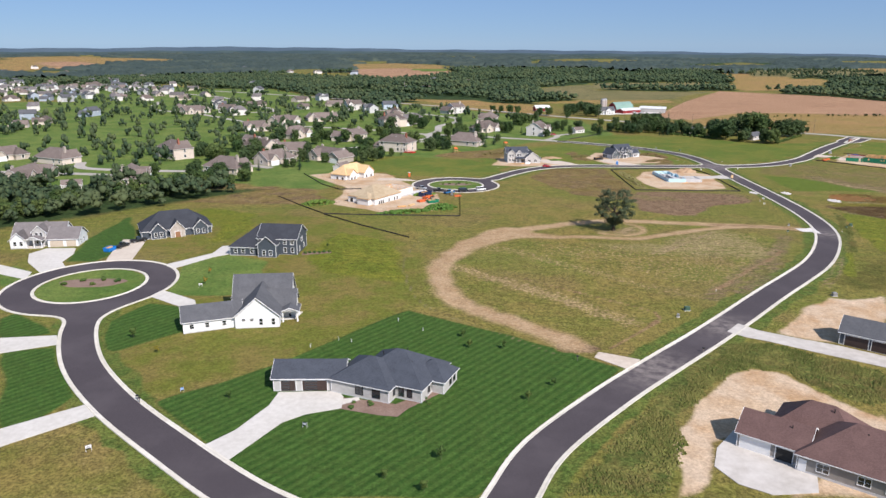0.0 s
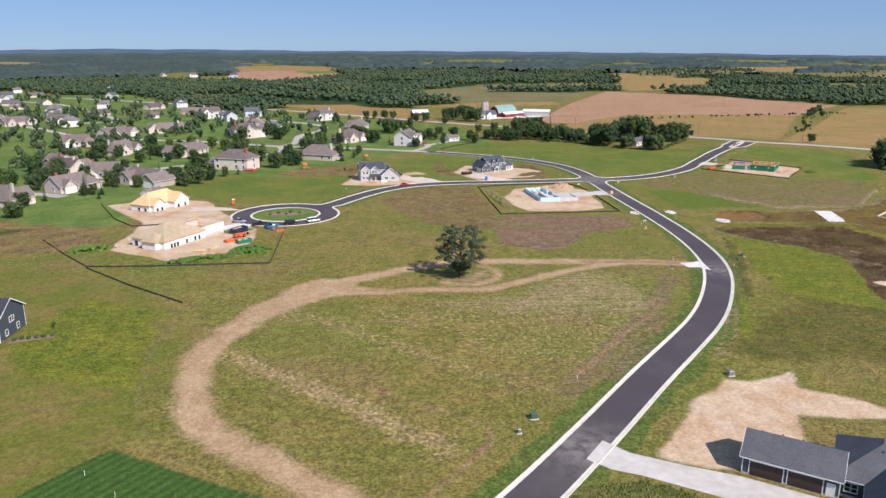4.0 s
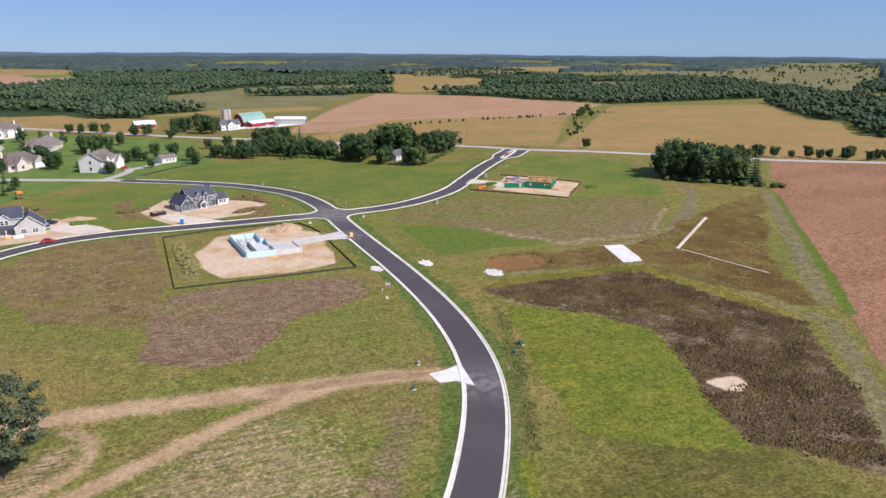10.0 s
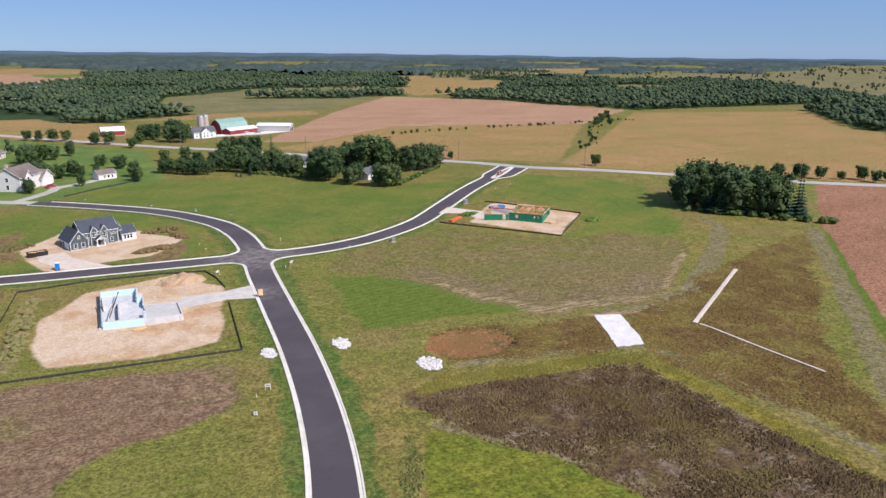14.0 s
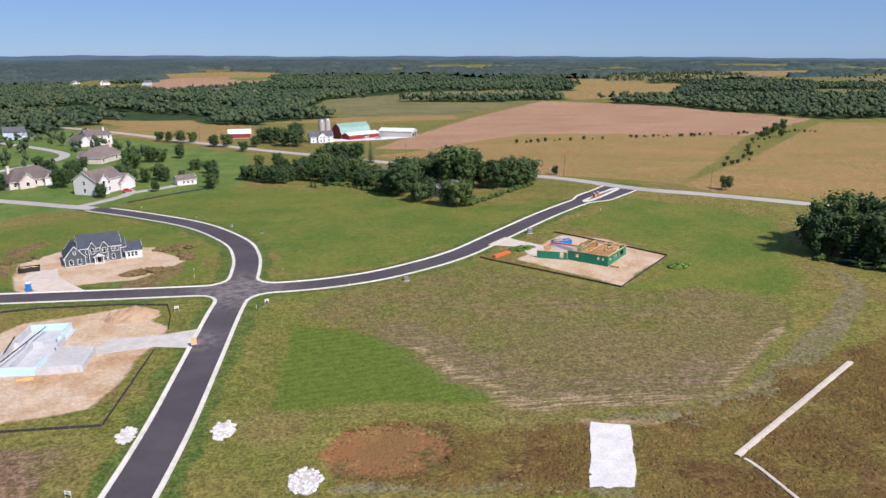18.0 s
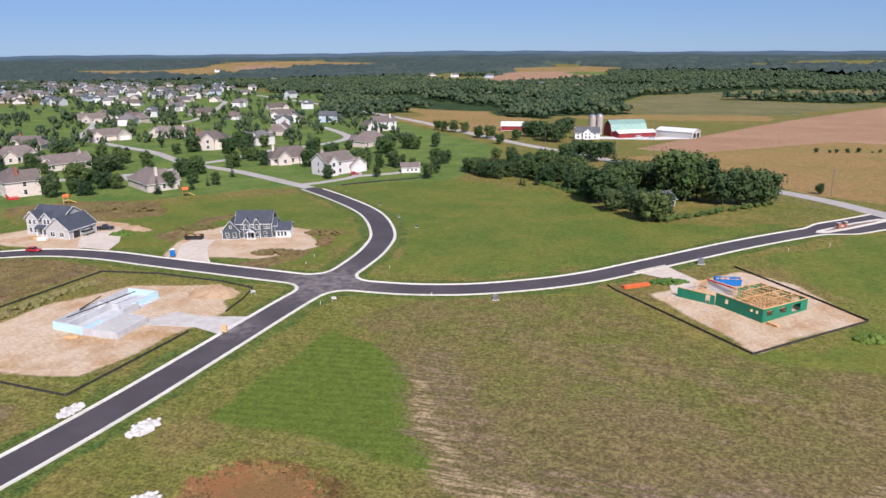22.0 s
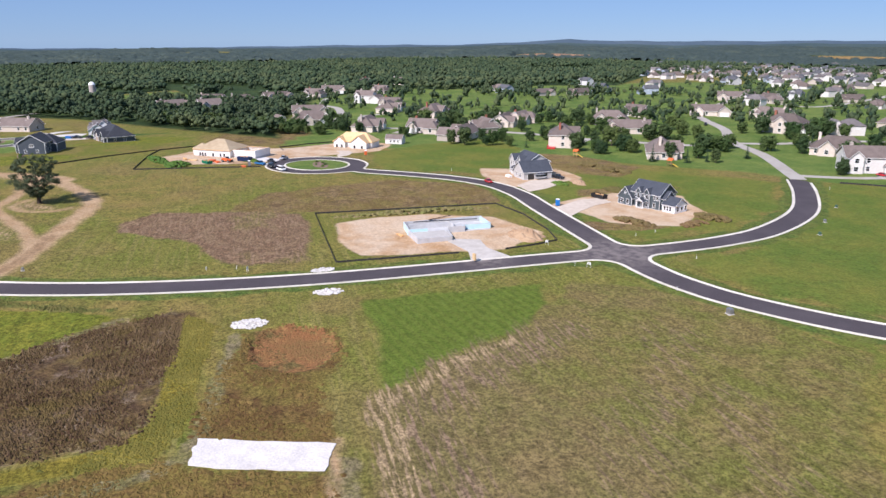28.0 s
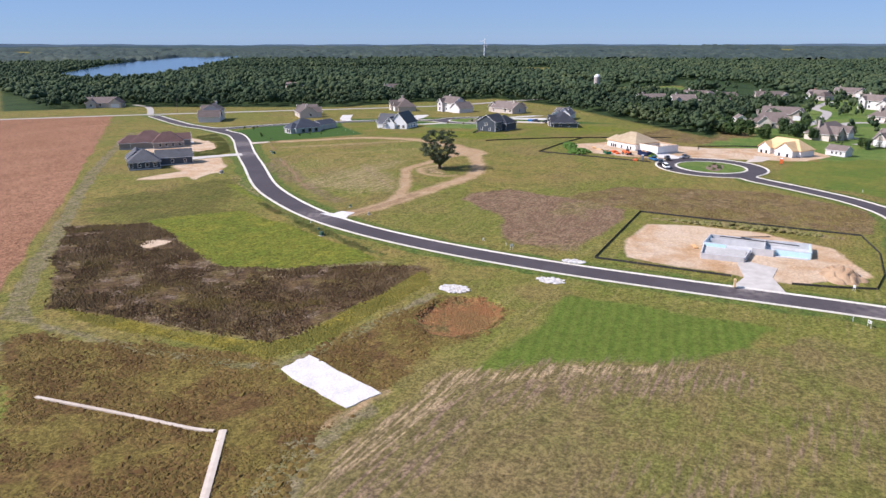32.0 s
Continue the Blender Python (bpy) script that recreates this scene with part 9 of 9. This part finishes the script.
for x, y, s, p, t in ((167.6, 277.0, (1.0, 0.9, 1.1), GREEN_BOX, "green utility cabinet in the ditch grass"), (212.6, 420.4, (1.2, 1.0, 1.2), METAL, "grey utility cabinet in the meadow"), (163.8, 273.2, (0.6, 0.5, 0.8), GREEN_BOX, "green utility pedestal near the verge"),
                      (113.6, 190.0, (1.2, 1.0, 1.1), METAL, "grey utility cabinet at the edge of bare soil"), (67.6, 177.8, (1.3, 1.0, 1.1), GREEN_BOX, "green transformer cabinet in the grass"), (63.6, 173.0, (0.6, 0.5, 0.9), METAL, "grey utility pedestal in the grass"),
                      (155.4, 494.6, (0.7, 0.6, 0.9), METAL, "grey utility pedestal beside the street"), (167.4, 482.0, (0.7, 0.6, 0.9), GREEN_BOX, "green utility pedestal beside the street"), (139.4, 513.4, (0.6, 0.6, 0.9), GREEN_BOX, "green utility pedestal beside the street"),
                      (258.2, 461.6, (1.6, 1.2, 1.6), METAL, "large grey utility cabinet beside the gravel drive"), (137.0, 266.0, (0.5, 0.5, 0.8), GREEN_BOX, "green utility pedestal by the track"), (142.4, 276.4, (0.5, 0.5, 0.8), METAL, "grey utility pedestal by the track")):
    utility_box(x, y, s, p, t)
for x, y in ((114, 534), (153.6, 433.0), (178, 436), (292.4, 487), (281, 479.4), (38.6, 412.1), (80.9, 192.5), (-8.3, 170.4), (-21.9, 158.8), (-18.8, 157.7), (-2, 164), (-28, 155), (158.4, 266.5), (173.7, 405.2), (152.9, 325.7), (152.2, 440), (197, 418.5)):
    marker(x, y)
# tan box on a post at the foundation entrance
box_ = thing("permit_box", "tan plywood permit box on a post at the lot entrance", "sign", 162.8, 383.0, None, 10)
bm = bmesh.new()
box(bm, -0.08, -0.08, -0.2, 0.08, 0.08, 1.6)
part("post", bm, POLE_WOOD, box_)
bm = bmesh.new()
box(bm, -0.6, -0.22, 0.5, 0.6, 0.22, 2.1)
part("box", bm, SHEATHING, box_)

# utility poles
def utility_pole(x, y, h=10.5, turn=35):
    p = thing("utility_pole", "weathered wooden utility pole beside the county road", "utility pole", x, y, None, turn, "utility poles")
    bm = bmesh.new()
    tube(bm, (0, 0, -0.5), (0, 0, h), 0.16, 0.11, 8)
    part("pole", bm, POLE_WOOD, p)
    bm = bmesh.new()
    box(bm, -1.2, -0.06, h - 0.9, 1.2, 0.06, h - 0.76)
    part("crossarm", bm, POLE_WOOD, p)
    for px in (-1.0, 0, 1.0):
        bm = bmesh.new()
        tube(bm, (px, 0, h - 0.76), (px, 0, h - 0.56), 0.05, 0.03, 6)
        part("insulator", bm, METAL, p)


for x, y in ((303.5, 570.5), (350.5, 514.5), (93, 779), (112, 755), (163, 706), (184.5, 693), (-64, -20), (-186, 100), (-311, 131), (232, 642), (440, 458)):
    utility_pole(x, y)

# entrance island with brick pillars
slab("entrance_island", [(290.6, 502.4), (293.5, 502.6), (301, 509.8), (309, 518.6), (314.6, 525.2), (314.2, 527.6), (311.6, 527), (303, 518.6), (295.6, 510), (291, 505)], CURB, "pale concrete kerbed island in the street entrance", "traffic island", 0.2, 0.4)
slab("island_grass", [(293.2, 504.4), (300.4, 511), (308, 519.4), (312.6, 525.4), (303.4, 517), (296.4, 509.4)], MULCH, "planted mulch strip in the entrance island", "garden bed", 0.26, 0.3)
gate = thing("entrance_sign", "red brick entrance sign with two pillars", "sign", 298.6, 510.4, None, 45)
for px in (-1.6, 1.6):
    bm = bmesh.new()
    box(bm, px - 0.4, -0.4, 0.1, px + 0.4, 0.4, 1.9)
    part("pillar", bm, BRICK_RED, gate)
    bm = bmesh.new()
    box(bm, px - 0.5, -0.5, 1.9, px + 0.5, 0.5, 2.05)
    part("cap_stone", bm, CONCRETE, gate)
bm = bmesh.new()
box(bm, -1.2, -0.2, 0.1, 1.2, 0.2, 1.3)
part("panel", bm, BRICK_RED, gate)
for k in range(2):
    bm = bmesh.new()
    box(bm, -0.8, -0.24, 0.95 - 0.35 * k, 0.8, -0.2, 1.1 - 0.35 * k)
    part("text_bar", bm, CONCRETE, gate)

# ---- planted islands and young trees ----
for (cx, cy), rr in (((12.3, 360.2), 1.05), ((-99.4, 202.4), 1.25)):
    slab("island_bed", [(cx + rr * 7.6 * math.cos(a) * (1 + 0.12 * math.sin(3 * a)), cy + rr * 3.4 * math.sin(a) * (1 + 0.1 * math.cos(2 * a))) for a in np.linspace(0, math.tau, 22)[:-1]], MULCH, "pale mulch bed in the middle of the turning circle", "garden bed", 0.05, 0.2)
    for px, py in ((-6.0, -1.0), (-2.6, 1.3), (0.6, -1.6), (2.0, 1.9), (5.6, 0.6)):
        ob = small_bush(cx + px * rr, cy + py * rr, RT.uniform(1.0, 1.4), "young dark evergreen shrub in the island bed")
SAPLING = (mesh_of("crown", broadleaf_mesh(91, 1.5, 2.6, 0.8, 6, 26, 0.26, 0.3), SHRUB), mesh_of("trunk", trunk_mesh(91, 2.6, 0.8, 0.04, 1.2, 3), BARK))
GOLD = foliage("golden_leaves", (0.20, 0.15, 0.02), (0.28, 0.20, 0.03), (0.22, 0.20, 0.04), 0.2)
SAPLING_GOLD = mesh_of("crown", broadleaf_mesh(92, 1.4, 2.8, 1.0, 6, 24, 0.26, 0.3), GOLD)
for n, (x, y) in enumerate([(-40.4, 131), (-62.5, 152.7), (-71.2, 161.4), (-7.7, 103.2), (-1.2, 99.6), (1.6, 108.6), (19.2, 129), (25.2, 135), (16.7, 153.3), (8.9, 154), (7.6, 160.2), (-65.4, 199.5), (-66.9, 209.2), (-35, 236), (-45, 238)]):
    s = thing("young_tree", "thin young tree in a round mulch patch on the lawn" if n != 1 else "thin young golden tree in the grass", "tree", x, y, None, RT.uniform(0, 360), "newly planted trees")
    share("trunk", SAPLING[1], s)
    share("crown", SAPLING_GOLD if n in (1, 11, 12) else SAPLING[0], s)
    k = RT.uniform(0.75, 1.2)
    s.scale = (k, k, k)
DRY_SCRUB = foliage("dry_scrub", (0.125, 0.092, 0.038), (0.175, 0.132, 0.052), (0.140, 0.135, 0.040), 0.15)
RIDGE_WEEDS = foliage("ridge_weeds", (0.155, 0.160, 0.044), (0.235, 0.190, 0.085), (0.120, 0.170, 0.036), 0.1)
LUSH_WEEDS = foliage("lush_weeds", (0.060, 0.125, 0.020), (0.090, 0.165, 0.028), (0.115, 0.180, 0.035), 0.1)
MOUNDS = [(x, y, sx, sy, LUSH_WEEDS, "soil mound overgrown with bright green weeds") for x, y, sx, sy in ((-49.2, 311.5, 7, 4.2), (-11.7, 291.5, 12, 3.0), (4, 301, 7, 5), (292, 419.4, 4, 2), (251, 444, 4.5, 2), (-3.5, 331, 5, 2.6), (77.5, 444, 4, 2))]
MOUNDS += [(x, y, sx, sy, DRY_SCRUB, "low bank of rank brown and olive weeds on the sandy lot") for x, y, sx, sy in ((142, 465.6, 7, 3.4), (139.5, 440.5, 8, 2.6), (96, 459, 7, 3.0), (41.8, 474, 9, 4), (147, 456, 2.4, 5), (57, 478, 8, 3.5))]
MOUNDS.append((107.4, 380.5, 2.3, 22, RIDGE_WEEDS, "long soil ridge under weeds inside the silt fence"))
for x, y, sx, sy, leaf, label in MOUNDS:
    bm = bmesh.new()
    rng = random.Random(int(x + 100))
    for _ in range(int(2.2 * sx * sy) + 10):
        a, d = rng.uniform(0, math.tau), math.sqrt(rng.random())
        c = (math.cos(a) * d * sx, math.sin(a) * d * sy, (1 - d * d) * min(sx, sy) * 0.28)
        lump(bm, rng, c, rng.uniform(0.7, 1.05), 0.6, 1, 0.3)
        sprays(bm, rng, c, 0.95, 14, 0.3, 0.65)
    ob = part("weedy_mound", bm, leaf)
    ob.matrix_basis = pose(x, y, height(x, y), 0, 0, 0 if sy > 15 else 20)
    tagged(ob, label, "overgrown mound")

# soil heaps at the lots
def heap(label, x, y, sx, sy, h, turn, material):
    bm = bmesh.new()
    n = 26
    r = np.random.RandomState(int(abs(x * 3 + y)))
    g = np.linspace(-1.15, 1.15, n)
    U, V = np.meshgrid(g, g)
    d = np.hypot(U, V) + 0.16 * wobble(U * 9 + x, V * 9 + y, 2.0)
    Z = h * np.clip(1 - d * d, -0.3, 1) ** 1 * (0.8 + 0.3 * wobble(U * 8 + x, V * 8 + y, 1.1)) + r.uniform(-0.05, 0.05, U.shape) * h - 0.04
    c, q = math.cos(math.radians(turn)), math.sin(math.radians(turn))
    vs = [[bm.verts.new((U[a, b] * sx, V[a, b] * sy, Z[a, b] + float(height(x + U[a, b] * sx * c - V[a, b] * sy * q, y + U[a, b] * sx * q + V[a, b] * sy * c) - height(x, y)))) for b in range(n)] for a in range(n)]
    for a in range(n - 1):
        for b in range(n - 1):
            if max(Z[a, b], Z[a + 1, b], Z[a, b + 1], Z[a + 1, b + 1]) > -0.25 * h:
                bm.faces.new((vs[a][b], vs[a][b + 1], vs[a + 1][b + 1], vs[a + 1][b]))
    bmesh.ops.delete(bm, geom=[v for v in bm.verts if not v.link_faces], context="VERTS")
    ob = part("earth_mound", bm, material)
    ob.matrix_basis = pose(x, y, height(x, y), 0, 0, turn)
    tagged(ob, label, "soil heap")


SOIL = plain("bare_tan_soil", (0.30, 0.19, 0.11), (0.42, 0.30, 0.19), 0.6, 0.95, 0.6)
heap("heap of bare tan soil inside the silt fence", 144.5, 404, 6.5, 4.5, 2.2, 10, SOIL)


heap("low soil heap on the grey house lot", 76, 452, 7, 2.6, 1.2, -10, SOIL)



# pump tower and wind turbine far off
wt = thing("silo", "grey silo with a white domed cap rising from the woods", "silo", -397.5, 198.4)
bm = bmesh.new()
tube(bm, (0, 0, 0), (0, 0, 14.5), 2.9, 2.9, 16)
part("silo_wall", bm, SILO_GREY, wt)
bm = bmesh.new()
for k in range(4):
    a, b = k * math.pi / 8, (k + 1) * math.pi / 8
    tube(bm, (0, 0, 14.5 + 2.9 * math.sin(a)), (0, 0, 14.5 + 2.9 * math.sin(b)), 3.0 * math.cos(a), max(0.05, 3.0 * math.cos(b)), 16)
part("cap", bm, WHITE, wt)
tb = thing("wind_turbine", "tall white wind turbine on the horizon", "wind turbine", -1324, -331)
bm = bmesh.new()
tube(bm, (0, 0, 0), (0, 0, 44), 1.3, 0.8, 10)
part("tower", bm, WHITE, tb)
for k in range(3):
    bm = bmesh.new()
    a = k * math.tau / 3 + 0.5
    ex, ez = math.sin(a), math.cos(a)
    tube(bm, (1.2, 0, 44), (1.2, 17 * ex, 44 + 17 * ez), 0.6, 0.15, 5)
    part("blade", bm, WHITE, tb)

# play sets and pool
for x, y, c in ((16.4, 479.4, TIMBER), (52.6, 506.8, CEDAR)):
    ps = thing("play_set", "wooden play set with a slide on the lawn", "play set", x, y, None, 30)
    for px in (-1, 1):
        for py in (-1, 1):
            bm = bmesh.new()
            box(bm, px - 0.07, py - 0.07, 0, px + 0.07, py + 0.07, 2.8)
            part("post", bm, c, ps)
    bm = bmesh.new()
    roof_on(bm, -1.1, -1.1, 1.1, 1.1, 2.8, "gx", 0.8, 0.15, 0.1)
    part("roof", bm, ORANGE_PAINT, ps)
    bm = bmesh.new()
    box(bm, -1, -1, 1.3, 1, 1, 1.42)
    part("deck", bm, c, ps)
    bm = bmesh.new()
    sheet(bm, [(1, -0.4, 1.4), (3.6, -0.4, 0.2), (3.6, 0.4, 0.2), (1, 0.4, 1.4)], 0.1)
    part("slide", bm, plain("yellow_plastic", (0.7, 0.45, 0.05), (0.75, 0.5, 0.08), 1, 0.4), ps)
deck = thing("deck", "red-stained timber deck behind the pink house", "deck", -14, 480, None, 150)
bm = bmesh.new()
box(bm, -3.5, -2, 0, 3.5, 2, 0.7)
for k in range(12):
    box(bm, -3.5 + k * 0.6, 1.9, 0.7, -3.42 + k * 0.6, 2.0, 1.6)
box(bm, -3.5, 1.88, 1.6, 3.5, 2.02, 1.7)
part("platform", bm, RED_PAINT, deck)

# ---- dry weeds standing in the unmown plots ----
def tufts(name, kind, count, tall, wide, material, label, seed, lo=0.55):
    r = np.random.RandomState(seed)
    core = (XX > -145) & (XX < 318) & (YY > 62) & (YY < 598)
    j, i = np.nonzero((COVER[kind] > lo) & core)
    if not len(j):
        return
    pick = r.randint(0, len(j), count)
    x, y = XX[j[pick], i[pick]] + r.uniform(-0.9, 0.9, count), YY[j[pick], i[pick]] + r.uniform(-0.9, 0.9, count)
    keep = (verge[j[pick], i[pick]] > 7.5) & (inside([(72, 163), (77.5, 169), (96, 155.6), (106, 147.4), (101, 141.5), (80, 157), (75, 159.6)], x, y) < -0.3) & (inside([(231.6, 320.4), (238.0, 319.6), (244.4, 337.6), (237.4, 339.4)], x, y) < -0.4) & (wobble(x, y, 5.0) + 0.5 * wobble(x, y, 1.9) + r.uniform(-0.6, 0.6, count) > -0.1)
    x, y = x[keep], y[keep]
    n = len(x)
    z, a, h, w = height(x, y) - 0.03, r.uniform(0, math.tau, n), r.uniform(0.5, 1.2, n) * tall, r.uniform(0.6, 1.3, n) * wide
    # each tuft is a low ragged cone
    tip = np.stack([x + r.uniform(-0.4, 0.4, n) * w, y + r.uniform(-0.4, 0.4, n) * w, z + h], -1)
    rim = [np.stack([x + np.cos(a + k * 1.257) * w * r.uniform(0.5, 1.2, n), y + np.sin(a + k * 1.257) * w * r.uniform(0.5, 1.2, n), z], -1) for k in range(5)]
    P = np.stack([p for k in range(5) for p in (rim[k], rim[(k + 1) % 5], tip)], 1).reshape(-1, 3)
    me = bpy.data.meshes.new(name)
    me.vertices.add(len(P))
    me.vertices.foreach_set("co", P.astype(np.float32).ravel())
    me.loops.add(len(P))
    me.loops.foreach_set("vertex_index", np.arange(len(P), dtype=np.int32))
    me.polygons.add(len(P) // 3)
    me.polygons.foreach_set("loop_start", np.arange(0, len(P), 3, dtype=np.int32))
    me.polygons.foreach_set("loop_total", np.full(len(P) // 3, 3, np.int32))
    me.update()
    me.materials.append(material)
    tagged(new(name, me), label, "weeds", kind="stuff")


def weed_mat(name, c1, c2, c3, s=0.06):
    m, nt, b = mat(name, 0.95, spec=0.1)
    isl = nt.nodes.new("ShaderNodeNewGeometry")
    col = mix(nt, remap(nt, noise_fac(nt, s, 6.0, rough=0.75), 0.42, 0.58), c1, c2)
    col = mix(nt, remap(nt, noise_fac(nt, s * 2.3, 6.0, rough=0.75), 0.52, 0.62, 0, 0.8), col, tuple(v * 1.5 for v in c2))
    col = mix(nt, remap(nt, noise_fac(nt, s * 0.8, 5.0, rough=0.7), 0.36, 0.46, 0.8, 0), col, c3)
    col = mix(nt, remap(nt, isl.outputs["Random Per Island"], 0.3, 1, 0, 0.6), col, c3)
    nt.links.new(col, b.inputs["Base Color"])
    return m


tufts("brown_weeds", "brown", 60000, 0.3, 0.22, weed_mat("dead_weeds", (0.072, 0.044, 0.026), (0.122, 0.084, 0.048), (0.130, 0.098, 0.034)), "dense standing dead brown weeds", 51)
tufts("rough_weeds", "weeds", 44000, 0.18, 0.26, weed_mat("rough_weeds", (0.096, 0.055, 0.022), (0.140, 0.095, 0.032), (0.145, 0.116, 0.031)), "rough olive and tan weeds in unmown plots", 52)
tufts("sedge_weeds", "sedge", 24000, 0.3, 0.28, weed_mat("sedge_weeds", (0.118, 0.080, 0.038), (0.185, 0.134, 0.066), (0.155, 0.128, 0.038)), "tall tan and olive weeds on the unmown slope", 59)
tufts("rank_weeds", "rank", 26000, 0.42, 0.32, weed_mat("rank_weeds", (0.075, 0.10, 0.025), (0.13, 0.135, 0.04), (0.16, 0.13, 0.05)), "rank green weeds on the rough bank", 55)
tufts("brown_weeds", "brown", 9000, 0.5, 0.36, bpy.data.materials["dead_weeds"], "taller clumps of dead brown weeds", 57, 0.4)
tufts("rough_weeds", "weeds", 5000, 0.28, 0.75, bpy.data.materials["rough_weeds"], "taller clumps of olive and tan weeds", 58, 0.4)
tufts("rust_weeds", "rust", 5000, 0.16, 0.4, weed_mat("rust_weeds", (0.23, 0.112, 0.046), (0.17, 0.108, 0.042), (0.20, 0.09, 0.045)), "rust-coloured weeds on a low round plot", 53)
tufts("yellow_weeds", "yellow", 7000, 0.2, 0.4, weed_mat("yellow_weeds", (0.125, 0.112, 0.024), (0.155, 0.13, 0.03), (0.098, 0.105, 0.026)), "yellow-green standing weeds along the plot edge", 54)
